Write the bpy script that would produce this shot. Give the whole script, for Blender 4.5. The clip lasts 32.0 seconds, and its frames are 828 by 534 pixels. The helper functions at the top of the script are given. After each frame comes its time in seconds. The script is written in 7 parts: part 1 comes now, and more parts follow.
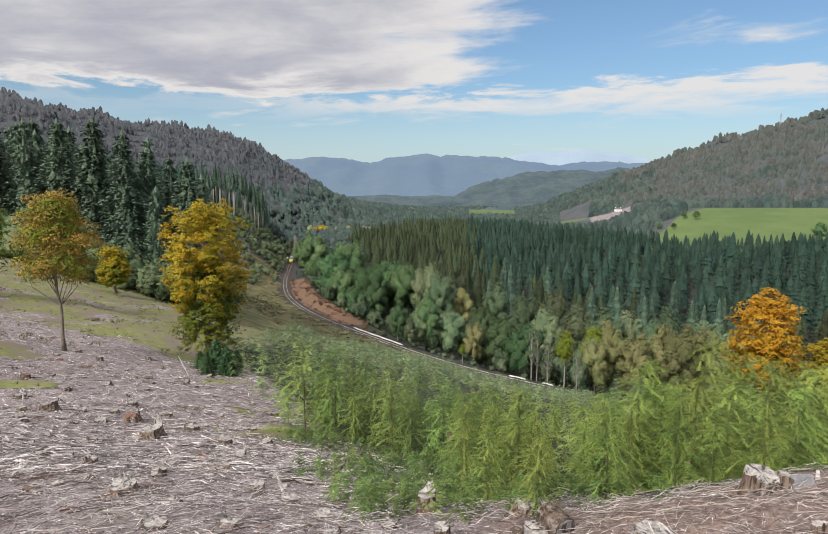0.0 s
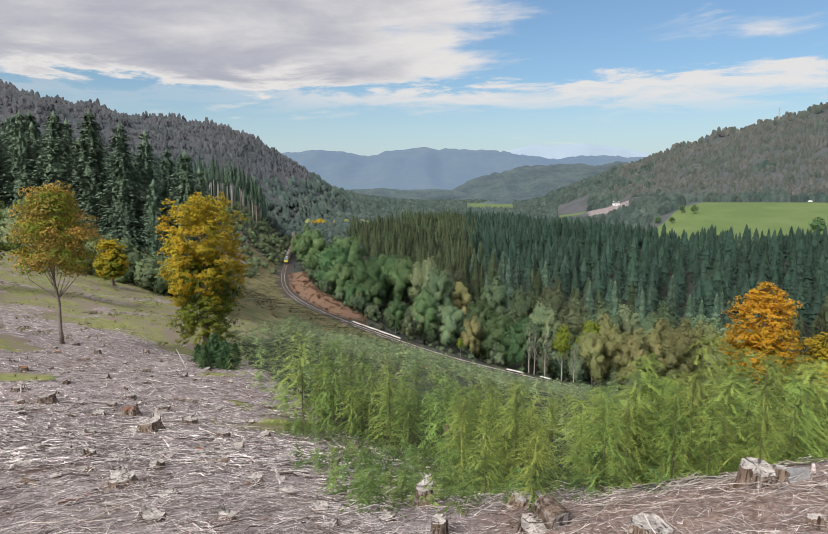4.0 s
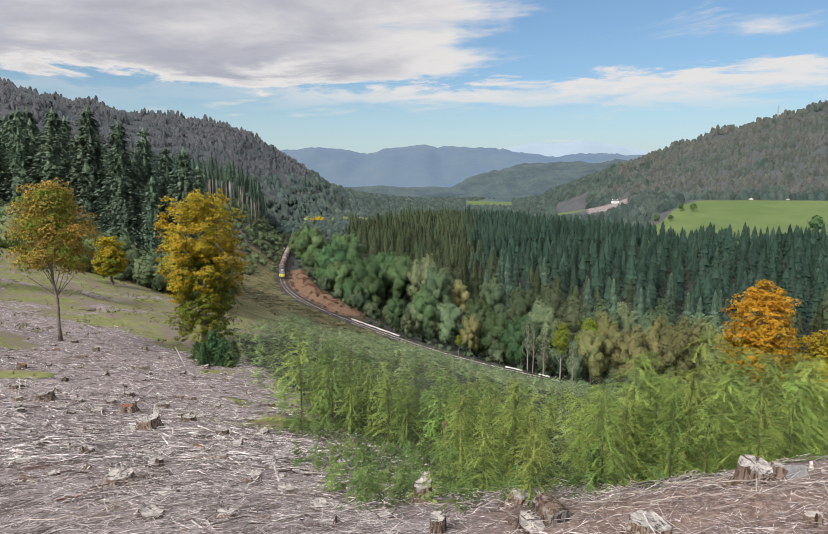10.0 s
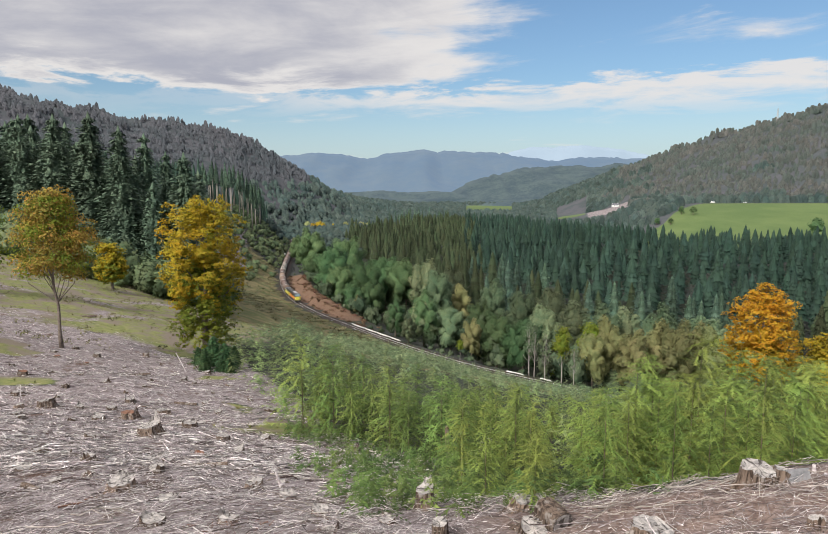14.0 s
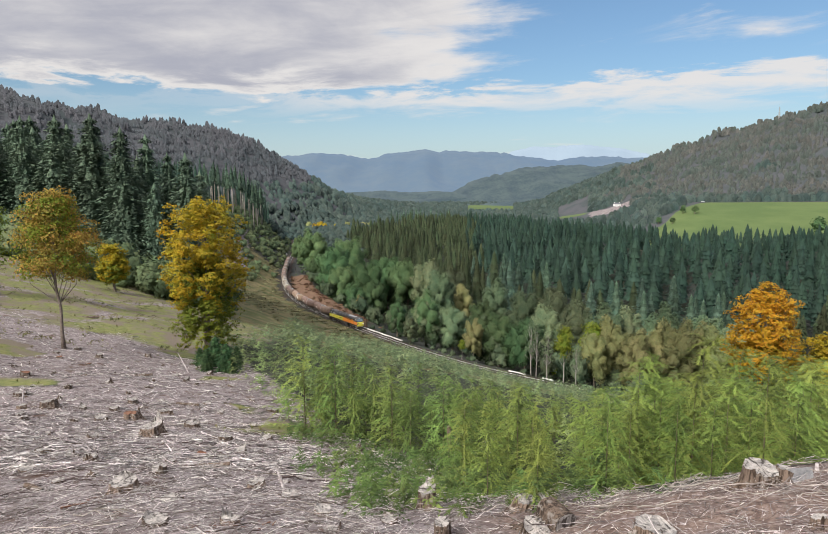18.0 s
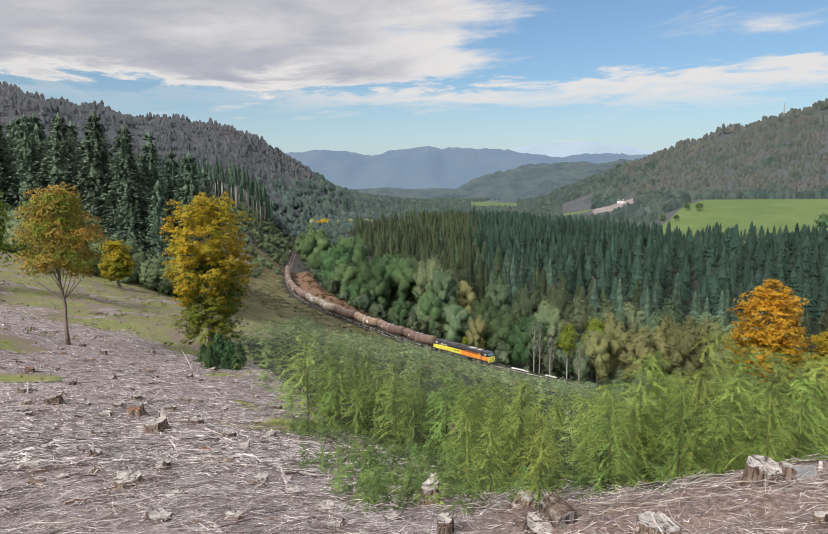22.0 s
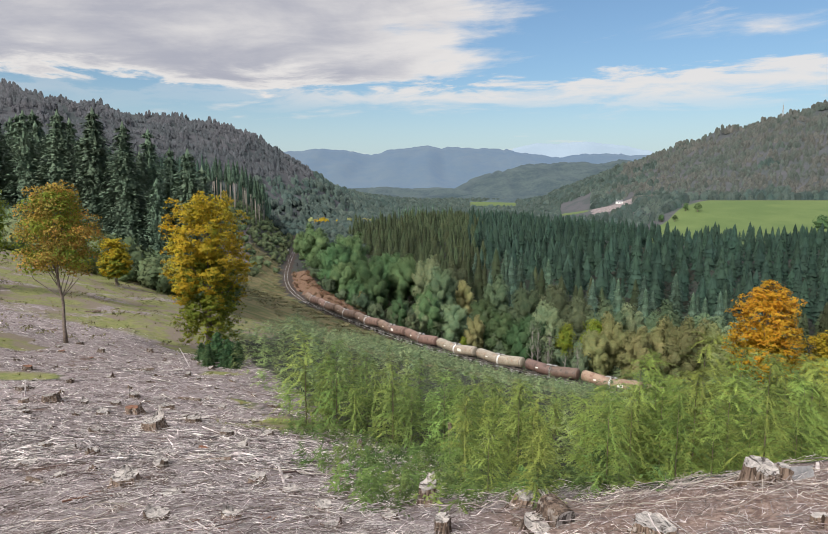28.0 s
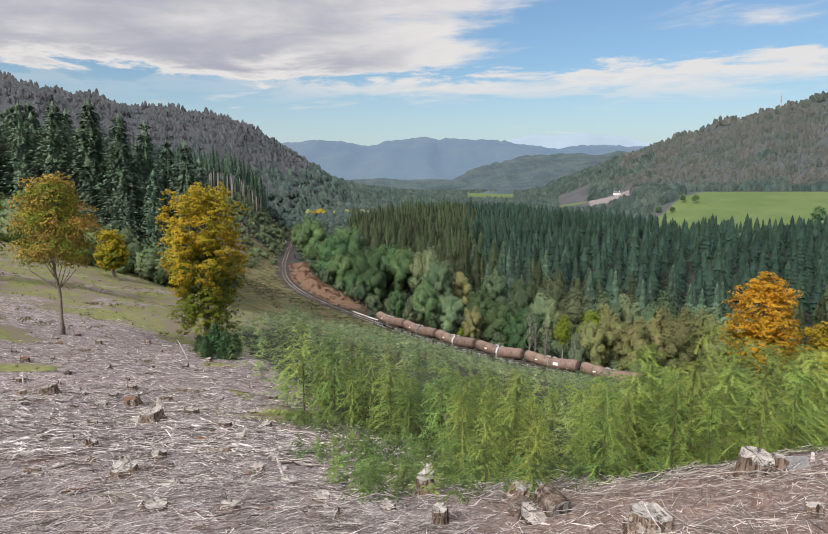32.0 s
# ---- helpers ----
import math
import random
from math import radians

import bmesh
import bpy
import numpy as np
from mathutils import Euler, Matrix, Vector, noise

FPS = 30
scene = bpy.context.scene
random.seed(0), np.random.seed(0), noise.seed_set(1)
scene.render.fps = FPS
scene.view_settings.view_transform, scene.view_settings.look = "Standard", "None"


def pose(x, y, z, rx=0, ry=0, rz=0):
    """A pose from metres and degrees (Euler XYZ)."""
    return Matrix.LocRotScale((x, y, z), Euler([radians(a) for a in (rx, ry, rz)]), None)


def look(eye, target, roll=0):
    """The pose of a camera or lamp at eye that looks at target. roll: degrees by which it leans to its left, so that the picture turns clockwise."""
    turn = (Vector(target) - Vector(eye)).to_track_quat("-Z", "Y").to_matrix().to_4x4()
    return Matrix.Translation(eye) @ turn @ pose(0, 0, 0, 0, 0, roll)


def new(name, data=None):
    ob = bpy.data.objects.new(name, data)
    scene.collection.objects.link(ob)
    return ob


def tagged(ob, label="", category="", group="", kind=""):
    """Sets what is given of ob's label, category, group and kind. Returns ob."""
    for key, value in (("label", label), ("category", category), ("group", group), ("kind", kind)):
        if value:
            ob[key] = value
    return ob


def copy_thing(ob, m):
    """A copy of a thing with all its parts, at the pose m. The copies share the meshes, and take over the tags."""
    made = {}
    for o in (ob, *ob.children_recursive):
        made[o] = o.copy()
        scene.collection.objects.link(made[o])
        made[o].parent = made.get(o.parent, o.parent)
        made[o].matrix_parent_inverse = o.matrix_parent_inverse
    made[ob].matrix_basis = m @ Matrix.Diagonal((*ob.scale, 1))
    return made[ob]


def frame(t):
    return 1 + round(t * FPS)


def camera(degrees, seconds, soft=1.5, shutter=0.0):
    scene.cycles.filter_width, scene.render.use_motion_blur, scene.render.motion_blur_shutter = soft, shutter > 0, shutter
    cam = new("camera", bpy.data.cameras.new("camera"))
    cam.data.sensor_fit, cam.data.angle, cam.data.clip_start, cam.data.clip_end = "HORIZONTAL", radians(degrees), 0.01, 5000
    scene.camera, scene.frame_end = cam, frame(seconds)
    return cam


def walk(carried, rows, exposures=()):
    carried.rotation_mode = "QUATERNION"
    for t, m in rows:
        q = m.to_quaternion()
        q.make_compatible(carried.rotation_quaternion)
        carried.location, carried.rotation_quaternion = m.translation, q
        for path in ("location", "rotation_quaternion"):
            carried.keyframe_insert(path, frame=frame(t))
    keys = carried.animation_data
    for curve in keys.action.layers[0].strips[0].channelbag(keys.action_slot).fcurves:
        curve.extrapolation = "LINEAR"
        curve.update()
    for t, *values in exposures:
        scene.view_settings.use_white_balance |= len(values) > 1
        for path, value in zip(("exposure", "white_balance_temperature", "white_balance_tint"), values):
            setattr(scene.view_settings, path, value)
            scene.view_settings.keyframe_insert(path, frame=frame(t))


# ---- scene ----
# ---- the camera: held by hand on the spot; seconds, turn, tilt, lean in degrees ----
CAM_EYE = (0.0, 0.0, 1.65)
PATH = [
    (0, 0.368, -6.774, 0.006),
    (0.5, 0.326, -6.859, 0.001),
    (1, 0.358, -7.053, -0.031),
    (1.5, 0.426, -7.249, -0.074),
    (2, 0.413, -7.382, -0.107),
    (2.5, 0.318, -7.389, -0.143),
    (3, 0.244, -7.334, -0.087),
    (3.5, 0.232, -7.309, -0.084),
    (5.5, 0.049, -7.482, -0.361),
    (6, 0.012, -7.446, -0.293),
    (6.5, 0.010, -7.388, -0.225),
    (7, -0.007, -7.278, -0.138),
    (7.5, -0.007, -7.182, -0.040),
    (8, -0.015, -7.112, -0.007),
    (8.5, -0.025, -7.093, 0.041),
    (9, -0.001, -7.185, -0.023),
    (9.5, 0.079, -7.367, -0.121),
    (10, 0.088, -7.549, -0.207),
    (10.5, 0.034, -7.660, -0.216),
    (11, -0.018, -7.659, -0.211),
    (11.5, -0.051, -7.591, -0.180),
    (12, -0.042, -7.508, -0.140),
    (12.5, -0.045, -7.443, -0.060),
    (13, 0.000, -7.320, 0.000),
    (13.5, 0.062, -7.202, 0.048),
    (14, 0.146, -7.131, 0.106),
    (14.5, 0.165, -7.131, 0.131),
    (16.5, 0.171, -6.972, 0.134),
    (17, 0.233, -6.993, 0.172),
    (17.5, 0.273, -7.056, 0.235),
    (18, 0.293, -7.134, 0.290),
    (18.5, 0.364, -7.159, 0.314),
    (19, 0.424, -7.167, 0.274),
    (19.5, 0.447, -7.172, 0.210),
    (20, 0.451, -7.220, 0.197),
    (20.5, 0.465, -7.314, 0.177),
    (21, 0.515, -7.385, 0.189),
    (21.5, 0.573, -7.394, 0.231),
    (22, 0.582, -7.407, 0.254),
    (22.5, 0.558, -7.465, 0.248),
    (23, 0.534, -7.507, 0.205),
    (23.5, 0.530, -7.519, 0.191),
    (24, 0.525, -7.494, 0.151),
    (24.5, 0.500, -7.435, 0.079),
    (25, 0.478, -7.390, 0.093),
    (25.5, 0.479, -7.349, 0.089),
    (27.5, 0.444, -7.399, 0.008),
    (28, 0.452, -7.459, -0.011),
    (28.5, 0.465, -7.530, 0.001),
    (29, 0.464, -7.585, 0.027),
    (29.5, 0.456, -7.644, 0.030),
    (30, 0.429, -7.705, 0.027),
    (30.5, 0.365, -7.829, 0.004),
    (31, 0.297, -8.010, -0.029),
    (31.5, 0.242, -8.159, -0.049),
    (32, 0.237, -8.206, -0.019),
]


def aim(turn, tilt, lean):
    return pose(*CAM_EYE, 0, 0, turn) @ pose(0, 0, 0, 90 + tilt) @ pose(0, 0, 0, 0, 0, -lean)


cam = camera(65.03, 32.0, soft=0.35)
walk(cam, [(t, aim(a, b, c)) for t, a, b, c in PATH], exposures=[(0.0, 0.15), (32.0, 0.15)])

# ---- sky and sun ----
SUN_EL, SUN_AZ = 38.0, 215.0  # degrees; azimuth clockwise from the way the valley runs


class Nodes:
    """Short hand for a node tree."""

    def __init__(self, tree):
        self.t = tree
        tree.nodes.clear()

    def add(self, kind, inputs=None, **props):
        n = self.t.nodes.new(kind)
        for k, v in props.items():
            setattr(n, k, v)
        for k, v in (inputs or {}).items():
            if isinstance(v, bpy.types.NodeSocket):
                self.t.links.new(v, n.inputs[k])
            else:
                n.inputs[k].default_value = v
        return n

    def math(self, op, a, b=0.0, c=0.0, clamp=False):
        return self.add("ShaderNodeMath", {0: a, 1: b, 2: c}, operation=op, use_clamp=clamp).outputs[0]

    def span(self, v, a, b, lo=0.0, hi=1.0):
        """Smoothly from lo to hi as v goes from a to b."""
        return self.add("ShaderNodeMapRange", {0: v, 1: a, 2: b, 3: lo, 4: hi}, interpolation_type="SMOOTHSTEP").outputs[0]

    def noise(self, vec, scale, detail=4.0, rough=0.55, dist=0.0):
        return self.add("ShaderNodeTexNoise", {"Vector": vec, "Scale": scale, "Detail": detail, "Roughness": rough, "Distortion": dist}).outputs[0]

    def mix(self, f, a, b):
        n = self.add("ShaderNodeMix", data_type="RGBA", clamp_factor=True)
        for k, v in ((0, f), (6, a), (7, b)):
            if isinstance(v, bpy.types.NodeSocket):
                self.t.links.new(v, n.inputs[k])
            elif k == 0:
                n.inputs[0].default_value = v
            else:
                n.inputs[k].default_value = (*v, 1.0)
        return n.outputs[2]


def make_sky():
    world = bpy.data.worlds.new("sky")
    scene.world = world
    world.use_nodes = True
    n = Nodes(world.node_tree)
    d = n.add("ShaderNodeTexCoord").outputs["Generated"]
    sep = n.add("ShaderNodeSeparateXYZ", {0: d})
    x, y, z = sep.outputs
    sky = n.add("ShaderNodeTexSky", sky_type="NISHITA", sun_disc=False, sun_elevation=radians(SUN_EL), sun_rotation=radians(SUN_AZ),
                altitude=120.0, air_density=1.0, dust_density=1.6, ozone_density=1.6).outputs[0]
    # clouds on a flat sheet overhead
    h = n.math("ADD", n.math("MAXIMUM", z, 0.0), 0.07)
    px, py = n.math("DIVIDE", x, h), n.math("DIVIDE", y, h)
    flat = n.add("ShaderNodeCombineXYZ", {0: n.math("MULTIPLY_ADD", py, -0.10, px), 1: n.math("MULTIPLY_ADD", px, 0.18, py), 2: 2.7}).outputs[0]
    big = n.noise(flat, 0.42, 3.0, 0.5, 0.3)
    fine = n.noise(flat, 1.5, 6.0, 0.62, 0.35)
    # long streaks drawn out across the view
    drawn = n.add("ShaderNodeCombineXYZ", {0: n.math("MULTIPLY_ADD", z, 5.0, n.math("MULTIPLY", x, 3.2)), 1: n.math("MULTIPLY_ADD", x, -3.0, n.math("MULTIPLY", z, 26.0)), 2: n.math("MULTIPLY", y, 3.2)}).outputs[0]
    streak = n.noise(drawn, 1.0, 6.0, 0.6, 0.5)
    body = n.math("MULTIPLY_ADD", streak, 0.34, n.math("MULTIPLY_ADD", fine, 0.30, n.math("MULTIPLY", big, 0.36)))
    # thick to the west and overhead, thin to the east
    west = n.span(n.math("MULTIPLY_ADD", z, -0.5, x), 0.12, -0.32, 0.0, 0.26)
    low = n.span(n.math("MULTIPLY_ADD", n.math("SUBTRACT", fine, 0.5), 0.10, z), 0.128, 0.168, 0.12, 1.0)
    over = n.span(z, 0.30, 0.65, 0.0, 0.16)
    cover = n.math("ADD", body, n.math("ADD", n.math("MULTIPLY", west, low), over))
    sheet = n.span(cover, 0.55, 0.68)
    # wisps high to the east
    wisp = n.math("MULTIPLY", n.span(streak, 0.50, 0.66), n.math("MULTIPLY", n.span(x, 0.28, 0.46), n.math("MULTIPLY", n.span(z, 0.165, 0.20), n.span(z, 0.30, 0.245))))
    # a long bank low over the far hills: crisp and lumpy above, melting away below
    crest = n.math("MULTIPLY_ADD", n.math("SUBTRACT", fine, 0.5), 0.085, n.math("MULTIPLY_ADD", n.math("SUBTRACT", streak, 0.5), 0.03, n.math("MULTIPLY_ADD", x, 0.022, 0.142)))
    foot = n.math("SUBTRACT", crest, n.span(x, -0.4, 0.4, 0.022, 0.040))
    bank = n.math("MULTIPLY", n.span(n.math("SUBTRACT", z, crest), 0.006, -0.006), n.span(n.math("SUBTRACT", z, foot), -0.012, 0.020))
    bank = n.math("MULTIPLY", bank, n.math("MULTIPLY", n.span(fine, 0.30, 0.52, 0.45, 1.0), n.span(x, -0.34, 0.0, 0.25, 0.95)))
    amount = n.math("MAXIMUM", n.math("MAXIMUM", sheet, bank), n.math("MULTIPLY", wisp, 0.85), clamp=True)
    thick = n.math("MULTIPLY", n.span(n.math("MULTIPLY_ADD", n.math("SUBTRACT", streak, 0.5), -0.5, cover), 0.62, 0.86), 0.95)
    tone = n.mix(thick, (0.745, 0.71, 0.685), (0.38, 0.38, 0.44))
    tone = n.mix(n.span(z, 0.35, 0.8), tone, (1.25, 1.22, 1.2))
    haze = n.span(z, 0.0, 0.16, 1.0, 0.0)
    clear = n.add("ShaderNodeVectorMath", {0: sky, 1: (0.086, 0.101, 0.110)}, operation="MULTIPLY").outputs[0]
    clear = n.mix(n.math("MULTIPLY", haze, 0.55), clear, (0.60, 0.72, 0.78))
    colour = n.mix(n.math("MULTIPLY", amount, 0.92), clear, tone)
    bg = n.add("ShaderNodeBackground", {0: colour, 1: 1.0}).outputs[0]
    n.add("ShaderNodeOutputWorld", {0: bg})


make_sky()
sun = new("sun", bpy.data.lights.new("sun", "SUN"))
sun.data.energy, sun.data.angle, sun.data.color = 4.6, radians(12), (1.0, 0.975, 0.92)
_e, _a = radians(SUN_EL), radians(SUN_AZ)
sun.matrix_world = look((0, 0, 300), (-300 * math.cos(_e) * math.sin(_a), -300 * math.cos(_e) * math.cos(_a), 300 - 300 * math.sin(_e)))


# ---- materials ----
def surface(name, a, b, size=1.0, rough=0.8, bump=0.3, bump_size=None, metal=0.0, per_object=0.0, per_island=0.0, third=None, third_size=0.2, coat=0.0, see=0.0, tone=0.0, gloss=0.5):
    """A material that wanders between colours a and b at the given size (m), with stains of a third colour, relief and gloss."""
    m = bpy.data.materials.new(name)
    m.use_nodes = True
    n = Nodes(m.node_tree)
    co = n.add("ShaderNodeTexCoord").outputs["Object"]
    f1, f2 = n.noise(co, 1.0 / size, 5.0, 0.6), n.noise(co, 6.0 / size, 4.0, 0.6)
    f = n.span(n.math("MULTIPLY_ADD", f2, 0.4, n.math("MULTIPLY", f1, 0.6)), 0.36, 0.64)
    col = n.mix(f, a, b)
    if third:
        col = n.mix(n.span(n.noise(co, 1.0 / third_size, 6.0, 0.65), 0.52, 0.66), col, third)
    hue = val = None
    if per_object:
        r = n.add("ShaderNodeObjectInfo").outputs["Random"]
        val, hue = n.span(r, 0, 1, 1 - per_object, 1 + per_object), n.span(n.math("FRACT", n.math("MULTIPLY", r, 7.31)), 0, 1, 0.5 - 0.07 * per_object, 0.5 + 0.07 * per_object)
    if per_island:
        r = n.add("ShaderNodeNewGeometry").outputs["Random Per Island"]
        v2 = n.span(r, 0, 1, 1 - per_island, 1 + per_island)
        h2 = n.span(n.math("FRACT", n.math("MULTIPLY", r, 5.7)), 0, 1, 0.5 - 0.07 * per_island, 0.5 + 0.07 * per_island)
        val = v2 if val is None else n.math("MULTIPLY", val, v2)
        hue = h2 if hue is None else n.math("SUBTRACT", n.math("ADD", hue, h2), 0.5)
    if tone:
        at = n.add("ShaderNodeAttribute", attribute_name="tone")
        t1, t2 = n.add("ShaderNodeSeparateColor", {0: at.outputs["Color"]}).outputs[:2]
        v3, h3 = n.math("MULTIPLY_ADD", t1, tone, 1.0), n.math("MULTIPLY_ADD", t2, 0.05 * tone, 0.5)
        val = v3 if val is None else n.math("MULTIPLY", val, v3)
        hue = h3 if hue is None else n.math("SUBTRACT", n.math("ADD", hue, h3), 0.5)
    if val is not None:
        col = n.add("ShaderNodeHueSaturation", {"Hue": hue, "Value": val, "Color": col}).outputs[0]
    args = {"Base Color": col, "Roughness": n.span(f2, 0.3, 0.7, max(rough - 0.12, 0.02), min(rough + 0.12, 1)), "Metallic": metal, "Coat Weight": coat, "Specular IOR Level": gloss}
    if bump:
        args["Normal"] = n.add("ShaderNodeBump", {"Strength": bump, "Distance": (bump_size or size) * 0.1, "Height": n.noise(co, 4.0 / (bump_size or size), 6.0, 0.65)}).outputs[0]
    sh = n.add("ShaderNodeBsdfPrincipled", args).outputs[0]
    if see:
        tr = n.add("ShaderNodeBsdfTranslucent", {0: col}).outputs[0]
        sh = n.add("ShaderNodeMixShader", {0: see, 1: sh, 2: tr}).outputs[0]
    n.add("ShaderNodeOutputMaterial", {0: sh})
    return m


def foliage(name, a, b, obj=0.22, leaf=0.45, see=0.35, size=2.5, tone=0.28, mass=1.6, gaps=None):
    """Leaves or needles; mass is the grain of the relief (m), gaps the colour of the twigs between."""
    return surface(name, a, b, size=size, rough=0.62, bump=0.5 if gaps is None else 1.0, bump_size=mass, third=gaps, third_size=2.4, per_object=obj, per_island=leaf, see=see, tone=tone, gloss=0.12)


def land_material():
    """Ground: woodland floor, grass, felled litter, heather and ballast, by the zones of the plan."""
    m = bpy.data.materials.new("land")
    m.use_nodes = True
    n = Nodes(m.node_tree)
    co = n.add("ShaderNodeTexCoord").outputs["Object"]
    zone = n.add("ShaderNodeSeparateColor", {0: n.add("ShaderNodeAttribute", attribute_name="zone").outputs["Color"]})
    zone2 = n.add("ShaderNodeSeparateColor", {0: n.add("ShaderNodeAttribute", attribute_name="zone2").outputs["Color"]})
    n1, n2, n3 = n.noise(co, 0.35, 6, 0.6), n.noise(co, 2.2, 6, 0.65), n.noise(co, 14.0, 6, 0.7)
    wide = n.noise(co, 0.02, 5, 0.6)
    floor_c = n.mix(n.span(n1, 0.35, 0.65), (0.030, 0.038, 0.024), (0.05, 0.05, 0.034))
    floor_c = n.mix(n.span(wide, 0.4, 0.6), floor_c, (0.042, 0.044, 0.040))
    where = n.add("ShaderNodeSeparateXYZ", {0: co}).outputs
    # past 520 m the floor goes blue-grey, distance haze put into its colour
    hazed_moor = n.mix(n.span(n.noise(co, 0.03, 6, 0.65), 0.4, 0.6), (0.054, 0.064, 0.066), (0.076, 0.076, 0.084))
    floor_c = n.mix(n.span(where[1], 520, 760), floor_c, hazed_moor)
    litter = n.mix(n.span(n2, 0.35, 0.65), (0.142, 0.110, 0.108), (0.278, 0.234, 0.234))
    litter = n.mix(n.span(n3, 0.50, 0.66), litter, (0.46, 0.418, 0.418))
    litter = n.mix(n.span(n.noise(co, 7.0, 4, 0.7), 0.55, 0.66), litter, (0.062, 0.045, 0.042))
    litter = n.mix(n.span(n.noise(co, 0.9, 5, 0.7), 0.56, 0.70), litter, (0.11, 0.068, 0.052))
    soil = n.mix(n.span(n3, 0.4, 0.62), (0.14, 0.090, 0.072), (0.285, 0.208, 0.175))
    litter = n.mix(n.math("MULTIPLY", n.add("ShaderNodeAttribute", attribute_name="zone").outputs["Alpha"], n.span(n2, 0.35, 0.6, 0.5, 1.0)), litter, soil)
    grass = n.mix(n.span(n2, 0.3, 0.7), (0.118, 0.140, 0.044), (0.215, 0.208, 0.080))
    grass = n.mix(n.span(n1, 0.45, 0.58), grass, (0.175, 0.140, 0.110))
    grass = n.mix(n.span(n.noise(co, 0.16, 5, 0.65), 0.54, 0.66), grass, (0.150, 0.125, 0.092))
    meadow = n.mix(n.span(wide, 0.35, 0.65), (0.082, 0.122, 0.040), (0.108, 0.146, 0.050))
    heath = n.mix(n.span(n1, 0.35, 0.65), (0.125, 0.108, 0.055), (0.185, 0.150, 0.070))
    heath = n.mix(n.span(n.noise(co, 0.12, 5, 0.6), 0.45, 0.6), heath, (0.085, 0.095, 0.035))
    earth = n.mix(n.span(n2, 0.35, 0.65), (0.115, 0.068, 0.044), (0.180, 0.110, 0.072))
    stone = n.mix(n.span(n3, 0.4, 0.6), (0.03, 0.023, 0.020), (0.085, 0.064, 0.054))
    edge = lambda s: n.span(n.math("ADD", s, n.math("MULTIPLY", n.math("SUBTRACT", n.math("ADD", n1, n2), 1.0), 0.55)), 0.38, 0.62)
    col = n.mix(edge(zone.outputs[2]), floor_c, heath)
    col = n.mix(edge(zone.outputs[1]), col, grass)
    col = n.mix(edge(zone.outputs[0]), col, litter)
    col = n.mix(n.span(zone2.outputs[0], 0.4, 0.6), col, meadow)
    col = n.mix(edge(zone2.outputs[1]), col, earth)
    col = n.mix(n.span(zone2.outputs[2], 0.35, 0.65), col, stone)
    bump = n.add("ShaderNodeBump", {"Strength": 0.8, "Distance": 0.08, "Height": n.math("MULTIPLY_ADD", n3, 0.5, n2)}).outputs[0]
    n.add("ShaderNodeOutputMaterial", {0: n.add("ShaderNodeBsdfPrincipled", {"Base Color": col, "Roughness": 0.92, "Specular IOR Level": 0.2, "Normal": bump}).outputs[0]})
    return m


def distance_material(name, a, b, haze_glow, size):
    """Far hills behind the rest; kilometres of hazy air added as a glow."""
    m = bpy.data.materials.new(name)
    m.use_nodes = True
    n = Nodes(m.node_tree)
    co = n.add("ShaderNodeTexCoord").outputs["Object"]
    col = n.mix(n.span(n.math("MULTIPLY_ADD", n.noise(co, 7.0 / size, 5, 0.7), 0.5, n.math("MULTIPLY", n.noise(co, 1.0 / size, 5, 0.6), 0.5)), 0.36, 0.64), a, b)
    sh = n.add("ShaderNodeBsdfPrincipled", {"Base Color": col, "Roughness": 1.0, "Emission Color": (*haze_glow, 1), "Emission Strength": 1.0}).outputs[0]
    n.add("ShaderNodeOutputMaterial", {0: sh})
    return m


def bark_material(name, dark, light, lichen):
    """Upright ridges of bark with dark clefts and grey patches."""
    m = bpy.data.materials.new(name)
    m.use_nodes = True
    n = Nodes(m.node_tree)
    co = n.add("ShaderNodeTexCoord").outputs["Object"]
    tall = n.add("ShaderNodeVectorMath", {0: co, 1: (1.0, 1.0, 0.16)}, operation="MULTIPLY").outputs[0]
    ridge, flake = n.noise(tall, 26.0, 5, 0.65, 0.4), n.noise(co, 9.0, 5, 0.6)
    col = n.mix(n.span(ridge, 0.38, 0.62), dark, light)
    col = n.mix(n.span(flake, 0.52, 0.62), col, lichen)
    r = n.add("ShaderNodeObjectInfo").outputs["Random"]
    col = n.add("ShaderNodeHueSaturation", {"Value": n.span(r, 0, 1, 0.7, 1.25), "Color": col}).outputs[0]
    bump = n.add("ShaderNodeBump", {"Strength": 1.0, "Distance": 0.02, "Height": n.math("MULTIPLY_ADD", flake, 0.4, ridge)}).outputs[0]
    n.add("ShaderNodeOutputMaterial", {0: n.add("ShaderNodeBsdfPrincipled", {"Base Color": col, "Roughness": 0.93, "Specular IOR Level": 0.2, "Normal": bump}).outputs[0]})
    return m


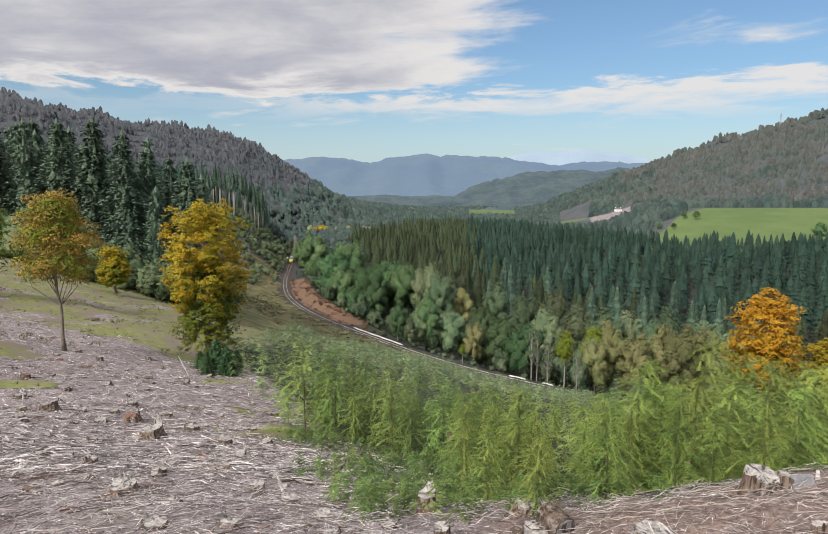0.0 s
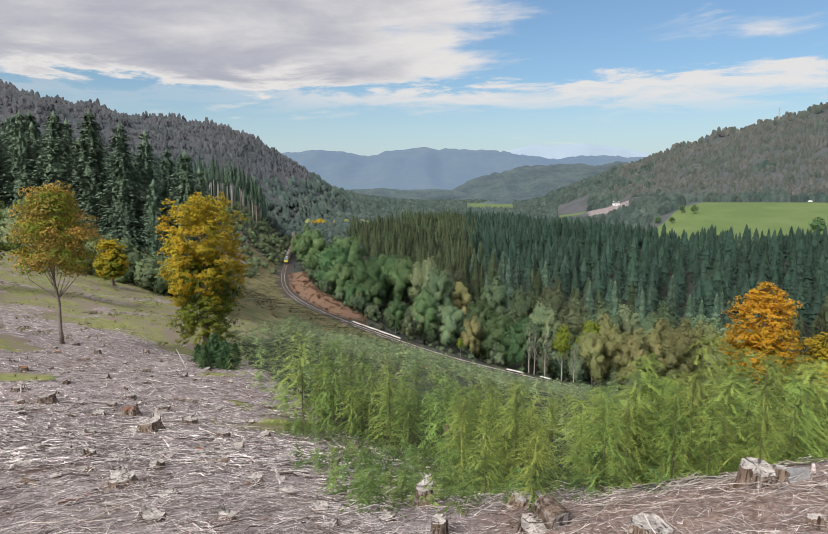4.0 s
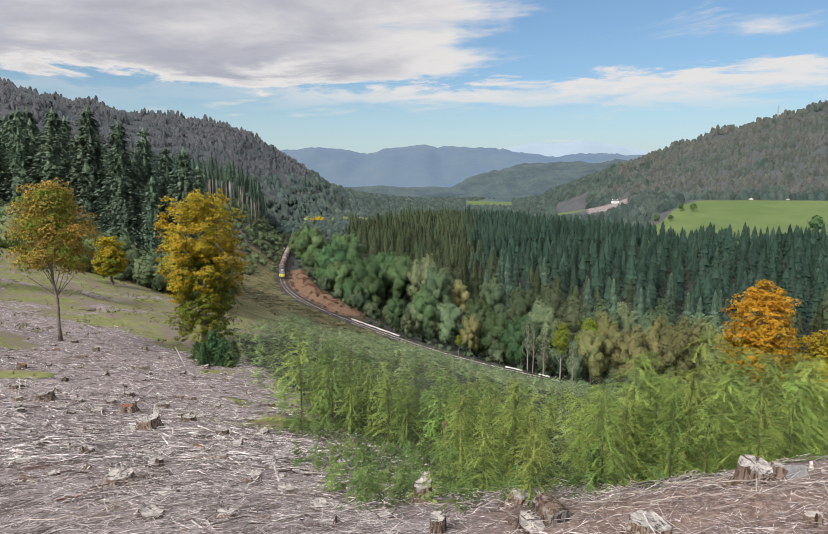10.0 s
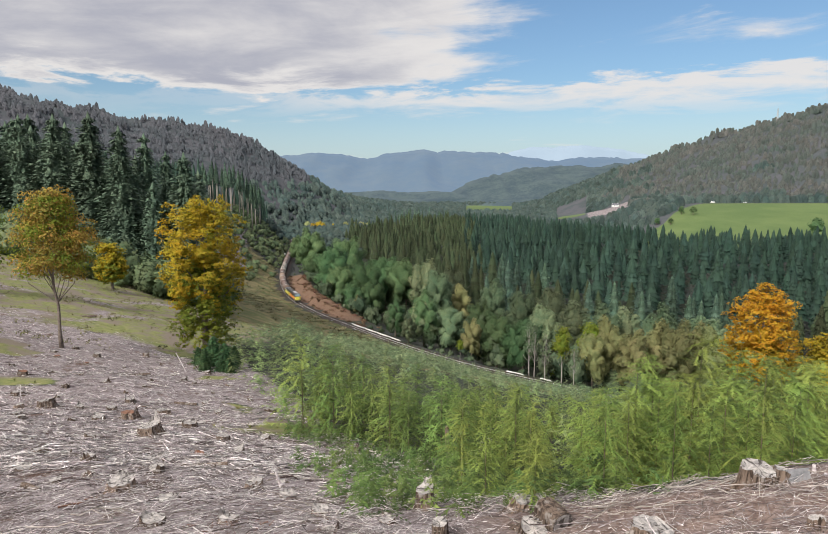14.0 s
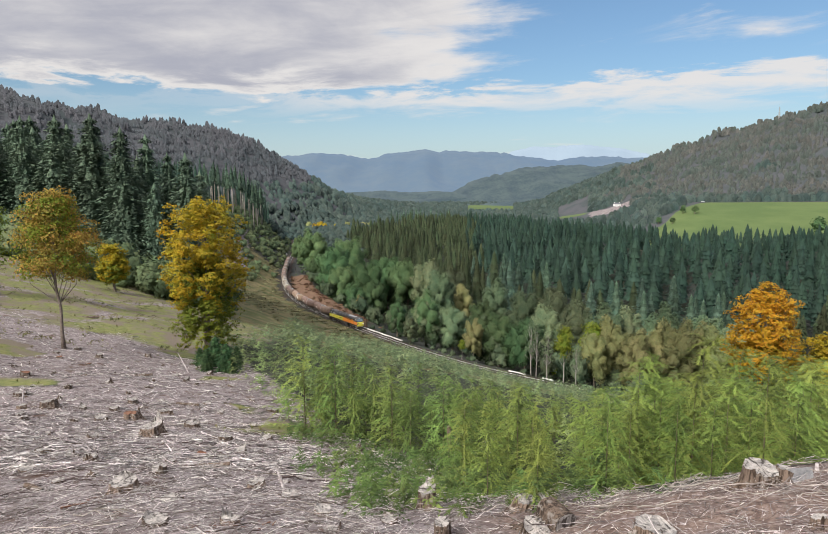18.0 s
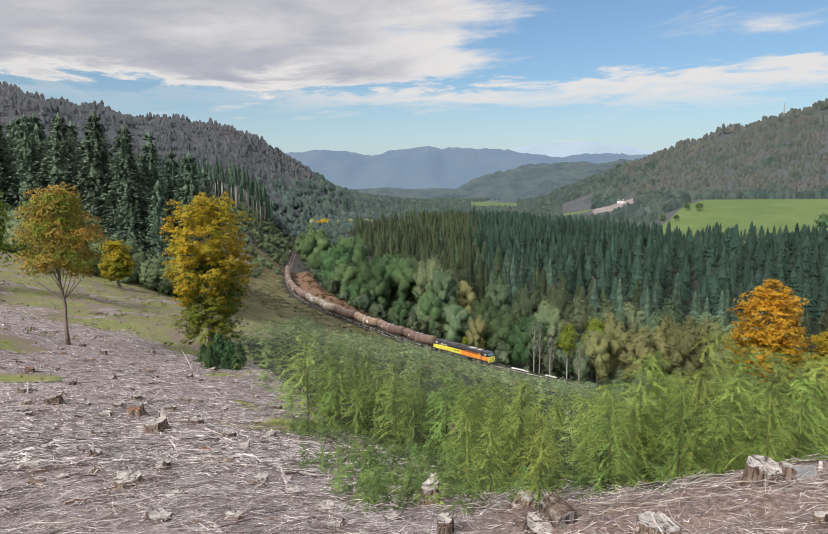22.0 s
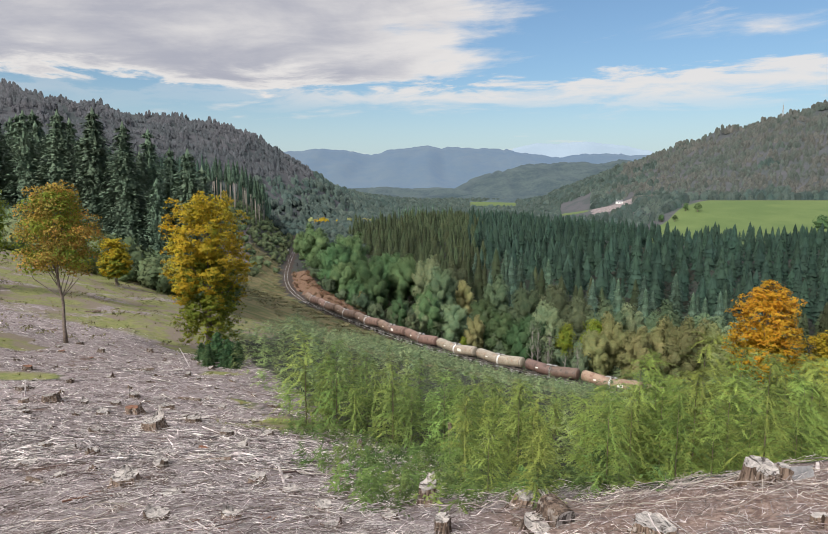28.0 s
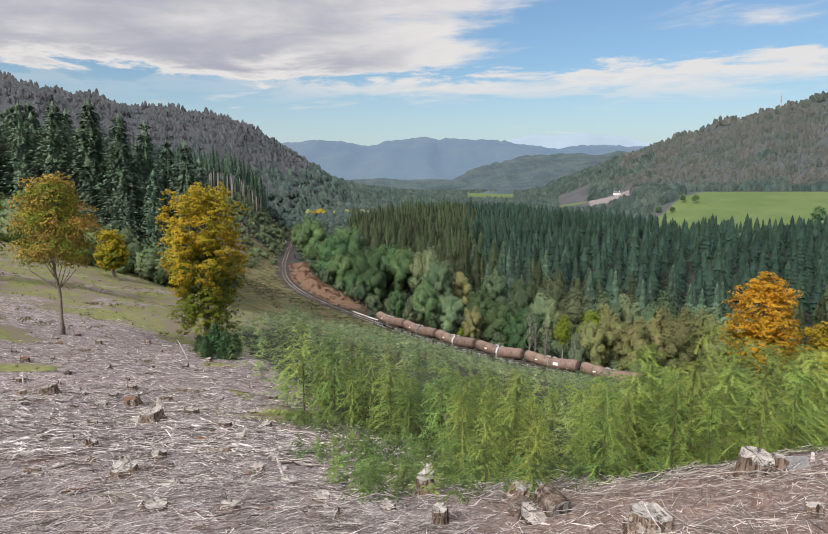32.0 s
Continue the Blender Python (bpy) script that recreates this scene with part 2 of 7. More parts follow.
def sawn_material(name, pale, grey, crack):
    """A weathered sawn face: growth rings, radial checks and stains."""
    m = bpy.data.materials.new(name)
    m.use_nodes = True
    n = Nodes(m.node_tree)
    co = n.add("ShaderNodeTexCoord").outputs["Object"]
    x, y, z = n.add("ShaderNodeSeparateXYZ", {0: co}).outputs
    rad = n.math("SQRT", n.math("MULTIPLY_ADD", x, x, n.math("MULTIPLY", y, y)))
    ang = n.math("ARCTAN2", y, x)
    way = n.add("ShaderNodeCombineXYZ", {0: n.math("COSINE", ang), 1: n.math("SINE", ang), 2: n.math("MULTIPLY_ADD", rad, 0.8, n.math("MULTIPLY", n.add("ShaderNodeObjectInfo").outputs["Random"], 40.0))}).outputs[0]
    split = n.math("MULTIPLY", n.span(n.noise(way, 2.1, 2, 0.6, 0.6), 0.575, 0.60), n.span(n.noise(co, 11.0, 3, 0.6), 0.40, 0.52))
    rings = n.math("SINE", n.math("MULTIPLY_ADD", rad, 420.0, n.math("MULTIPLY", n.noise(co, 14.0, 3, 0.6), 9.0)))
    stain = n.noise(co, 9.0, 5, 0.65, 0.6)
    col = n.mix(n.span(stain, 0.38, 0.62), pale, grey)
    col = n.mix(n.math("MULTIPLY", n.span(rings, 0.1, 1.0), 0.28), col, crack)
    col = n.mix(n.math("MULTIPLY", split, 0.9), col, crack)
    col = n.mix(n.span(n.noise(co, 8.0, 4, 0.7, 1.2), 0.55, 0.62), col, crack)
    bump = n.add("ShaderNodeBump", {"Strength": 0.8, "Distance": 0.012, "Height": n.math("SUBTRACT", n.math("MULTIPLY_ADD", rings, 0.08, stain), split)}).outputs[0]
    n.add("ShaderNodeOutputMaterial", {0: n.add("ShaderNodeBsdfPrincipled", {"Base Color": col, "Roughness": 0.8, "Specular IOR Level": 0.3, "Normal": bump}).outputs[0]})
    return m


M = {
    "land": land_material(),
    "bark": surface("bark", (0.10, 0.075, 0.055), (0.22, 0.18, 0.145), size=0.3, rough=0.9, bump=0.8, per_object=0.15),
    "pale_bark": surface("pale_bark", (0.17, 0.15, 0.13), (0.31, 0.285, 0.26), size=0.4, rough=0.85, bump=0.4, per_object=0.15),
    # pale bark of the bare stems, lightened further to show them in sun
    "lit_stem_bark": surface("sunlit_stem_bark", (0.27, 0.235, 0.205), (0.40, 0.36, 0.32), size=0.6, rough=0.9, bump=0.4, per_object=0.2),
    "branch_wood": surface("branch_wood", (0.18, 0.15, 0.13), (0.42, 0.37, 0.335), size=0.3, rough=0.9, bump=0.2, per_object=0.3, gloss=0.2),
    "twig": surface("twig", (0.07, 0.055, 0.035), (0.13, 0.10, 0.06), size=0.3, rough=0.85, bump=0.3),
    "stick": surface("stick", (0.24, 0.202, 0.190), (0.66, 0.61, 0.595), size=0.25, rough=0.85, bump=0.0, per_island=0.6, gloss=0.2),
    "stump_bark": bark_material("stump_bark", (0.045, 0.030, 0.022), (0.20, 0.145, 0.112), (0.27, 0.235, 0.21)),
    "cut_wood": sawn_material("cut_wood", (0.43, 0.39, 0.36), (0.225, 0.205, 0.195), (0.045, 0.036, 0.032)),
    "red_rot": surface("red_rot", (0.13, 0.058, 0.036), (0.22, 0.105, 0.062), size=0.1, rough=0.95, bump=0.8),
    "sapling": foliage("sapling_needles", (0.124, 0.176, 0.040), (0.214, 0.270, 0.060), 0.26, 0.14, 0.12, 0.8, 0.4),
    "sapling_green": foliage("green_sapling_needles", (0.102, 0.160, 0.040), (0.180, 0.238, 0.058), 0.26, 0.14, 0.12, 0.8, 0.4),
    "bramble": foliage("bramble_leaves", (0.098, 0.150, 0.042), (0.172, 0.220, 0.062), 0.26, 0.14, 0.12, 0.8, 0.4),
    # paler, bluer copies of the sapling needles: haze coloured in by distance
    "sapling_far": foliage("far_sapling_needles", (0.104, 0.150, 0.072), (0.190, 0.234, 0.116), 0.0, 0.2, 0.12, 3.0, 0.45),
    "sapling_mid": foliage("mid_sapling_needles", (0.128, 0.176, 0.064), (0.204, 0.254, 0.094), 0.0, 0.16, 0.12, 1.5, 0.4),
    "bankgreen": foliage("bank_leaves", (0.072, 0.108, 0.054), (0.128, 0.150, 0.072), 0.0, 0.13, 0.2, 9.0, 0.35),
    "sapling_dark": foliage("young_spruce_needles", (0.045, 0.088, 0.038), (0.078, 0.13, 0.05), 0.2, 0.35, 0.25, 1.0),
    "spruce": foliage("spruce_needles", (0.040, 0.074, 0.052), (0.078, 0.116, 0.078), 0.3, 0.3, 0.1, 5.0),
    "spruce_west": foliage("spruce_needles_west", (0.078, 0.122, 0.082), (0.128, 0.174, 0.114), 0.2, 0.2, 0.1, 5.0),
    "spruce_far": foliage("spruce_needles_plantation", (0.019, 0.041, 0.030), (0.034, 0.060, 0.042), 0.0, 0.16, 0.1, 60.0, 0.25),
    "larch": foliage("brownish_fir_needles", (0.032, 0.046, 0.022), (0.048, 0.056, 0.028), 0.25, 0.16, 0.1, 5.0, 0.25),
    "oak": foliage("oak_leaves", (0.060, 0.112, 0.048), (0.112, 0.164, 0.070), 0.32, 0.13, 0.2, 3.0),
    "birch": foliage("birch_leaves", (0.100, 0.146, 0.082), (0.170, 0.200, 0.106), 0.4, 0.13, 0.2, 3.0),
    "mixedwood": foliage("mixed_leaves", (0.052, 0.086, 0.050), (0.108, 0.130, 0.072), 0.0, 0.13, 0.2, 14.0, 0.4),
    "rusty": foliage("turning_leaves", (0.176, 0.200, 0.086), (0.262, 0.248, 0.104), 0.35, 0.13, 0.25, 3.0),
    "bracken": foliage("dead_bracken", (0.12, 0.07, 0.04), (0.18, 0.11, 0.065), 0.1, 0.4, 0.3, 2.0),
    "yellow": foliage("yellow_leaves", (0.44, 0.275, 0.018), (0.32, 0.285, 0.032), 0.1, 0.18, 0.4, 2.0),
    "lime": foliage("lime_leaves", (0.24, 0.26, 0.03), (0.15, 0.20, 0.03), 0.1, 0.25, 0.4, 2.0),
    "orange": foliage("orange_leaves", (0.52, 0.24, 0.018), (0.46, 0.30, 0.03), 0.1, 0.16, 0.4, 2.0),
    "copper": foliage("copper_leaves", (0.40, 0.235, 0.05), (0.25, 0.22, 0.05), 0.1, 0.3, 0.4, 2.0),
    # distance haze is mixed into these three: paler, bluer leaf colours
    "hazed_hillwood": foliage("hillside_wood", (0.068, 0.092, 0.078), (0.114, 0.109, 0.098), 0.0, 0.08, 0.1, 60.0, 0.20, 9.0, (0.044, 0.054, 0.054)),
    "hazed_hillwood_left": foliage("hillside_wood_west", (0.068, 0.080, 0.088), (0.102, 0.101, 0.112), 0.0, 0.06, 0.1, 70.0, 0.16, 9.0, (0.050, 0.052, 0.060)),
    "hazed_valewood": foliage("valley_wood", (0.041, 0.068, 0.062), (0.078, 0.100, 0.084), 0.0, 0.14, 0.15, 50.0, 0.25, 9.0, (0.026, 0.042, 0.042)),
    "heath_bush": foliage("heath_bushes", (0.130, 0.136, 0.064), (0.190, 0.166, 0.084), 0.0, 0.3, 0.2, 8.0, 0.3),
    "grass": foliage("grass_blades", (0.15, 0.165, 0.05), (0.28, 0.25, 0.105), 0.1, 0.4, 0.3, 1.0),
    # third colour of each: blue haze that the backdrop gives off
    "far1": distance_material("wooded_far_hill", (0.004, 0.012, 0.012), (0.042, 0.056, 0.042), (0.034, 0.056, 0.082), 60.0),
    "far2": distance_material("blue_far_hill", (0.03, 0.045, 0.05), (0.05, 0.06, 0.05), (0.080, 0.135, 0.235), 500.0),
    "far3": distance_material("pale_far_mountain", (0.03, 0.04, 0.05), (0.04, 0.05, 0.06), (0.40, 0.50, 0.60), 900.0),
}


# ---- mesh building ----
class Geo:
    """Gathers vertices and faces (by number of corners), with one material slot a face."""

    def __init__(self):
        self.v, self.n, self.f = [], 0, []
        self.normals = None
        self.loose = 0.0

    def add(self, v, f, slot=0):
        v = np.asarray(v, float).reshape(-1, 3)
        f = np.asarray(f, int)
        if len(f):
            self.f.append((f + self.n, slot))
        self.v.append(v)
        self.n += len(v)
        return self

    def box(self, c, s, bevel=0.02, turn=None, slot=0):
        """A box with chamfered edges; turn: a 3x3 matrix."""
        v = BOX_SIGN * np.array(s) / 2 - BOX_SIGN * BOX_IN * min(bevel, min(s) * 0.45)
        v = v @ np.asarray(turn).T if turn is not None else v
        v = v + np.array(c)
        base = self.n
        self.add(v, BOX_QUADS, slot)
        self.f.append((BOX_TRIS + base, slot))
        return self

    def tube(self, pts, radii, sides=6, caps=True, slot=0):
        pts = np.asarray(pts, float)
        k = len(pts)
        radii = np.broadcast_to(np.asarray(radii, float), (k,))
        t = np.gradient(pts, axis=0)
        t /= np.linalg.norm(t, axis=1)[:, None] + 1e-9
        ref = np.array([0, 0, 1.0]) if abs(t[:, 2]).mean() < 0.8 else np.array([1.0, 0, 0])
        u = np.cross(t, ref)
        u /= np.linalg.norm(u, axis=1)[:, None] + 1e-9
        w = np.cross(t, u)
        a = np.arange(sides) * 2 * np.pi / sides
        ring = pts[:, None] + radii[:, None, None] * (u[:, None] * np.cos(a)[None, :, None] + w[:, None] * np.sin(a)[None, :, None])
        i, j = np.meshgrid(np.arange(k - 1), np.arange(sides), indexing="ij")
        j2 = (j + 1) % sides
        f = np.stack([i * sides + j, i * sides + j2, (i + 1) * sides + j2, (i + 1) * sides + j], -1).reshape(-1, 4)
        base = self.n
        self.add(ring.reshape(-1, 3), f[:, ::-1], slot)
        if caps:
            self.f.append((np.array([np.arange(sides)]) + base, slot))
            self.f.append((np.array([np.arange(sides)[::-1] + (k - 1) * sides]) + base, slot))
        return self

    def cards(self, c, nrm, length, width, rng, slot=0):
        """Leaf-like rhombs at c facing nrm, each with a random turn."""
        c, nrm = np.asarray(c, float), np.asarray(nrm, float)
        nrm = nrm / (np.linalg.norm(nrm, axis=1)[:, None] + 1e-9)
        r = rng.normal(size=c.shape)
        u = np.cross(nrm, r)
        u /= np.linalg.norm(u, axis=1)[:, None] + 1e-9
        w = np.cross(nrm, u)
        L, W = np.broadcast_to(length, len(c))[:, None] / 2, np.broadcast_to(width, len(c))[:, None] / 2
        bend = nrm * (L * 0.25)
        v = np.stack([c - u * L - bend, c + w * W + u * L * 0.1, c + u * L - bend, c - w * W + u * L * 0.1], 1).reshape(-1, 3)
        return self.add(v, np.arange(len(c) * 4).reshape(-1, 4), slot)

    def tris(self, a, b, c, slot=0):
        v = np.stack([a, b, c], 1).reshape(-1, 3)
        return self.add(v, np.arange(len(v)).reshape(-1, 3), slot)

    def points(self):
        return np.vstack(self.v)

    def place(self, m):
        """Moves all that was gathered so far by a 4x4 matrix."""
        m = np.array(m)
        self.v = [v @ m[:3, :3].T + m[:3, 3] for v in self.v]
        return self

    def soft(self, centre, lift=0.35, spread=1.0):
        """Gives all that was gathered the shading of a rounded mass about a middle (a point, or one for each vertex)."""
        v = self.points()
        n = (v - np.asarray(centre)) * np.array([spread, spread, 1.0])
        n /= np.linalg.norm(n, axis=1)[:, None] + 1e-9
        n[:, 2] += lift
        self.normals = n / (np.linalg.norm(n, axis=1)[:, None] + 1e-9)
        return self

    def mesh(self, name, *materials, smooth=False):
        me = bpy.data.meshes.new(name)
        v = np.vstack(self.v).astype(np.float32)
        me.vertices.add(len(v))
        me.vertices.foreach_set("co", v.ravel())
        if self.normals is not None:
            turned = []
            for f, s in self.f:
                p, q = v[f[:, 1]] - v[f[:, 0]], v[f[:, 2]] - v[f[:, 0]]
                back = (np.cross(p, q) * self.normals[f].sum(1)).sum(1) < 0
                turned.append((np.where(back[:, None], f[:, ::-1], f), s))
            self.f = turned
            if self.loose:
                nn = np.array(self.normals)
                for f, s in self.f:
                    p = np.cross(v[f[:, 1]] - v[f[:, 0]], v[f[:, 2]] - v[f[:, 0]])
                    p /= np.linalg.norm(p, axis=1)[:, None] + 1e-12
                    nn[f] = 0.55 * nn[f] + self.loose * p[:, None]
                self.normals = nn / (np.linalg.norm(nn, axis=1)[:, None] + 1e-9)
        loops = np.concatenate([f.ravel() for f, _ in self.f]).astype(np.int32)
        sizes = np.concatenate([np.full(len(f), f.shape[1]) for f, _ in self.f])
        me.loops.add(len(loops))
        me.loops.foreach_set("vertex_index", loops)
        me.polygons.add(len(sizes))
        me.polygons.foreach_set("loop_start", np.r_[0, np.cumsum(sizes)[:-1]].astype(np.int32))
        if len(materials) > 1:
            me.polygons.foreach_set("material_index", np.concatenate([np.full(len(f), s) for f, s in self.f]).astype(np.int32))
        for m in materials:
            me.materials.append(m)
        me.update(calc_edges=True)
        me.polygons.foreach_set("use_smooth", np.full(len(sizes), smooth or self.normals is not None))
        if self.normals is not None:
            me.normals_split_custom_set_from_vertices(self.normals)
        return me


_c = [(a, b, c) for a in (-1, 1) for b in (-1, 1) for c in (-1, 1)]
BOX_SIGN = np.array([q for q in _c for _ in range(3)], float)
BOX_IN = np.array([[0 if i == k else 1 for i in range(3)] for _ in _c for k in range(3)], float)


def _box_faces():
    at = {(q, k): 3 * i + k for i, q in enumerate(_c) for k in range(3)}
    quads, tris = [], []
    v = BOX_SIGN - 0.3 * BOX_SIGN * BOX_IN
    out = lambda f: f if np.dot(np.cross(v[f[1]] - v[f[0]], v[f[2]] - v[f[0]]), v[f].mean(0)) > 0 else f[::-1]
    for k in range(3):
        i, j = [a for a in range(3) if a != k]
        for s in (-1, 1):
            ring = []
            for a, b in ((-1, -1), (1, -1), (1, 1), (-1, 1)):
                q = [0, 0, 0]
                q[k], q[i], q[j] = s, a, b
                ring.append(at[tuple(q), k])
            quads.append(out(ring))
        for a in (-1, 1):
            for b in (-1, 1):
                q1, q2 = [0, 0, 0], [0, 0, 0]
                q1[i] = q2[i] = a
                q1[j] = q2[j] = b
                q1[k], q2[k] = -1, 1
                quads.append(out([at[tuple(q1), i], at[tuple(q2), i], at[tuple(q2), j], at[tuple(q1), j]]))
    for q in _c:
        tris.append(out([at[q, 0], at[q, 1], at[q, 2]]))
    return np.array(quads), np.array(tris)


BOX_QUADS, BOX_TRIS = _box_faces()


def part(name, geo, material, parent=None, label="", smooth=False):
    """Links gathered geometry (or a ready mesh) as one mesh object, under a thing or a part."""
    me = geo if isinstance(geo, bpy.types.Mesh) else geo.mesh(name, *(material if isinstance(material, tuple) else (material,)), smooth=smooth)
    ob = new(name, me)
    if parent is not None:
        ob.parent = parent
    return tagged(ob, label) if label else ob


def thing(name, m, label, category, group="", kind=""):
    """An empty at the base of a thing, which carries its parts."""
    ob = new(name)
    ob.empty_display_size = 0.3
    ob.matrix_basis = m
    return tagged(ob, label, category, group, kind)


# ---- plan of the land ----
EYE = 1.65
BENCH = 2.4
RAIL_Z = -45.85
# railway centre line, one station about every 40 m
LINE = [(-150, 800), (-118, 620), (-95, 500), (-78.5, 391), (-68, 328), (-56, 281.5), (-38.5, 243), (-14.5, 206), (10.5, 173), (39, 146.5), (85, 108.5), (140, 66), (230, 2)]


# crests of the two hills: x, y, height over the valley, reach of the slope on either side
LEFT_HILL = [(-1500, -200, 305, 420, 330), (-900, 480, 238, 420, 330), (-570, 900, 197, 420, 320), (-440, 1020, 164, 420, 300), (-350, 1130, 168, 420, 220), (-322, 1165, 124, 340, 190), (-262, 1280, 86, 300, 165), (-215, 1420, 56, 240, 145), (-165, 1560, 34, 220, 120), (-90, 1900, 8, 200, 110)]
RIGHT_HILL = [(370, 1880, 0, 200, 150), (440, 1780, 10, 220, 170), (520, 1700, 56, 300, 240), (640, 1640, 128, 420, 340), (815, 1500, 198, 640, 500), (980, 1430, 250, 700, 620), (1500, 1150, 330, 700, 620), (2300, 400, 350, 700, 620)]


def spline(points, step):
    """A smooth line through the stations (Catmull-Rom), at even steps."""
    p = np.array(points, float)
    p = np.vstack([2 * p[0] - p[1], p, 2 * p[-1] - p[-2]])
    out = []
    for i in range(1, len(p) - 2):
        t = np.linspace(0, 1, 24, endpoint=False)[:, None]
        a, b, c, d = p[i - 1], p[i], p[i + 1], p[i + 2]
        out.append(0.5 * (2 * b + (c - a) * t + (2 * a - 5 * b + 4 * c - d) * t ** 2 + (3 * b - a - 3 * c + d) * t ** 3))
    out = np.vstack(out + [p[-2:-1]])
    s = np.r_[0, np.cumsum(np.hypot(*np.diff(out, axis=0).T))]
    u = np.arange(0, s[-1], step)
    return np.stack([np.interp(u, s, out[:, 0]), np.interp(u, s, out[:, 1])], 1)


TRACK = spline(LINE, 2.0)
TRACK_S = np.arange(len(TRACK)) * 2.0
TRACK_T = np.gradient(TRACK, axis=0)
TRACK_T /= np.hypot(TRACK_T[:, 0], TRACK_T[:, 1])[:, None]


def to_track(x, y):
    """Signed distance to the railway (uphill side positive) and the station along it."""
    x, y = np.asarray(x, float).ravel(), np.asarray(y, float).ravel()
    d, s = np.empty(len(x)), np.empty(len(x))
    for i in range(0, len(x), 20000):
        dx, dy = x[i:i + 20000, None] - TRACK[None, :, 0], y[i:i + 20000, None] - TRACK[None, :, 1]
        k = np.argmin(dx * dx + dy * dy, axis=1)
        j = np.arange(len(k))
        ex, ey, tx, ty = dx[j, k], dy[j, k], TRACK_T[k, 0], TRACK_T[k, 1]
        side = tx * ey - ty * ex
        d[i:i + 20000] = np.where(side < 0, 1, -1) * np.hypot(ex, ey)
        s[i:i + 20000] = TRACK_S[k] + ex * tx + ey * ty
    return d, s


def waves(x, y, size, seed):
    """Smooth rolling noise about -1 to 1, with hills of about that size in metres."""
    r = np.random.RandomState(seed)
    z = 0
    for k in range(7):
        a, w, p = r.uniform(0, 6.283), r.uniform(0.6, 1.7) * 6.283 / size, r.uniform(0, 6.283)
        z = z + np.sin((x * np.cos(a) + y * np.sin(a)) * w + p + 1.3 * np.sin((x * np.sin(a) - y * np.cos(a)) * w * 0.6 + p * 2))
    return z / 4.0


def step(a, b, v):
    t = np.clip((v - a) / (b - a), 0, 1)
    return t * t * (3 - 2 * t)


def ridge(x, y, line):
    """A hill along a crest of (x, y, height, fall to the left, fall to the right), the falls in metres."""
    best = np.zeros_like(x)
    for (ax, ay, ah, al, ar), (bx, by, bh, bl, br) in zip(line[:-1], line[1:]):
        ux, uy = bx - ax, by - ay
        n = ux * ux + uy * uy
        t = np.clip(((x - ax) * ux + (y - ay) * uy) / n, 0, 1)
        ex, ey = x - ax - t * ux, y - ay - t * uy
        side = ux * ey - uy * ex
        across = 0.5 + 0.5 * side / (n ** 0.5 * np.hypot(ex, ey) + 1e-6)
        w = (al + (bl - al) * t) * across + (ar + (br - ar) * t) * (1 - across)
        q = np.clip(np.sqrt(ex * ex + ey * ey + 625.0) / w, 0, 1)
        best = np.maximum(best, (ah + (bh - ah) * t) * (1 - q) ** 1.15 * (1 + 0.55 * q))
    return best


def ground(x, y):
    """Height of the land."""
    shape = np.shape(x)
    x, y = np.asarray(x, float).ravel(), np.asarray(y, float).ravel()
    d, s = to_track(x, y)
    up = np.maximum(d - 3.2, 0)
    k = 0.335 + 0.6 * step(240, 420, y)
    cap = 34 - 6 * step(200, 420, y)
    h = np.where(k * up < cap * 0.75, k * up, cap * 0.75 + (cap * 0.55) * (1 - np.exp(-(k * up - cap * 0.75) / (cap * 0.55))))
    r = np.hypot(x, y)
    near = RAIL_Z - 0.25 + h + 8.5 / (1 + (r / 15.5) ** 1.5) + 0.1 * np.maximum(0, -x - 20) * (1 - step(150, 260, y)) * step(-60, 20, y)
    near = near + BENCH * np.exp(-((x - 7.5) / 5.5) ** 2 - ((y - 8.2) / 3.6) ** 2)
    near = near + np.where(up > 0, step(0, 14, up) * (0.16 * waves(x, y, 9, 3) + 0.3 * waves(x, y, 23, 5)), 0)
    down = np.maximum(-d - 4.0, 0)
    knoll = 5.0 * np.exp(-((down - 8) / 7) ** 2) * step(1, 6, down) * np.exp(-((s - 520) / 75) ** 4)
    low = RAIL_Z - 0.25 - 13 * (1 - np.exp(-down / 26)) + knoll + 0.6 * waves(x, y, 40, 8) * step(4, 30, down)
    low = low + 15 * step(55, 330, -d)
    z = np.where(d > 0, near, low)
    z = z + (RAIL_Z - 13 - z) * step(500, 720, y + 0.15 * np.abs(x + 100))
    field = (step(180, 330, x - 0.12 * (y - 600)) * step(520, 900, y)) * 36
    z = z + np.where((d > 0) & (y < 900), 0, field * (1 - step(1000, 1500, y)))
    left = ridge(x, y, LEFT_HILL)
    right = ridge(x, y, RIGHT_HILL)
    rough = 1 + 0.05 * waves(x, y, 130, 11) + 0.035 * waves(x, y, 45, 12)
    z = z + (left + right) * rough
    return z.reshape(shape)



# ---- the land: one sheet to the horizon ----
def graded(a, b, least, grow, most):
    out, v = [0.0], 0.0
    while v < b:
        v += min(least + grow * abs(v), most)
        out.append(v)
    v, neg = 0.0, []
    while v > a:
        v -= min(least + grow * abs(v), most)
        neg.append(v)
    return np.array(neg[::-1] + out)


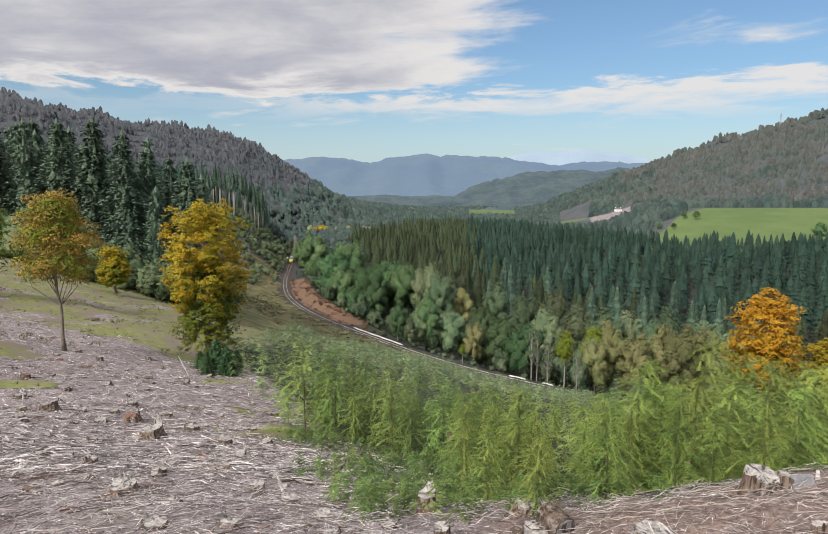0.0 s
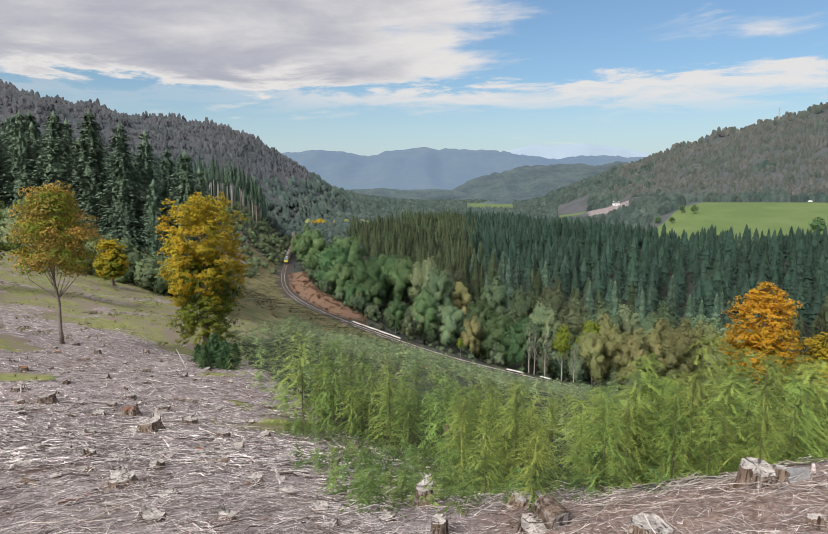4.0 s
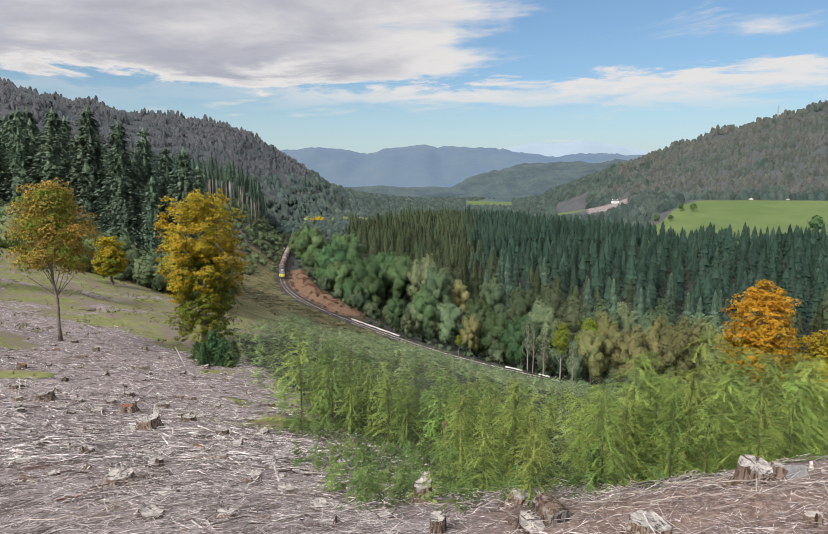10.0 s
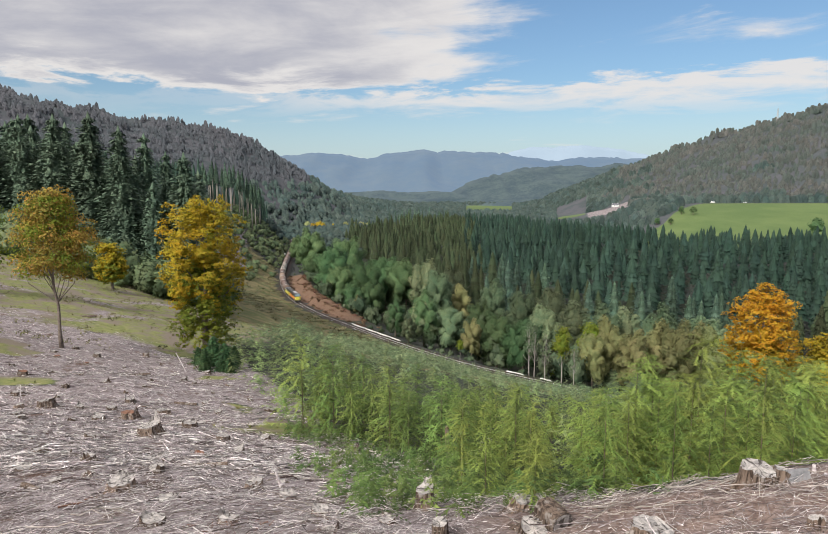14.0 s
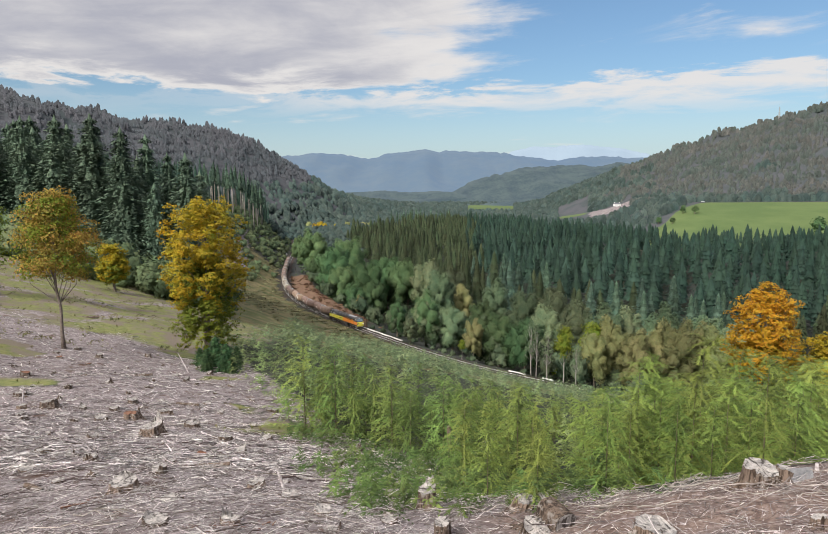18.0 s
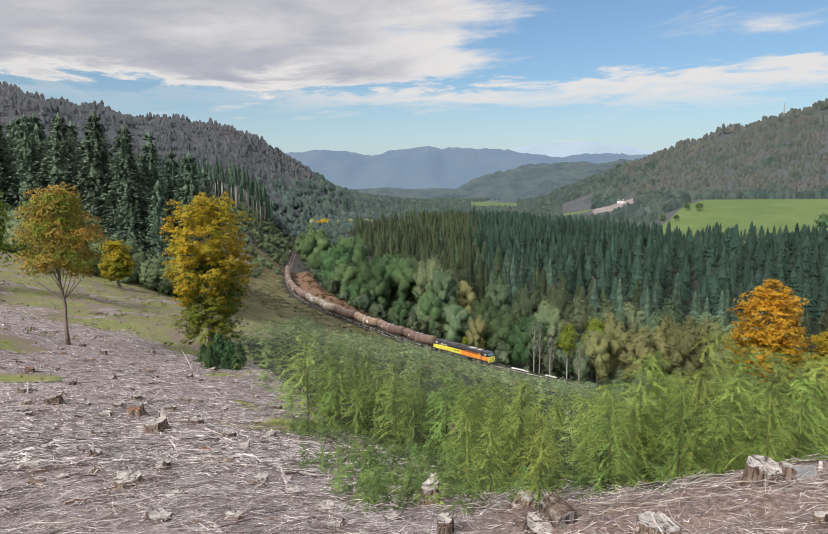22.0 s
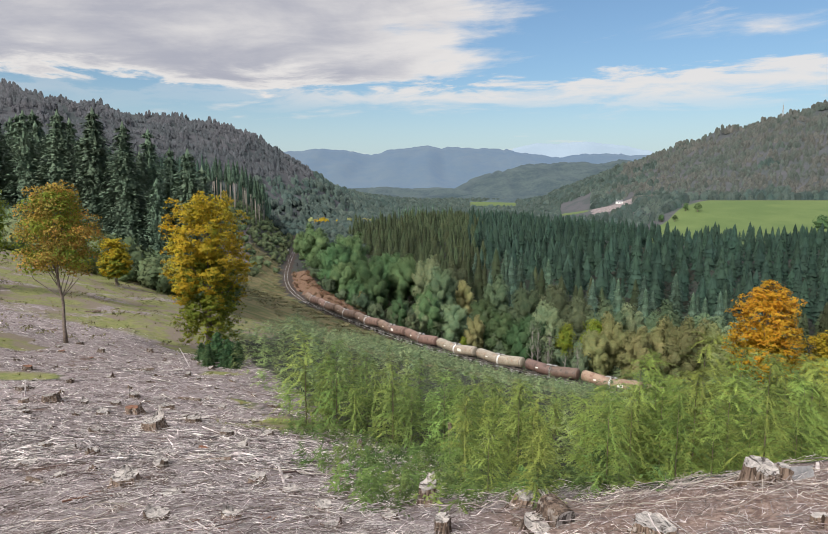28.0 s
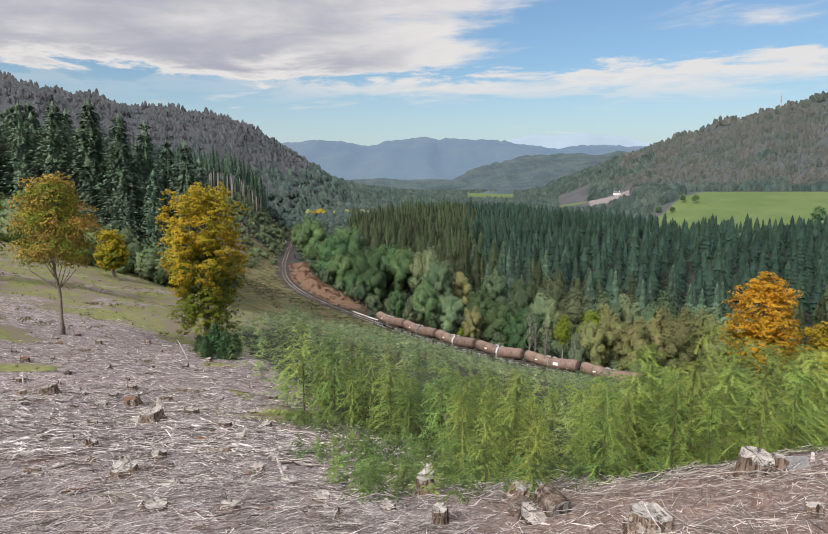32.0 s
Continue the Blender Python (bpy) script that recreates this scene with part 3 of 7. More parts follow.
def felled_edge(y):
    """How far to the right the felled ground reaches, at a distance y up the slope's fall."""
    return np.interp(y, [0, 7.6, 8.3, 11, 13, 14.5, 18, 21, 22.5, 28, 34.5, 45.8, 55, 80, 120, 200], [14, 12, 0.6, -0.2, -0.6, -1.6, -1.3, -1.5, -3.8, -6.2, -8.8, -14.7, -17, -21, -28, -48])


def zones(x, y):
    d, s = to_track(x, y)
    lip = step(0.3, 1.2, x) * (1 - step(7.9, 8.7, y - 0.03 * x)) * (1 - step(15, 19, x))
    litter = np.maximum(step(-3.4, -1.6, felled_edge(y) - x), lip) * (1 - step(46, 60, y + 0.25 * np.minimum(x + 30, 0))) * step(-20, 0, y)
    grass = step(38, 52, y) * (1 - step(125, 165, y)) * step(-13, -19, x) * step(60, 90, d)
    patch = step(0.42, 0.75, waves(x * 0.55, y, 11, 44)) * step(20, 27, y)
    grass = np.maximum(grass * 0.75 + 0.15 * waves(x, y, 14, 21) * grass, 0.95 * patch * litter)
    litter = litter * (1 - 0.9 * patch)
    litter = np.maximum(litter, 0.62 * step(0.0, 0.4, waves(x, y, 10, 45) + 0.4 * waves(x, y, 4, 46)) * step(44, 60, y) * (1 - step(90, 110, y)) * step(-22, -30, x))
    slash = step(-0.37, -0.345, x / np.maximum(y, 1)) * step(-0.25, -0.27, x / np.maximum(y, 1)) * step(285, 300, y) * (1 - step(420, 440, y))
    litter = np.maximum(litter, 0.8 * slash)
    way = x / np.maximum(y, 1.0)
    litter = np.maximum(litter, step(0.263, 0.267, way) * step(0.326, 0.321, way) * step(1000, 1030, y) * (1 - step(1230, 1260, y)))
    bank = step(2.6, 4, d) * (1 - step(95, 110, d)) * step(60, 90, y) * (1 - step(330, 400, y))
    heath = bank
    meadow = step(-6, 6, x - np.maximum(222 + 0.16 * (y - 640), 288 + 0.77 * (y - 760))) * step(480, 520, y) * (1 - step(872, 884, y - 0.02 * x)) * (1 - step(900, 980, x))
    meadow = np.maximum(meadow, step(0.077, 0.079, way) * step(0.150, 0.148, way) * step(1560, 1580, y) * (1 - step(1990, 2010, y)))
    meadow = np.maximum(meadow, step(0.217, 0.219, way) * step(0.262, 0.260, way) * step(1160, 1180, y) * (1 - step(1250, 1260, y)))
    earth = step(-2.7, -3.3, d) * step(-15, -11.5, d) * np.exp(-((s - 524) / 70) ** 6)
    stone = (1 - step(2.1, 2.9, np.abs(d)))
    return np.stack([litter, grass, heath, 0.95 * lip], 1), np.stack([meadow, earth, stone, np.ones_like(x)], 1)


def build_land():
    gx, gy = graded(-1500, 1500, 0.26, 0.044, 26), graded(-260, 2100, 0.22, 0.031, 22)
    gx = np.r_[np.arange(gx[0] - 1800, gx[0] - 1, 150), gx, np.arange(gx[-1] + 150, gx[-1] + 1801, 150)]
    gy = np.r_[gy, np.arange(gy[-1] + 90, 4900, 90)]
    x, y = [a.ravel() for a in np.meshgrid(gx, gy)]
    z = ground(x, y)
    nx = len(gx)
    near = np.exp(-(np.hypot(x, y - 15) / 38) ** 2)
    z = z + near * (0.05 * waves(x, y, 1.7, 61) + 0.03 * waves(x, y, 0.8, 62))
    i, j = np.meshgrid(np.arange(len(gy) - 1), np.arange(nx - 1), indexing="ij")
    k = (i * nx + j).ravel()
    g = Geo().add(np.stack([x, y, z], 1), np.stack([k, k + 1, k + 1 + nx, k + nx], 1))
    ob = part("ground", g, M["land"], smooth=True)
    for name, data in zip(("zone", "zone2"), zones(x, y)):
        ob.data.color_attributes.new(name, "FLOAT_COLOR", "POINT").data.foreach_set("color", data.astype(np.float32).ravel())
    return tagged(ob, "wide Highland valley of felled ground, grass and wood", "ground", kind="structure")


def far_hill(name, material, crest, depth, label, seed, rough):
    """A range of far hills: crest as (x, height) at a distance, with a real slope towards the valley and away."""
    cx, ch = np.array(crest, float).T
    y0, front, back = depth
    xs = np.linspace(cx[0], cx[-1], 260)
    h = np.interp(xs, cx, ch)
    r = np.random.RandomState(seed)
    h = h + rough * (waves(xs, xs * 0, 160, seed) + 0.5 * waves(xs, xs * 0, 50, seed + 1)) + r.uniform(-0.25, 0.25, len(xs)) * rough
    ts = np.linspace(-1, 1, 17)
    x, t = np.meshgrid(xs, ts)
    hh = np.broadcast_to(h, x.shape)
    y = y0 + np.where(t < 0, t * front, t * back) + 60 * waves(x, t * 300, 400, seed + 2)
    z = -70 + (hh + 70) * (1 - np.abs(t) ** 1.25) + (1 - np.abs(t)) * np.abs(t) * 60 * waves(x, t * 500, 260, seed + 3)
    k = (np.arange(16)[:, None] * 260 + np.arange(259)[None]).ravel()
    ob = part(name, Geo().add(np.stack([x, y, z], -1), np.stack([k, k + 1, k + 261, k + 260], 1)), material, smooth=True)
    return tagged(ob, label, "hill", kind="structure")


build_land()
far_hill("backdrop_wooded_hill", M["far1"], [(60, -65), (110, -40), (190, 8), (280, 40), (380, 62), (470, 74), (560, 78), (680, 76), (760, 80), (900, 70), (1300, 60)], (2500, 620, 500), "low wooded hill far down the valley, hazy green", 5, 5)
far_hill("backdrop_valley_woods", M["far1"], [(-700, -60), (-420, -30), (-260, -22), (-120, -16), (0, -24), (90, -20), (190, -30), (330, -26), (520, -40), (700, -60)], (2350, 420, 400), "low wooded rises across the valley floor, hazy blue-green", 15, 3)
far_hill("backdrop_blue_hills", M["far2"], [(-2300, 60), (-1500, 150), (-730, 192), (-590, 202), (-420, 186), (-300, 160), (-200, 190), (-100, 206), (50, 218), (150, 208), (330, 206), (520, 196), (700, 168), (860, 152), (1000, 170), (1150, 172), (1350, 158), (2200, 180), (3000, 120)], (4000, 900, 500), "far hills across the end of the valley, blue with haze", 7, 7)
far_hill("backdrop_pale_mountain", M["far3"], [(300, 60), (560, 150), (680, 240), (820, 275), (980, 265), (1120, 290), (1280, 272), (1420, 258), (1560, 235), (1800, 150), (2000, 60)], (4700, 250, 150), "mountain on the horizon, pale grey with haze", 9, 5)


# ---- trees ----
def rngs(seed):
    return np.random.RandomState(seed)


def dome(r, n, flat=0.8):
    v = r.normal(size=(n, 3))
    v /= np.linalg.norm(v, axis=1)[:, None]
    v[:, 2] = np.where(v[:, 2] < -0.35, -v[:, 2], v[:, 2])
    v[:, 2] *= flat
    return v


def ico(level):
    q = (1 + 5 ** 0.5) / 2
    v = [(-1, q, 0), (1, q, 0), (-1, -q, 0), (1, -q, 0), (0, -1, q), (0, 1, q), (0, -1, -q), (0, 1, -q), (q, 0, -1), (q, 0, 1), (-q, 0, -1), (-q, 0, 1)]
    f = [(0, 11, 5), (0, 5, 1), (0, 1, 7), (0, 7, 10), (0, 10, 11), (1, 5, 9), (5, 11, 4), (11, 10, 2), (10, 7, 6), (7, 1, 8), (3, 9, 4), (3, 4, 2), (3, 2, 6), (3, 6, 8), (3, 8, 9), (4, 9, 5), (2, 4, 11), (6, 2, 10), (8, 6, 7), (9, 8, 1)]
    v = [np.array(p) / np.linalg.norm(p) for p in v]
    for _ in range(level):
        mid, out = {}, []
        for a, b, c in f:
            ks = []
            for i, j in ((a, b), (b, c), (c, a)):
                k = (min(i, j), max(i, j))
                if k not in mid:
                    p = v[i] + v[j]
                    mid[k] = len(v)
                    v.append(p / np.linalg.norm(p))
                ks.append(mid[k])
            out += [(a, ks[0], ks[2]), (b, ks[1], ks[0]), (c, ks[2], ks[1]), tuple(ks)]
        f = out
    return np.array(v), np.array(f)


ICO0, ICO1 = ico(0), ico(1)
OCT = (np.array([(1, 0, 0), (0, 1, 0), (-1, 0, 0), (0, -1, 0), (0, 0, 1.0), (0, 0, -1.0)]), np.array([(0, 1, 4), (1, 2, 4), (2, 3, 4), (3, 0, 4), (1, 0, 5), (2, 1, 5), (3, 2, 5), (0, 3, 5)]))


def clump(g, r, c, size, shape=ICO1, rough=0.22, flat=0.8):
    """One leafy mass of uneven outline; returns its normals."""
    v, f = shape
    q = v * (1 + r.uniform(-rough, rough, len(v)))[:, None] * size * np.array([1, 1, flat])
    g.add(q + np.asarray(c), f)
    n = v * np.array([1, 1, 1.25]) + np.array([0, 0, 0.25]) + r.normal(0, 0.16, v.shape)
    return n


def crown_geo(r, base, top, width, leaves, leaf, clumps=34, narrow=0.35, lean=(0, 0), droop=0.0, ball=(0.24, 0.46), solid=0.62, shape=ICO1):
    """Leaves in uneven clumps within a rounded crown; returns them and the clumps' middles."""
    g = Geo()
    h = top - base
    mid = []
    while len(mid) < clumps:
        t = r.uniform(0, 1)
        rad = width * (np.sin(np.pi * np.clip(0.14 + 0.78 * t, 0, 1)) ** 0.6) * (1 - narrow * t)
        a, q = r.uniform(0, 6.283), np.sqrt(r.uniform(0.12, 1.0))
        mid.append((np.cos(a) * rad * q * 0.78 + lean[0] * t, np.sin(a) * rad * q * 0.78 + lean[1] * t, base + h * (0.06 + 0.88 * t)))
    mid = np.array(mid)
    size = width * r.uniform(*ball, clumps)
    share = size ** 2 / (size ** 2).sum()
    heart = np.array([lean[0] * 0.5, lean[1] * 0.5, base + h * 0.42])
    normals = []
    for m, s, w in zip(mid, size, share):
        if solid:
            normals.append(clump(g, r, m, s * solid, shape))
        n = max(6, int(leaves * w))
        u = dome(r, n, 0.72)
        q = r.uniform(0.68, 1.08, n)[:, None]
        c = m + u * s * q
        c[:, 2] -= droop * s * r.uniform(0, 1, n) * (u[:, 0] ** 2 + u[:, 1] ** 2)
        w2 = (c - heart) / (np.linalg.norm(c - heart, axis=1)[:, None] + 1e-9)
        normals.append(np.repeat(u * 1.0 + w2 * 0.55 + np.array([0, 0, 0.3]) + r.normal(0, 0.12, (n, 3)), 4, axis=0))
        g.cards(c, u + r.normal(0, 0.42, (n, 3)) + np.array([0, 0, 0.2]), leaf * r.uniform(0.7, 1.35, n), leaf * r.uniform(0.45, 0.8, n), r)
    nn = np.vstack(normals)
    g.normals = nn / np.linalg.norm(nn, axis=1)[:, None]
    g.loose = 0.0 if solid else 0.5
    return g, mid


ICO2 = ico(2)


def far_tree_geo(r, h, w, pointed=0.0):
    """A far tree, a few pixels tall: an uneven dome or blunt spire that reaches the ground."""
    a = np.arange(5) * 2 * np.pi / 5
    rows = []
    for k, (t, q) in enumerate(((-0.5, 0.95), (0.42, 1.0 - 0.2 * pointed), (0.80, 0.66 - 0.28 * pointed))):
        rows.append(np.stack([np.cos(a + 0.5 * k) * w * q, np.sin(a + 0.5 * k) * w * q, 0 * a + h * t], 1) * (1 + r.uniform(-0.2, 0.2, (5, 3))))
    v = np.vstack(rows + [[(0, 0, h)]])
    k = np.arange(5)
    k2 = (k + 1) % 5
    f = [q for b in (0, 5) for q in (np.stack([b + k, b + k2, b + 5 + k], 1), np.stack([b + k2, b + 5 + k2, b + 5 + k], 1))] + [np.stack([10 + k, 10 + k2, 0 * k + 15], 1)]
    g = Geo().add(v, np.vstack(f))
    n = v * np.array([1 / w, 1 / w, 1.1 / h]) + np.array([0, 0, 0.1]) + r.normal(0, 0.16, v.shape)
    g.normals = n / np.linalg.norm(n, axis=1)[:, None]
    return g


def full_crown_geo(r, base, top, width, leaves, leaf, lumps=16, fine=2, tiers=0.0, low=-0.8, square=2.4, deep=0.42, loose=0.34, inner=0.6):
    """A leafy crown: billowing boughs round a rounded heart, clad in many small puffs of loose leaves."""
    g = Geo()
    up = np.array([0, 0, 1.0])
    h = top - base
    c0 = np.array([0, 0, base + h * 0.47])
    half = np.array([width, width, h * 0.52])
    k = np.arange(lumps) + 0.5
    z = 1 - (1 - low) * k / lumps
    a = k * 2.39996 + r.uniform(0, 6.283) + r.uniform(-0.4, 0.4, lumps)
    q = np.sqrt(1 - z * z)
    way = np.stack([np.cos(a) * q, np.sin(a) * q, z], 1)
    out = r.uniform(0.78, 1.06, lumps)
    ratio = half / width
    spread = 2.3 / lumps ** 0.5 * max(ratio[2], 0.7) ** 0.5 * r.uniform(0.8, 1.2, lumps)

    def shell(u):
        d = np.linalg.norm((u * ratio)[:, None] - (way * ratio)[None], axis=2) / spread
        e = out * (1 - deep * np.clip(d, 0, 1.5) ** 2)
        b = np.argmax(e, axis=1)
        full = (np.hypot(u[:, 0], u[:, 1]) ** square + np.abs(u[:, 2]) ** square) ** (-1 / square)
        return np.maximum(e[np.arange(len(u)), b], 0.4) * full, b

    v, f = ICO1 if fine < 2 else ICO2
    rad, b = shell(v)
    inner = 0.86 if leaves < 600 else inner
    firm = inner > 0.8
    g.add(v * (rad * inner * (1 + r.uniform(-0.06, 0.06, len(v))))[:, None] * half + c0, f)
    hub = way * (out * 0.6)[:, None]
    nn = [v * rad[:, None] - hub[b] + 0.25 * v + up * 0.1]
    n = int(np.clip(leaves / 13, 10, 1600))
    d = r.normal(size=(n, 3))
    d /= np.linalg.norm(d, axis=1)[:, None]
    d[:, 2] = np.where(d[:, 2] < low, -d[:, 2], d[:, 2])
    rad, b = shell(d)
    m = d * rad[:, None] - hub[b]
    m /= np.linalg.norm(m, axis=1)[:, None] + 1e-9
    area = 4 * math.pi * (width * width * h / 2) ** (2 / 3.0)
    ps = (area / n) ** 0.5 * r.uniform(0.5, 0.95, n)
    pm = d * (rad * (1.0 - loose * r.uniform(0, 1, n) ** 1.6))[:, None] * half - m * (ps * 0.5)[:, None] + c0
    pick = r.choice(n, leaves, p=ps ** 2 / (ps ** 2).sum())
    u = r.normal(size=(leaves, 3)) + 0.5 * m[pick] + up * 0.25
    u /= np.linalg.norm(u, axis=1)[:, None]
    c = pm[pick] + u * (ps[pick] * r.uniform(0.25, 1.15, leaves))[:, None] * np.array([1.15, 1.15, 0.85 - 0.6 * tiers])
    mm, dd = m[pick], d[pick]
    if firm:
        # a close coat of leaves over the heart, with the puffs standing proud of it
        k = leaves * 3 // 5
        e = r.normal(size=(k, 3))
        e /= np.linalg.norm(e, axis=1)[:, None]
        rad, b = shell(e)
        c[:k] = e * (rad * r.uniform(inner, inner + 0.13, k))[:, None] * half + c0
        mm[:k] = e * rad[:, None] - hub[b]
        mm[:k] /= np.linalg.norm(mm[:k], axis=1)[:, None] + 1e-9
        dd[:k] = e
        u[:k] = 0.5 * u[:k] + 0.6 * mm[:k]
    turn = u * 0.5 + mm * 0.3 + up * (0.35 + tiers) + r.normal(0, 0.45, u.shape)
    g.cards(c, turn, leaf * r.uniform(0.55, 1.35, leaves), leaf * r.uniform(0.45, 0.85, leaves), r)
    nn.append(np.repeat(0.35 * u + 0.75 * mm + 0.1 * dd + up * 0.3 + r.normal(0, 0.09 if firm else 0.12, u.shape), 4, axis=0))
    nn = np.vstack([q / (np.linalg.norm(q, axis=1)[:, None] + 1e-9) for q in nn])
    g.normals = nn
    g.loose = 0.06 if firm else 0.16
    return g, way * out[:, None] * half * 0.8 + c0


def full_tree(name, seed, h, width, mats, leaves, leaf, bark="bark", base=0.06, girth=0.3, lumps=16, count=10, tiers=0.0, square=2.4, deep=0.42, loose=0.34, inner=0.6, skirt=(None, 0.92)):
    """A tree with a dense crown; mats: one material for the leaves, or two with the height to which the second grows; skirt: the base and share of width of the second."""
    r = rngs(seed)
    ob = new(name)
    crown, mid = full_crown_geo(r, h * base, h, width, leaves, leaf, lumps, 2, tiers, square=square, deep=deep, loose=loose, inner=inner)
    part("crown", crown, M[mats[0]], ob)
    if len(mats) > 1:
        low, _ = full_crown_geo(rngs(seed + 5), h * (base if skirt[0] is None else skirt[0]), h * mats[2], width * skirt[1], int(leaves * 0.7), leaf, lumps, 2, tiers, square=square, deep=deep, loose=loose, inner=inner)
        part("crown", low, M[mats[1]], ob)
    part("trunk", limb_geo(r, h, girth, h * base, mid, (0, 0), count), M[bark], ob, smooth=True)
    return ob


def limb_geo(r, h, girth, base, mid, lean=(0, 0), count=14, sides=7):
    g = Geo()
    z = np.linspace(0, 1, 7)
    wob = r.normal(0, 0.012 * h, (7, 2)) * z[:, None]
    top = mid[:, 2].max()
    pts = np.stack([lean[0] * z + wob[:, 0], lean[1] * z + wob[:, 1], -0.4 + (top * 0.9 + 0.4) * z], 1)
    g.tube(pts, girth * (1.25 - 1.1 * z) * np.where(z == 0, 1.35, 1), sides)
    for m in mid[r.permutation(len(mid))[:count]]:
        t = np.clip(m[2] / (top + 0.1) - 0.2, 0.36, 0.88)
        a = np.array([np.interp(t, z, pts[:, i]) for i in range(3)])
        b = (a + m) / 2 + r.normal(0, 0.03 * h, 3) + np.array([0, 0, 0.03 * h])
        g.tube([a, b, m], [girth * 0.42 * (1.1 - t), girth * 0.26 * (1.1 - t), girth * 0.06], 5, caps=False)
    return g


def broadleaf(name, seed, h, width, leaf_mat, leaves, leaf, bark="bark", base=0.22, girth=0.3, clumps=34, narrow=0.35, lean=(0, 0), droop=0.0, second=None, count=14, ball=(0.2, 0.38), solid=0.62):
    r = rngs(seed)
    ob = new(name)
    crown, mid = crown_geo(r, h * base, h, width, leaves, leaf, clumps, narrow, lean, droop, ball, solid)
    part("crown", crown, M[leaf_mat], ob)
    if second:
        extra, _ = crown_geo(rngs(seed + 77), h * base, h * second[2], width * second[3], int(leaves * second[1]), leaf, clumps * 2 // 3, narrow, lean, droop, ball, solid)
        part("crown", extra, M[second[0]], ob)
    part("trunk", limb_geo(r, h, girth, h * base, mid, lean, count), M[bark], ob, smooth=True)
    return ob


def conifer_geo(r, h, width, sprays, size, bare=0.12, droop=0.5, ragged=0.3, sides=8, core=1.0):
    """A spire of overlapping ragged skirts of bough, fringed with small sprays."""
    g = Geo()
    up = np.array([0, 0, 1.0])
    tiers = int(np.clip(sprays // 40 + 6, 8, 18))
    nn, rims = [], []
    m = 2 * sides
    star = np.where(np.arange(m) % 2 == 0, 1.0, 0.68)
    for k in range(tiers):
        t = (k + r.uniform(-0.2, 0.2)) / tiers
        z = (bare + (1 - bare) * max(t, 0)) * h
        R = 0.47 * width * (1 - max(t, 0)) ** 0.8 * r.uniform(1 - 0.35 * ragged, 1 + 0.2 * ragged) + 0.03 * width
        a = np.arange(m) * 2 * np.pi / m + r.uniform(0, 6.283) + r.normal(0, 0.08, m)
        q = R * star * (1 + r.uniform(-0.5, 0.35, m) * ragged)
        o = np.stack([np.cos(a), np.sin(a), 0 * a], 1)
        rim = o * q[:, None] + up * (z - droop * 0.55 * q * r.uniform(0.5, 1.4, m))[:, None]
        top = min(z + 3.0 * (1 - bare) * h / tiers, h)
        i = np.arange(m)
        g.add(np.vstack([rim * np.array([core, core, 1.0]), [(0, 0, top)]]), np.stack([i, (i + 1) % m, np.full(m, m)], 1))
        nn.append(np.vstack([o * 0.75 + up * 0.65 + r.normal(0, 0.1, (m, 3)), [up]]))
        rims.append((rim, o, R))
    n = sprays // tiers
    for rim, o, R in rims:
        i = r.randint(m, size=n)
        f = r.uniform(0.7, 1.95, n)[:, None]
        p = rim[i] * np.concatenate([f, f, np.ones((n, 1))], 1) + up * ((1.0 - f) * R * (0.25 + 0.5 * droop) + 0.5 * R * r.uniform(-1, 1, (n, 1))) + r.normal(0, 0.05 * R + 0.02, (n, 3))
        S = np.minimum(size * r.uniform(0.6, 1.3, n), 0.6 * R + 0.2)[:, None]
        s = np.stack([-o[i][:, 1], o[i][:, 0], np.zeros(n)], 1) * r.choice([-1, 1], n)[:, None]
        e = p + (o[i] * 0.8 + s * 0.35 - up * (droop * r.uniform(0.2, 1.1, n))[:, None]) * S * 0.7
        w = (s * 0.9 - o[i] * 0.3 + up * r.normal(0, 0.25, (n, 1))) * S * r.uniform(0.2, 0.4, (n, 1))
        p = p - o[i] * S * 0.3
        g.tris(p + w, e, p - w)
        nn.append(np.repeat(o[i] * 0.7 + up * 0.7 + r.normal(0, 0.14, (n, 3)), 3, axis=0))
    nn = np.vstack(nn)
    g.normals = nn / np.linalg.norm(nn, axis=1)[:, None]
    return g


def conifer(name, seed, h, width, mat, sprays, size, bare=0.1, girth=0.28, droop=0.5, ragged=0.3, bark="bark", core=1.0):
    r = rngs(seed)
    ob = new(name)
    part("crown", conifer_geo(r, h, width, sprays, size, bare, droop, ragged, 8, core), M[mat], ob)
    part("trunk", Geo().tube([(0, 0, -0.5), (0, 0, h * 0.5), (0, 0, h * 0.98)], [girth, girth * 0.6, 0.02], 6), M[bark], ob, smooth=True)
    return ob


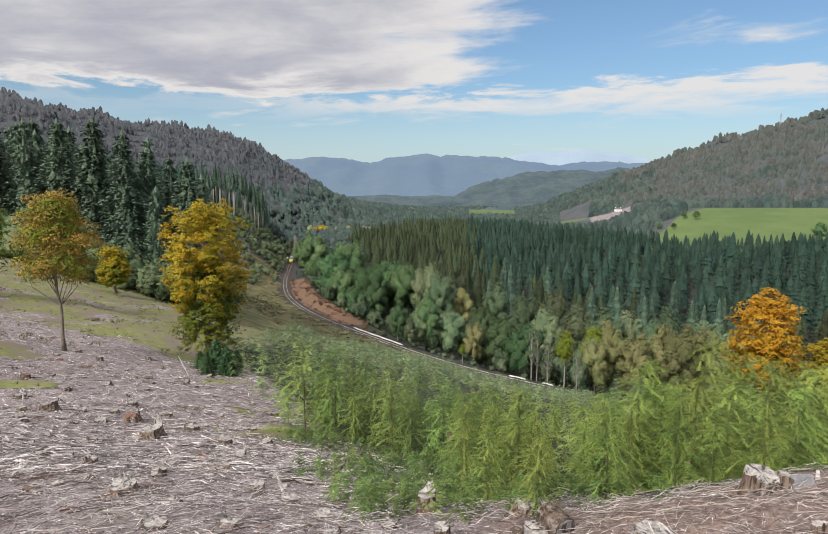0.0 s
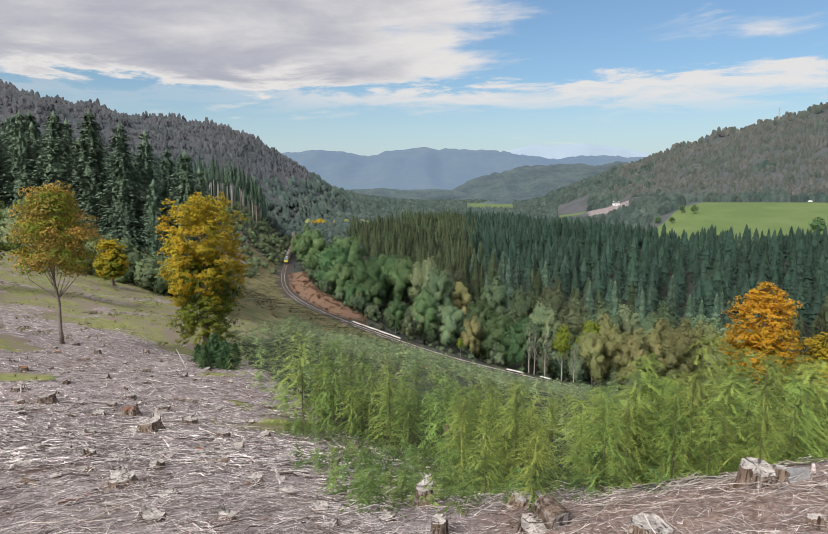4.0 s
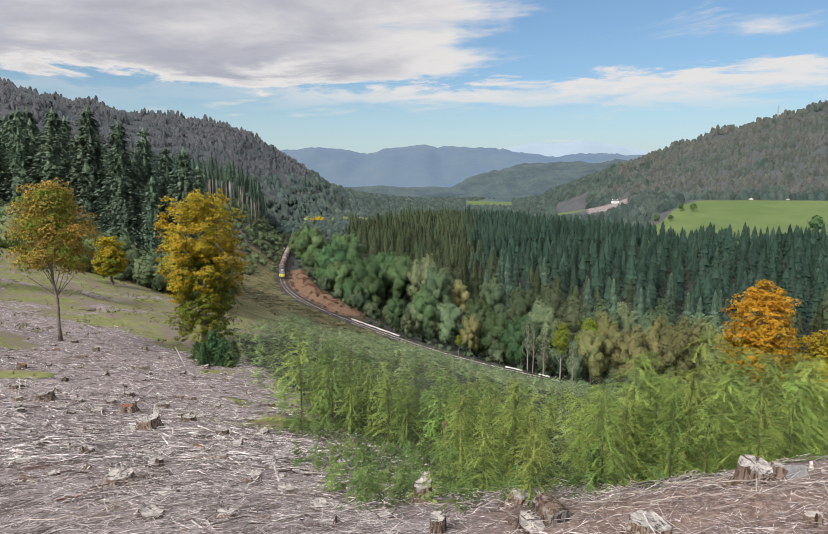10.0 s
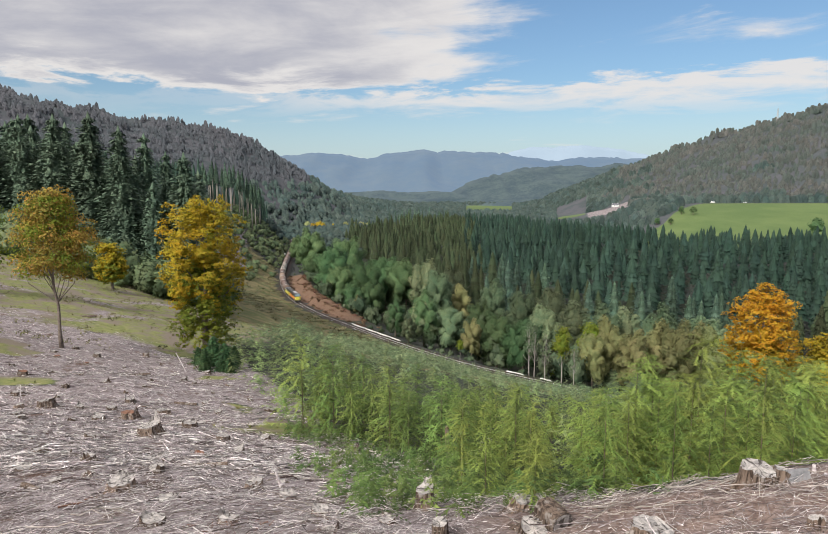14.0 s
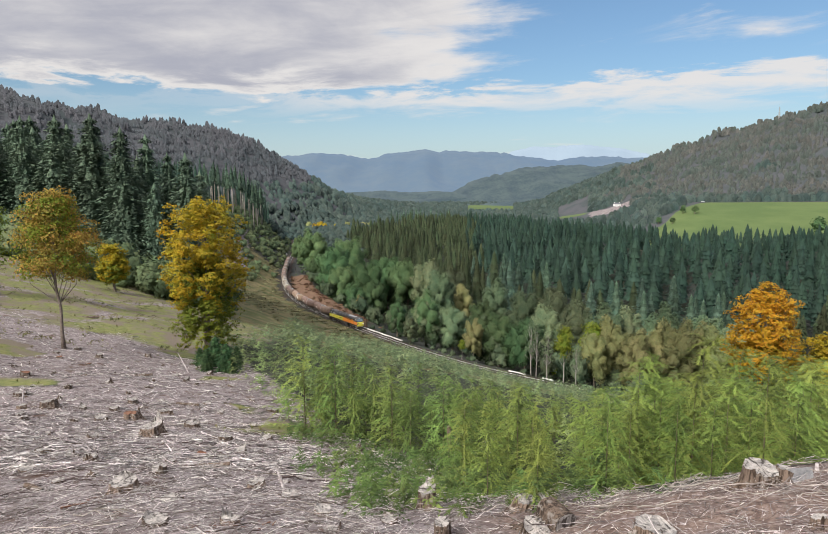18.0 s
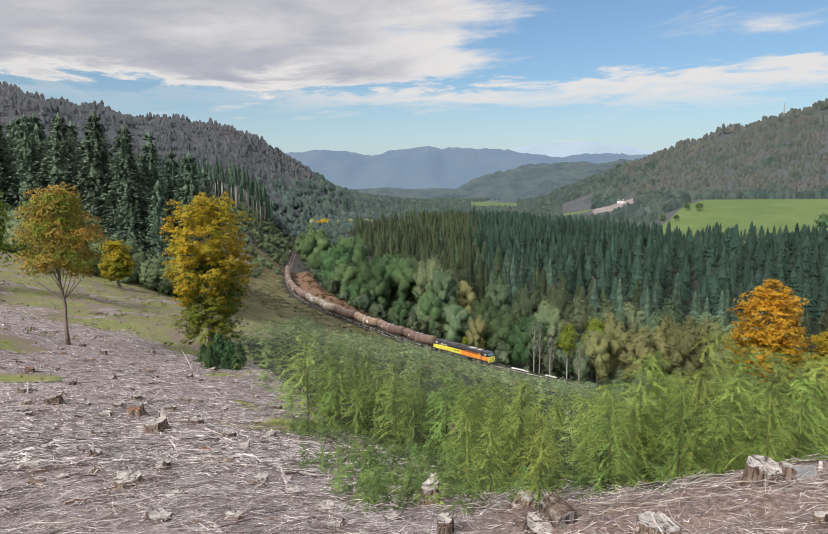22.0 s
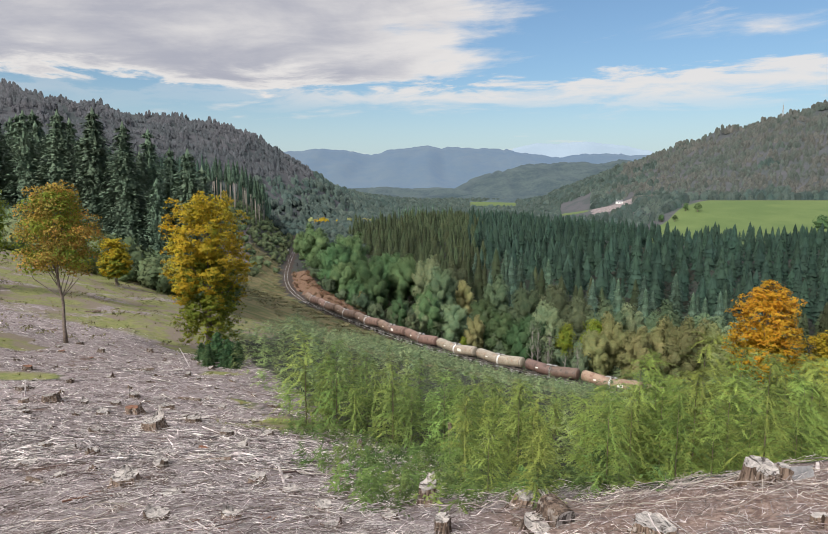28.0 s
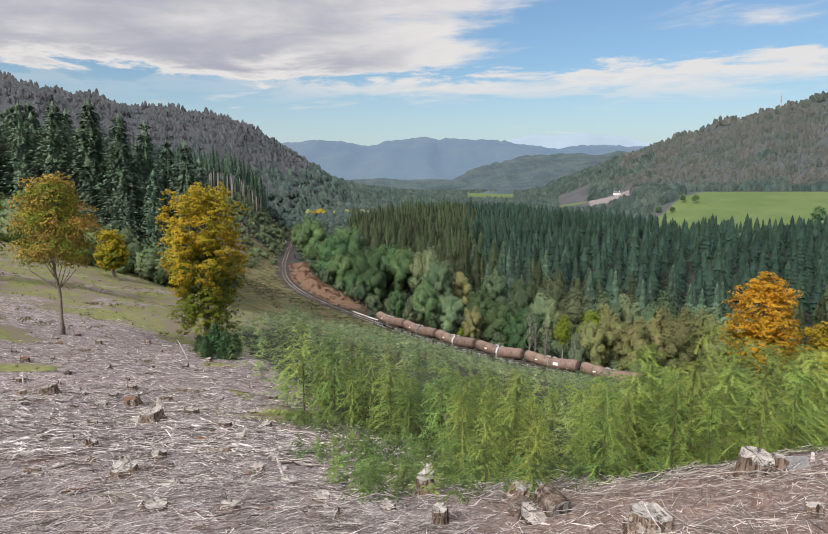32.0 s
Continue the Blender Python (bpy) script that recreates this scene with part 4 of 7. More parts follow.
def sapling(name, seed, h, width, mat, branches, sprays, nod=0.5):
    """A young hemlock: a thin stem with a nodding leader and feathery boughs of fine sprays with drooping tips."""
    r = rngs(seed)
    ob = new(name)
    z = np.linspace(0, 1, 9)
    bend = r.uniform(0, 6.283)
    off = np.where(z > 0.82, ((z - 0.82) / 0.18) ** 2 * nod * 0.22 * h ** 0.5, 0)
    stem = np.stack([np.cos(bend) * off, np.sin(bend) * off, h * (z - np.where(z > 0.9, (z - 0.9) * nod * 0.9, 0))], 1)
    stem[0, 2] = -0.3
    part("stem", Geo().tube(stem, 0.011 * h ** 0.5 * (1.08 - z), 5), M["twig"], ob, smooth=True)
    part("needles", bough_geo(r, stem, z, width, branches, sprays), M[mat], ob)
    return ob


def bough_geo(r, stem, z, width, n, sprays):
    t = 0.03 + 0.96 * r.uniform(0, 1, n) ** 0.85
    a = r.uniform(0, 6.283, n)
    L = width * (1 - t) ** 0.6 * r.uniform(0.4, 1.0, n) + 0.07 * width
    root = np.stack([np.interp(t, z, stem[:, i]) for i in range(3)], 1)
    o = np.stack([np.cos(a), np.sin(a), np.zeros(n)], 1)
    s = np.stack([-np.sin(a), np.cos(a), np.zeros(n)], 1)
    up = np.array([0, 0, 1.0])
    lift, sag = r.uniform(0.15, 0.7, n), r.uniform(0.3, 0.75, n)
    fine = max(1.9 / sprays, 0.062)
    g = Geo()
    normals = []
    for k in range(sprays):
        for side in (-1, 1):
            j = np.clip((k + 0.7 + r.uniform(-0.5, 0.5, n)) / sprays, 0.02, 1)
            p = root + o * (L * j)[:, None] + up * (L * (lift * j - sag * j ** 2.2))[:, None]
            ahead = o + up * (lift - 2.2 * sag * j ** 1.2)[:, None]
            ln = (fine * L * (1.15 - j) ** 0.7 + 0.03 * width) * r.uniform(0.5, 1.5, n)
            e = p + (s * side * r.uniform(0.4, 1.0, n)[:, None] + ahead * r.uniform(0.4, 0.9, n)[:, None] + up * r.uniform(-0.5, 0.35, n)[:, None]) * ln[:, None]
            w = ahead * (1.0 * L / sprays)[:, None] * r.uniform(0.5, 1.2, n)[:, None]
            g.tris(p - w * 0.5, e, p + w * 0.5)
            face = np.cross(e - p, w)
            face /= np.linalg.norm(face, axis=1)[:, None] + 1e-9
            face *= np.where(face[:, 2:] < 0, -1, 1)
            q = o * (0.3 + 0.7 * j)[:, None] + up * 0.5 + face * 0.25 + r.normal(0, 0.12, (n, 3))
            normals.append(np.repeat(q, 3, axis=0))
    nn = np.vstack(normals)
    g.normals = nn / np.linalg.norm(nn, axis=1)[:, None]
    return g


def plant(models, spots, label, category, group, scale=(0.85, 1.15), seed=1, sink=0.05):
    """Copies of the models on the land, each with its own turn and size; the models themselves go first."""
    r = rngs(seed)
    used = set()
    zs = ground(np.array([p[0] for p in spots]), np.array([p[1] for p in spots]))
    for p, z in zip(spots, zs):
        k = p[3] if len(p) > 3 else r.randint(len(models))
        s = p[2] if len(p) > 2 else r.uniform(*scale)
        m = pose(p[0], p[1], float(z) - sink, 0, 0, r.uniform(0, 360)) @ Matrix.Diagonal((s, s, s * r.uniform(0.93, 1.07), 1))
        ob = models[k]
        if k in used:
            ob = copy_thing(ob, Matrix.Identity(4))
        used.add(k)
        ob.matrix_basis = m
        tagged(ob, label, category, group)
    for k, ob in enumerate(models):
        if k not in used:
            for o in (*ob.children_recursive, ob):
                bpy.data.objects.remove(o)


def woods(name, makers, spots, material, label, category, seed, lo=0.8, hi=1.2, sink=0.3, sizes=None, lift=0.0):
    """Far woods nobody could count: many small trees joined in one object."""
    r = rngs(seed)
    protos = [(g.points(), [f for f, _ in g.f], g.normals) for g in makers]
    normals = []
    xs, ys = spots[:, 0], spots[:, 1]
    zs = ground(xs, ys)
    g = Geo()
    pick, turn, size = r.randint(len(protos), size=len(xs)), r.uniform(0, 6.283, len(xs)), r.uniform(lo, hi, len(xs)) if sizes is None else sizes
    for k, (v, faces, nn) in enumerate(protos):
        i = np.where(pick == k)[0]
        if not len(i):
            continue
        c, s = np.cos(turn[i])[:, None], np.sin(turn[i])[:, None]
        q = size[i][:, None]
        out = np.stack([(v[None, :, 0] * c - v[None, :, 1] * s) * q + xs[i][:, None], (v[None, :, 0] * s + v[None, :, 1] * c) * q + ys[i][:, None],
                        v[None, :, 2] * q * r.uniform(0.85, 1.15, (len(i), 1)) + zs[i][:, None] - sink], -1)
        off = (np.arange(len(i)) * len(v))[:, None, None]
        base = g.n
        g.add(out.reshape(-1, 3), np.zeros((0, 3), int))
        normals.append(np.stack([nn[None, :, 0] * c - nn[None, :, 1] * s, nn[None, :, 0] * s + nn[None, :, 1] * c, np.broadcast_to(nn[None, :, 2], (len(i), len(nn)))], -1).reshape(-1, 3))
        for f in faces:
            g.f.append(((f[None] + off).reshape(-1, f.shape[1]) + base, 0))
    g.normals = np.vstack(normals)
    if lift:
        g.normals = g.normals * (1 - lift) + np.array([0, 0, lift])
        g.normals /= np.linalg.norm(g.normals, axis=1)[:, None]
    ob = part(name, g, M[material])
    tone = r.uniform(-1, 1, (len(xs), 4))
    rows = np.concatenate([np.repeat(tone[pick == k], len(v), axis=0) for k, (v, _, _) in enumerate(protos)])
    ob.data.color_attributes.new("tone", "FLOAT_COLOR", "POINT").data.foreach_set("color", rows.astype(np.float32).ravel())
    return tagged(ob, label, category, kind="stuff")


def bush_geo(r, h, w, n, leaf, masses=4, shape=ICO1):
    """A bush or a far tree: a few leafy masses with loose sprays round them."""
    g = Geo()
    normals = []
    for k in range(masses):
        a, q = r.uniform(0, 6.283), r.uniform(0.0, 0.5) * w * (k > 0)
        c = (math.cos(a) * q, math.sin(a) * q, h * (0.32 + 0.42 * k / max(masses - 1, 1)))
        normals.append(clump(g, r, c, w * r.uniform(0.55, 0.85), shape, 0.3, 0.62 * h / w if masses == 1 else min(1.3, 0.55 * h / w)))
    if n:
        u = dome(r, n, 1.0)
        c = u * r.uniform(0.75, 1.05, n)[:, None] * np.array([w, w, h * 0.5]) + np.array([0, 0, h * 0.5])
        g.cards(c, u + r.normal(0, 0.4, (n, 3)), leaf * r.uniform(0.7, 1.3, n), leaf * r.uniform(0.5, 0.9, n), r)
        normals.append(np.repeat(u + np.array([0, 0, 0.35]) + r.normal(0, 0.15, (n, 3)), 4, axis=0))
    nn = np.vstack(normals)
    g.normals = nn / np.linalg.norm(nn, axis=1)[:, None]
    return g


def scatter(r, n, x0, x1, y0, y1, keep):
    x, y = r.uniform(x0, x1, n), r.uniform(y0, y1, n)
    k = keep(x, y)
    return np.stack([x[k], y[k]], 1)


def spaced(r, pts, gap):
    """Thins points out so that none stand closer than gap."""
    cell, out = {}, []
    for p in pts:
        i, j = int(p[0] // gap), int(p[1] // gap)
        if all((p[0] - q[0]) ** 2 + (p[1] - q[1]) ** 2 > gap * gap for a in (i - 1, i, i + 1) for b in (j - 1, j, j + 1) for q in cell.get((a, b), ())):
            cell.setdefault((i, j), []).append(p)
            out.append(p)
    return np.array(out)


# lone trees on the felled slope
def lone(ob, x, y, turn, label, category, group=""):
    ob.matrix_basis = pose(x, y, float(ground(x, y)) - 0.05, 0, 0, turn)
    return tagged(ob, label, category, group)


lone(full_tree("beech_tree", 11, 13.4, 3.7, ("yellow", "lime", 0.66), 32000, 0.16, base=0.22, girth=0.26, lumps=52, tiers=0.45, square=2.3, inner=0.22, skirt=(0.02, 0.74)), -16.0, 48.5, 20,
     "golden yellow beech tree with green lower boughs beside the felled slope", "tree")
lone(broadleaf("beech_tree", 23, 11.0, 3.3, "copper", 11000, 0.17, base=0.40, girth=0.11, clumps=150, narrow=0.25, lean=(-0.4, 0.2), second=("lime", 0.55, 0.95, 1.0), count=26, ball=(0.15, 0.28), solid=0), -24.3, 43.5, 0,
     "tall thin-stemmed beech with copper autumn leaves on felled ground", "tree")
lone(full_tree("beech_tree", 31, 8.0, 2.6, ("yellow", "lime", 0.7), 6000, 0.30, base=0.05, girth=0.2, lumps=36, tiers=0.5, inner=0.3), -43.5, 92.0, 0,
     "small golden beech at the edge of the dark spruces", "tree")
lone(full_tree("beech_tree", 37, 11.5, 3.4, ("lime",), 6000, 0.30, base=0.12, girth=0.2, lumps=36, tiers=0.4), -42.5, 62.0, 0,
     "olive green beech at the edge of the grass", "tree")
lone(full_tree("beech_tree", 41, 20.5, 5.0, ("orange", "yellow", 0.68), 15000, 0.30, base=0.3, girth=0.35, lumps=48, tiers=0.4, square=2.1, inner=0.22), 42.4, 78.0, 0,
     "large glowing orange beech above the young conifers", "tree")
lone(full_tree("beech_tree", 43, 15.5, 3.8, ("yellow", "copper", 0.6), 7000, 0.36, base=0.06, girth=0.35, lumps=40, tiers=0.4), 49.5, 77.0, 0,
     "yellow beech behind the young conifers", "tree")

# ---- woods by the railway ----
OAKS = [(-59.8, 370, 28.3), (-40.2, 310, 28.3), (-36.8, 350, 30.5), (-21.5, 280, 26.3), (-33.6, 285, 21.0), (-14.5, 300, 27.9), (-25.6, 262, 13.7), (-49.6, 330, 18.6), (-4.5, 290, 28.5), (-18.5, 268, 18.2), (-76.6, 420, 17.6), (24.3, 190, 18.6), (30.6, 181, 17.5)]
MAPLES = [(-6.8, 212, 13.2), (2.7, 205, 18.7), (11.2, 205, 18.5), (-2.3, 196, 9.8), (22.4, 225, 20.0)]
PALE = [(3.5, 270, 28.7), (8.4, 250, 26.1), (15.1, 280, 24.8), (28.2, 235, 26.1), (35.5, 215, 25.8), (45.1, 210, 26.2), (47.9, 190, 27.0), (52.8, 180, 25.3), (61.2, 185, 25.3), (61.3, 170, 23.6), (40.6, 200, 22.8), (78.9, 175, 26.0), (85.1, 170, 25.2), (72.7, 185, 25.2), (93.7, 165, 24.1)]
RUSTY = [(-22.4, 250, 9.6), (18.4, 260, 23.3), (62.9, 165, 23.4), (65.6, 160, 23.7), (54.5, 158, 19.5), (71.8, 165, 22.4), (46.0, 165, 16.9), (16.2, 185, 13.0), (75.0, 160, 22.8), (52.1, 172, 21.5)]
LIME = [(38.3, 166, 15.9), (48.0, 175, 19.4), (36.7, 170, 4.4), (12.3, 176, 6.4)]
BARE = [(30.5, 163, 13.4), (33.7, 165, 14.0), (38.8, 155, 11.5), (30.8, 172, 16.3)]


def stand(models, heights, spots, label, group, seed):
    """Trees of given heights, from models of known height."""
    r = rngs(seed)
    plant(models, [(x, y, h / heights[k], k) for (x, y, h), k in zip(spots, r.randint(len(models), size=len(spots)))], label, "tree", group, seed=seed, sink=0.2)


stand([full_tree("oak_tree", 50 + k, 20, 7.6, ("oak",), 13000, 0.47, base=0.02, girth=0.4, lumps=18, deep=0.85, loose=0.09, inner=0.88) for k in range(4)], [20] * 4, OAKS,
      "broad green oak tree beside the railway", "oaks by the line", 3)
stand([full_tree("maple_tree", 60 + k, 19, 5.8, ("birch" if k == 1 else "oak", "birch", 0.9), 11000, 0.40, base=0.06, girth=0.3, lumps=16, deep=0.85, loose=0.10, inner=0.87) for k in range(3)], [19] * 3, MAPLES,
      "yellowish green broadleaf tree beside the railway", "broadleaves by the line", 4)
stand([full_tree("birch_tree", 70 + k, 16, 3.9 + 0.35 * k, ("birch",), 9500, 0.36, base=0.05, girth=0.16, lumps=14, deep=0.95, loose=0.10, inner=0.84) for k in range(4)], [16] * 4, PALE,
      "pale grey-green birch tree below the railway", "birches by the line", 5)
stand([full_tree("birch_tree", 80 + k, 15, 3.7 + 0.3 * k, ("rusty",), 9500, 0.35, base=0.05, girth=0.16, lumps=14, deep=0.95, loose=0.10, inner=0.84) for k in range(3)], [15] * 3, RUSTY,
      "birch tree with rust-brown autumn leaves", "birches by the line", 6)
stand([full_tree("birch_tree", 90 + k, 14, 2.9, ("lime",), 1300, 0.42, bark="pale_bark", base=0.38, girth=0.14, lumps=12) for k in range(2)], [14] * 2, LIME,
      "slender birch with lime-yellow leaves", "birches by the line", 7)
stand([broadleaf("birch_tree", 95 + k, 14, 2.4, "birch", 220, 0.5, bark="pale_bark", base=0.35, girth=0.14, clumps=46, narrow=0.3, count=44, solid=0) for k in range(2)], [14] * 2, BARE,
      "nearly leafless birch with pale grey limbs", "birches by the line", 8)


def below_line(x, y, near, far):
    d, s = to_track(x, y)
    return (d < near) & (d > far)


# smaller trees and scrub between them
_r = rngs(300)
fill = spaced(_r, scatter(_r, 5000, -110, 150, 60, 430, lambda x, y: below_line(x, y, -14, -86) & (np.abs(x) < 0.75 * y) & ((y < 300) | below_line(x, y, -14, -60))), 6.2)
woods("woodland_trees", [full_crown_geo(rngs(310 + k), 0.3, _r.uniform(6, 9.5), _r.uniform(2.4, 3.6), 320, 0.7, 12, 1, deep=0.6, loose=0.15)[0] for k in range(6)], fill[:280], "mixedwood", "mixed young woodland below the railway", "wood", 311)
fill2 = spaced(_r, scatter(_r, 6000, -110, 150, 60, 430, lambda x, y: below_line(x, y, -5.5, -24) & (np.abs(x) < 0.75 * y) & ~((y > 222) & (y < 345) & below_line(x, y, 0, -13))), 4.6)
woods("scrub", [full_crown_geo(rngs(320 + k), 0.0, 2.6, 1.5, 110, 0.45, 6, 1)[0] for k in range(4)], fill2, "mixedwood", "low scrub along the railway fence", "scrub", 321, 0.4, 1.0)


# spruce plantation on the valley floor
def far_edge(x):
    return np.interp(x, [-130, -60, 0, 60, 150, 200, 240, 280, 420], [560, 720, 900, 960, 900, 740, 620, 520, 400])


pts = spaced(_r, scatter(_r, 90000, -130, 420, 110, 970, lambda x, y: (below_line(x, y, -84, -900) | (below_line(x, y, -56, -900) & (y > 300))) & (np.abs(x) < 0.72 * y) & (y < far_edge(x)) & ~((x > 215 + 0.16 * (y - 640)) & (y > 500))), 8.0)
brown = (pts[:, 0] < 0.085 * pts[:, 1] + 14 * waves(pts[:, 0], pts[:, 1], 90, 71)) 


def crop(p):
    """How tall the planted trees stand, against 25 m: lower towards the field and on the valley's rise."""
    lim = np.interp(p[:, 0] / p[:, 1], [-0.12, 0, 0.17, 0.26, 0.34, 0.45, 0.64], [0.040, 0.035, 0.042, 0.053, 0.060, 0.063, 0.067])
    return np.minimum((EYE - lim * p[:, 1] - ground(p[:, 0], p[:, 1])) / 25.0, 1.05)


keep = crop(pts) > 0.42
pts, brown = pts[keep], brown[keep]
dd = -to_track(pts[:, 0], pts[:, 1])[0]
brown = brown | ((dd < 125) & (waves(pts[:, 0], pts[:, 1], 60, 73) > 0.15))
front = dd < 112
plant([conifer("fir_tree", 400 + k, 24, 7.8, "larch", 520, 1.25, bare=0.1, ragged=0.4, girth=0.25) for k in range(3)], [(*p, q * _r.uniform(0.62, 1.0)) for p, q in zip(pts[brown & front][:140], crop(pts[brown & front]))],
      "brownish green fir at the edge of the plantation", "tree", "plantation edge", (0.85, 1.1), 31, 0.3)
plant([conifer("spruce_tree", 410 + k, 25, 7.6, "spruce", 520, 1.2, bare=0.1, ragged=0.4, girth=0.25) for k in range(3)], [(*p, q * _r.uniform(0.62, 1.0)) for p, q in zip(pts[~brown & front][:150], crop(pts[~brown & front]))],
      "dark green spruce at the edge of the plantation", "tree", "plantation edge", (0.85, 1.1), 32, 0.3)
rest = np.r_[pts[brown & front][140:], pts[brown & ~front]]
woods("fir_plantation", [conifer_geo(rngs(420 + k), 24, 8.2, 120, 1.7, 0.35, 0.5, 0.4, 5) for k in range(4)], rest, "larch", "brownish green fir plantation on the valley floor", "forest", 33, sizes=crop(rest) * _r.uniform(0.6, 1.0, len(rest)))
rest = np.r_[pts[~brown & front][150:], pts[~brown & ~front]]
woods("spruce_plantation", [conifer_geo(rngs(430 + k), 25, 8.0, 120, 1.7, 0.35, 0.5, 0.4, 5) for k in range(4)], rest, "spruce_far", "dark blue-green spruce plantation on the valley floor", "forest", 34, sizes=crop(rest) * _r.uniform(0.6, 1.0, len(rest)))

# dark conifers above the grass on the west side
west = spaced(_r, scatter(_r, 3000, -165, -40, 134, 225, lambda x, y: (x < -0.28 * y - 8) & (x > -0.75 * y)), 6.2)
plant([conifer("spruce_tree", 440 + k, 25, 8.2, "spruce_west", 6400, 0.72, bare=0.03 + 0.03 * k, girth=0.3, droop=0.55, ragged=0.5, core=0.82) for k in range(4)], [tuple(p) for p in west[np.argsort(west[:, 1])][:96]],
      "tall dark spruce at the edge of the grass", "tree", "western spruces", (0.85, 1.32), 41, 0.3)
west2 = spaced(_r, scatter(_r, 14000, -330, -80, 215, 620, lambda x, y: (to_track(x, y)[0] > 22) & (x < -0.225 * y) & (x > -0.75 * y)), 7.0)
west2 = west2[~((west2[:, 0] > -0.36 * west2[:, 1]) & (west2[:, 1] < 330))]
tall = (west2[:, 0] > -0.325 * west2[:, 1]) & (west2[:, 1] > 300)
tall = tall & (west2[:, 1] < 500)
stand_row = ~tall | (west2[:, 1] > 425)
west2, tall = west2[stand_row], tall[stand_row]


def slope_row(p):
    """How tall the forest stands, against 23 m: its top falls away towards the railway."""
    lim = np.interp(p[:, 0] / p[:, 1], [-0.40, -0.365, -0.342, -0.286, -0.229], [0.0521, 0.0457, 0.0378, 0.0155, -0.0045])
    return np.clip((EYE + lim * p[:, 1] - ground(p[:, 0], p[:, 1])) / 23.0, 0.55, 1.25) * rngs(44).uniform(0.72, 1.04, len(p))


plant([conifer("spruce_tree", 450 + k, 26, 3.4, "spruce", 330, 1.1, bare=0.6, girth=0.3, bark="lit_stem_bark") for k in range(2)], [tuple(p) for p in west2[tall][:60]],
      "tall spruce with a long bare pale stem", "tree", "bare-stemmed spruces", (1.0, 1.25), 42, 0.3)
woods("western_spruces", [conifer_geo(rngs(460 + k), 23, 4.2, 40, 1.9, 0.12, 0.5, 0.4, 5) for k in range(4)], west2[~tall], "spruce_far", "dark spruce forest on the western slope", "forest", 43, sizes=slope_row(west2[~tall]))

def in_meadow(x, y):
    """Open fields on the valley floor, and the low ground before them."""
    way = x / np.maximum(y, 1.0)
    shown = ((way > 0.214) & (way < 0.264) & (y > 960) & (y < 1440)) | ((way >= 0.26) & (way < 0.328) & (y > 940) & (y < 1260)) | ((way > 0.075) & (way < 0.15) & (y > 1420) & (y < 2010))
    return (zones(x, y)[1][:, 0] > 0.3) | shown


# hillsides and valley woods, far off
hw = scatter(_r, 70000, -820, -60, 520, 1650, lambda x, y: (x > -0.75 * y) & ((to_track(x, y)[0] > 26) | (y > 560)) & (x < -0.06 * y - 20))
hw = hw[:18500]
up_high = ground(hw[:, 0], hw[:, 1]) > 6 + 14 * waves(hw[:, 0], hw[:, 1], 120, 33)
foot = hw[~up_high][:4600]
close = foot[:, 1] < 780
woods("valley_wood", [full_crown_geo(rngs(495 + k), -0.5, 8, 4.4, 80, 1.15, 8, 1)[0] for k in range(5)], foot[close][:750], "hazed_valewood", "green mixed wood at the foot of the western hill", "wood", 60, 0.5, 1.2)
woods("valley_wood", [far_tree_geo(rngs(505 + k), 8, 4.2, 0.1 + 0.4 * (k % 3)) for k in range(9)], foot[~close], "hazed_valewood", "green mixed wood higher up the western valley", "wood", 58, 0.5, 1.2, lift=0.55)
woods("hillside_wood", [far_tree_geo(rngs(500 + k), 8.0, 2.7, 0.15 + 0.3 * (k % 3)) for k in range(9)], hw[up_high][:11500], "hazed_hillwood_left", "bare-looking birch wood on the western hillside", "wood", 51, 0.4, 1.15, lift=0.8)
he = scatter(_r, 80000, 180, 1400, 880, 2050, lambda x, y: (x < 0.75 * y) & (y - 0.02 * x > 892) & (x > 0.20 * y))
he = he[~in_meadow(he[:, 0], he[:, 1])][:14500]
edge = (he[:, 1] - 0.02 * he[:, 0] < 938) | (he[:, 0] < (0.31 + 0.07 * waves(he[:, 0], he[:, 1], 130, 37)) * he[:, 1]) | ((waves(he[:, 0], he[:, 1], 170, 38) > 0.75) & (ground(he[:, 0], he[:, 1]) < 70))
woods("valley_wood", [far_tree_geo(rngs(515 + k), 11, 5.2, 0.2 * (k % 3)) for k in range(9)], he[edge], "hazed_valewood", "green broadleaf wood along the top of the field", "wood", 59, 0.5, 1.2, lift=0.55)
woods("hillside_wood", [far_tree_geo(rngs(510 + k), 8.5, 3.6, 0.25 * (k % 3)) for k in range(9)], he[~edge], "hazed_hillwood", "autumn birch wood on the eastern hillside", "wood", 52, 0.4, 1.15, lift=0.74)


va = scatter(_r, 30000, -260, 560, 620, 2300, lambda x, y: (y > far_edge(x) + 15) & (x > -0.16 * y) & ((x < 0.24 * y + 50 + 40 * waves(x, y, 110, 39)) | ((x < 276 + 0.77 * (y - 760)) & (y > 690) & (y < 890))) & ~in_meadow(x, y) & ((np.abs(to_track(x, y)[0]) > 12) | (y > 640)))
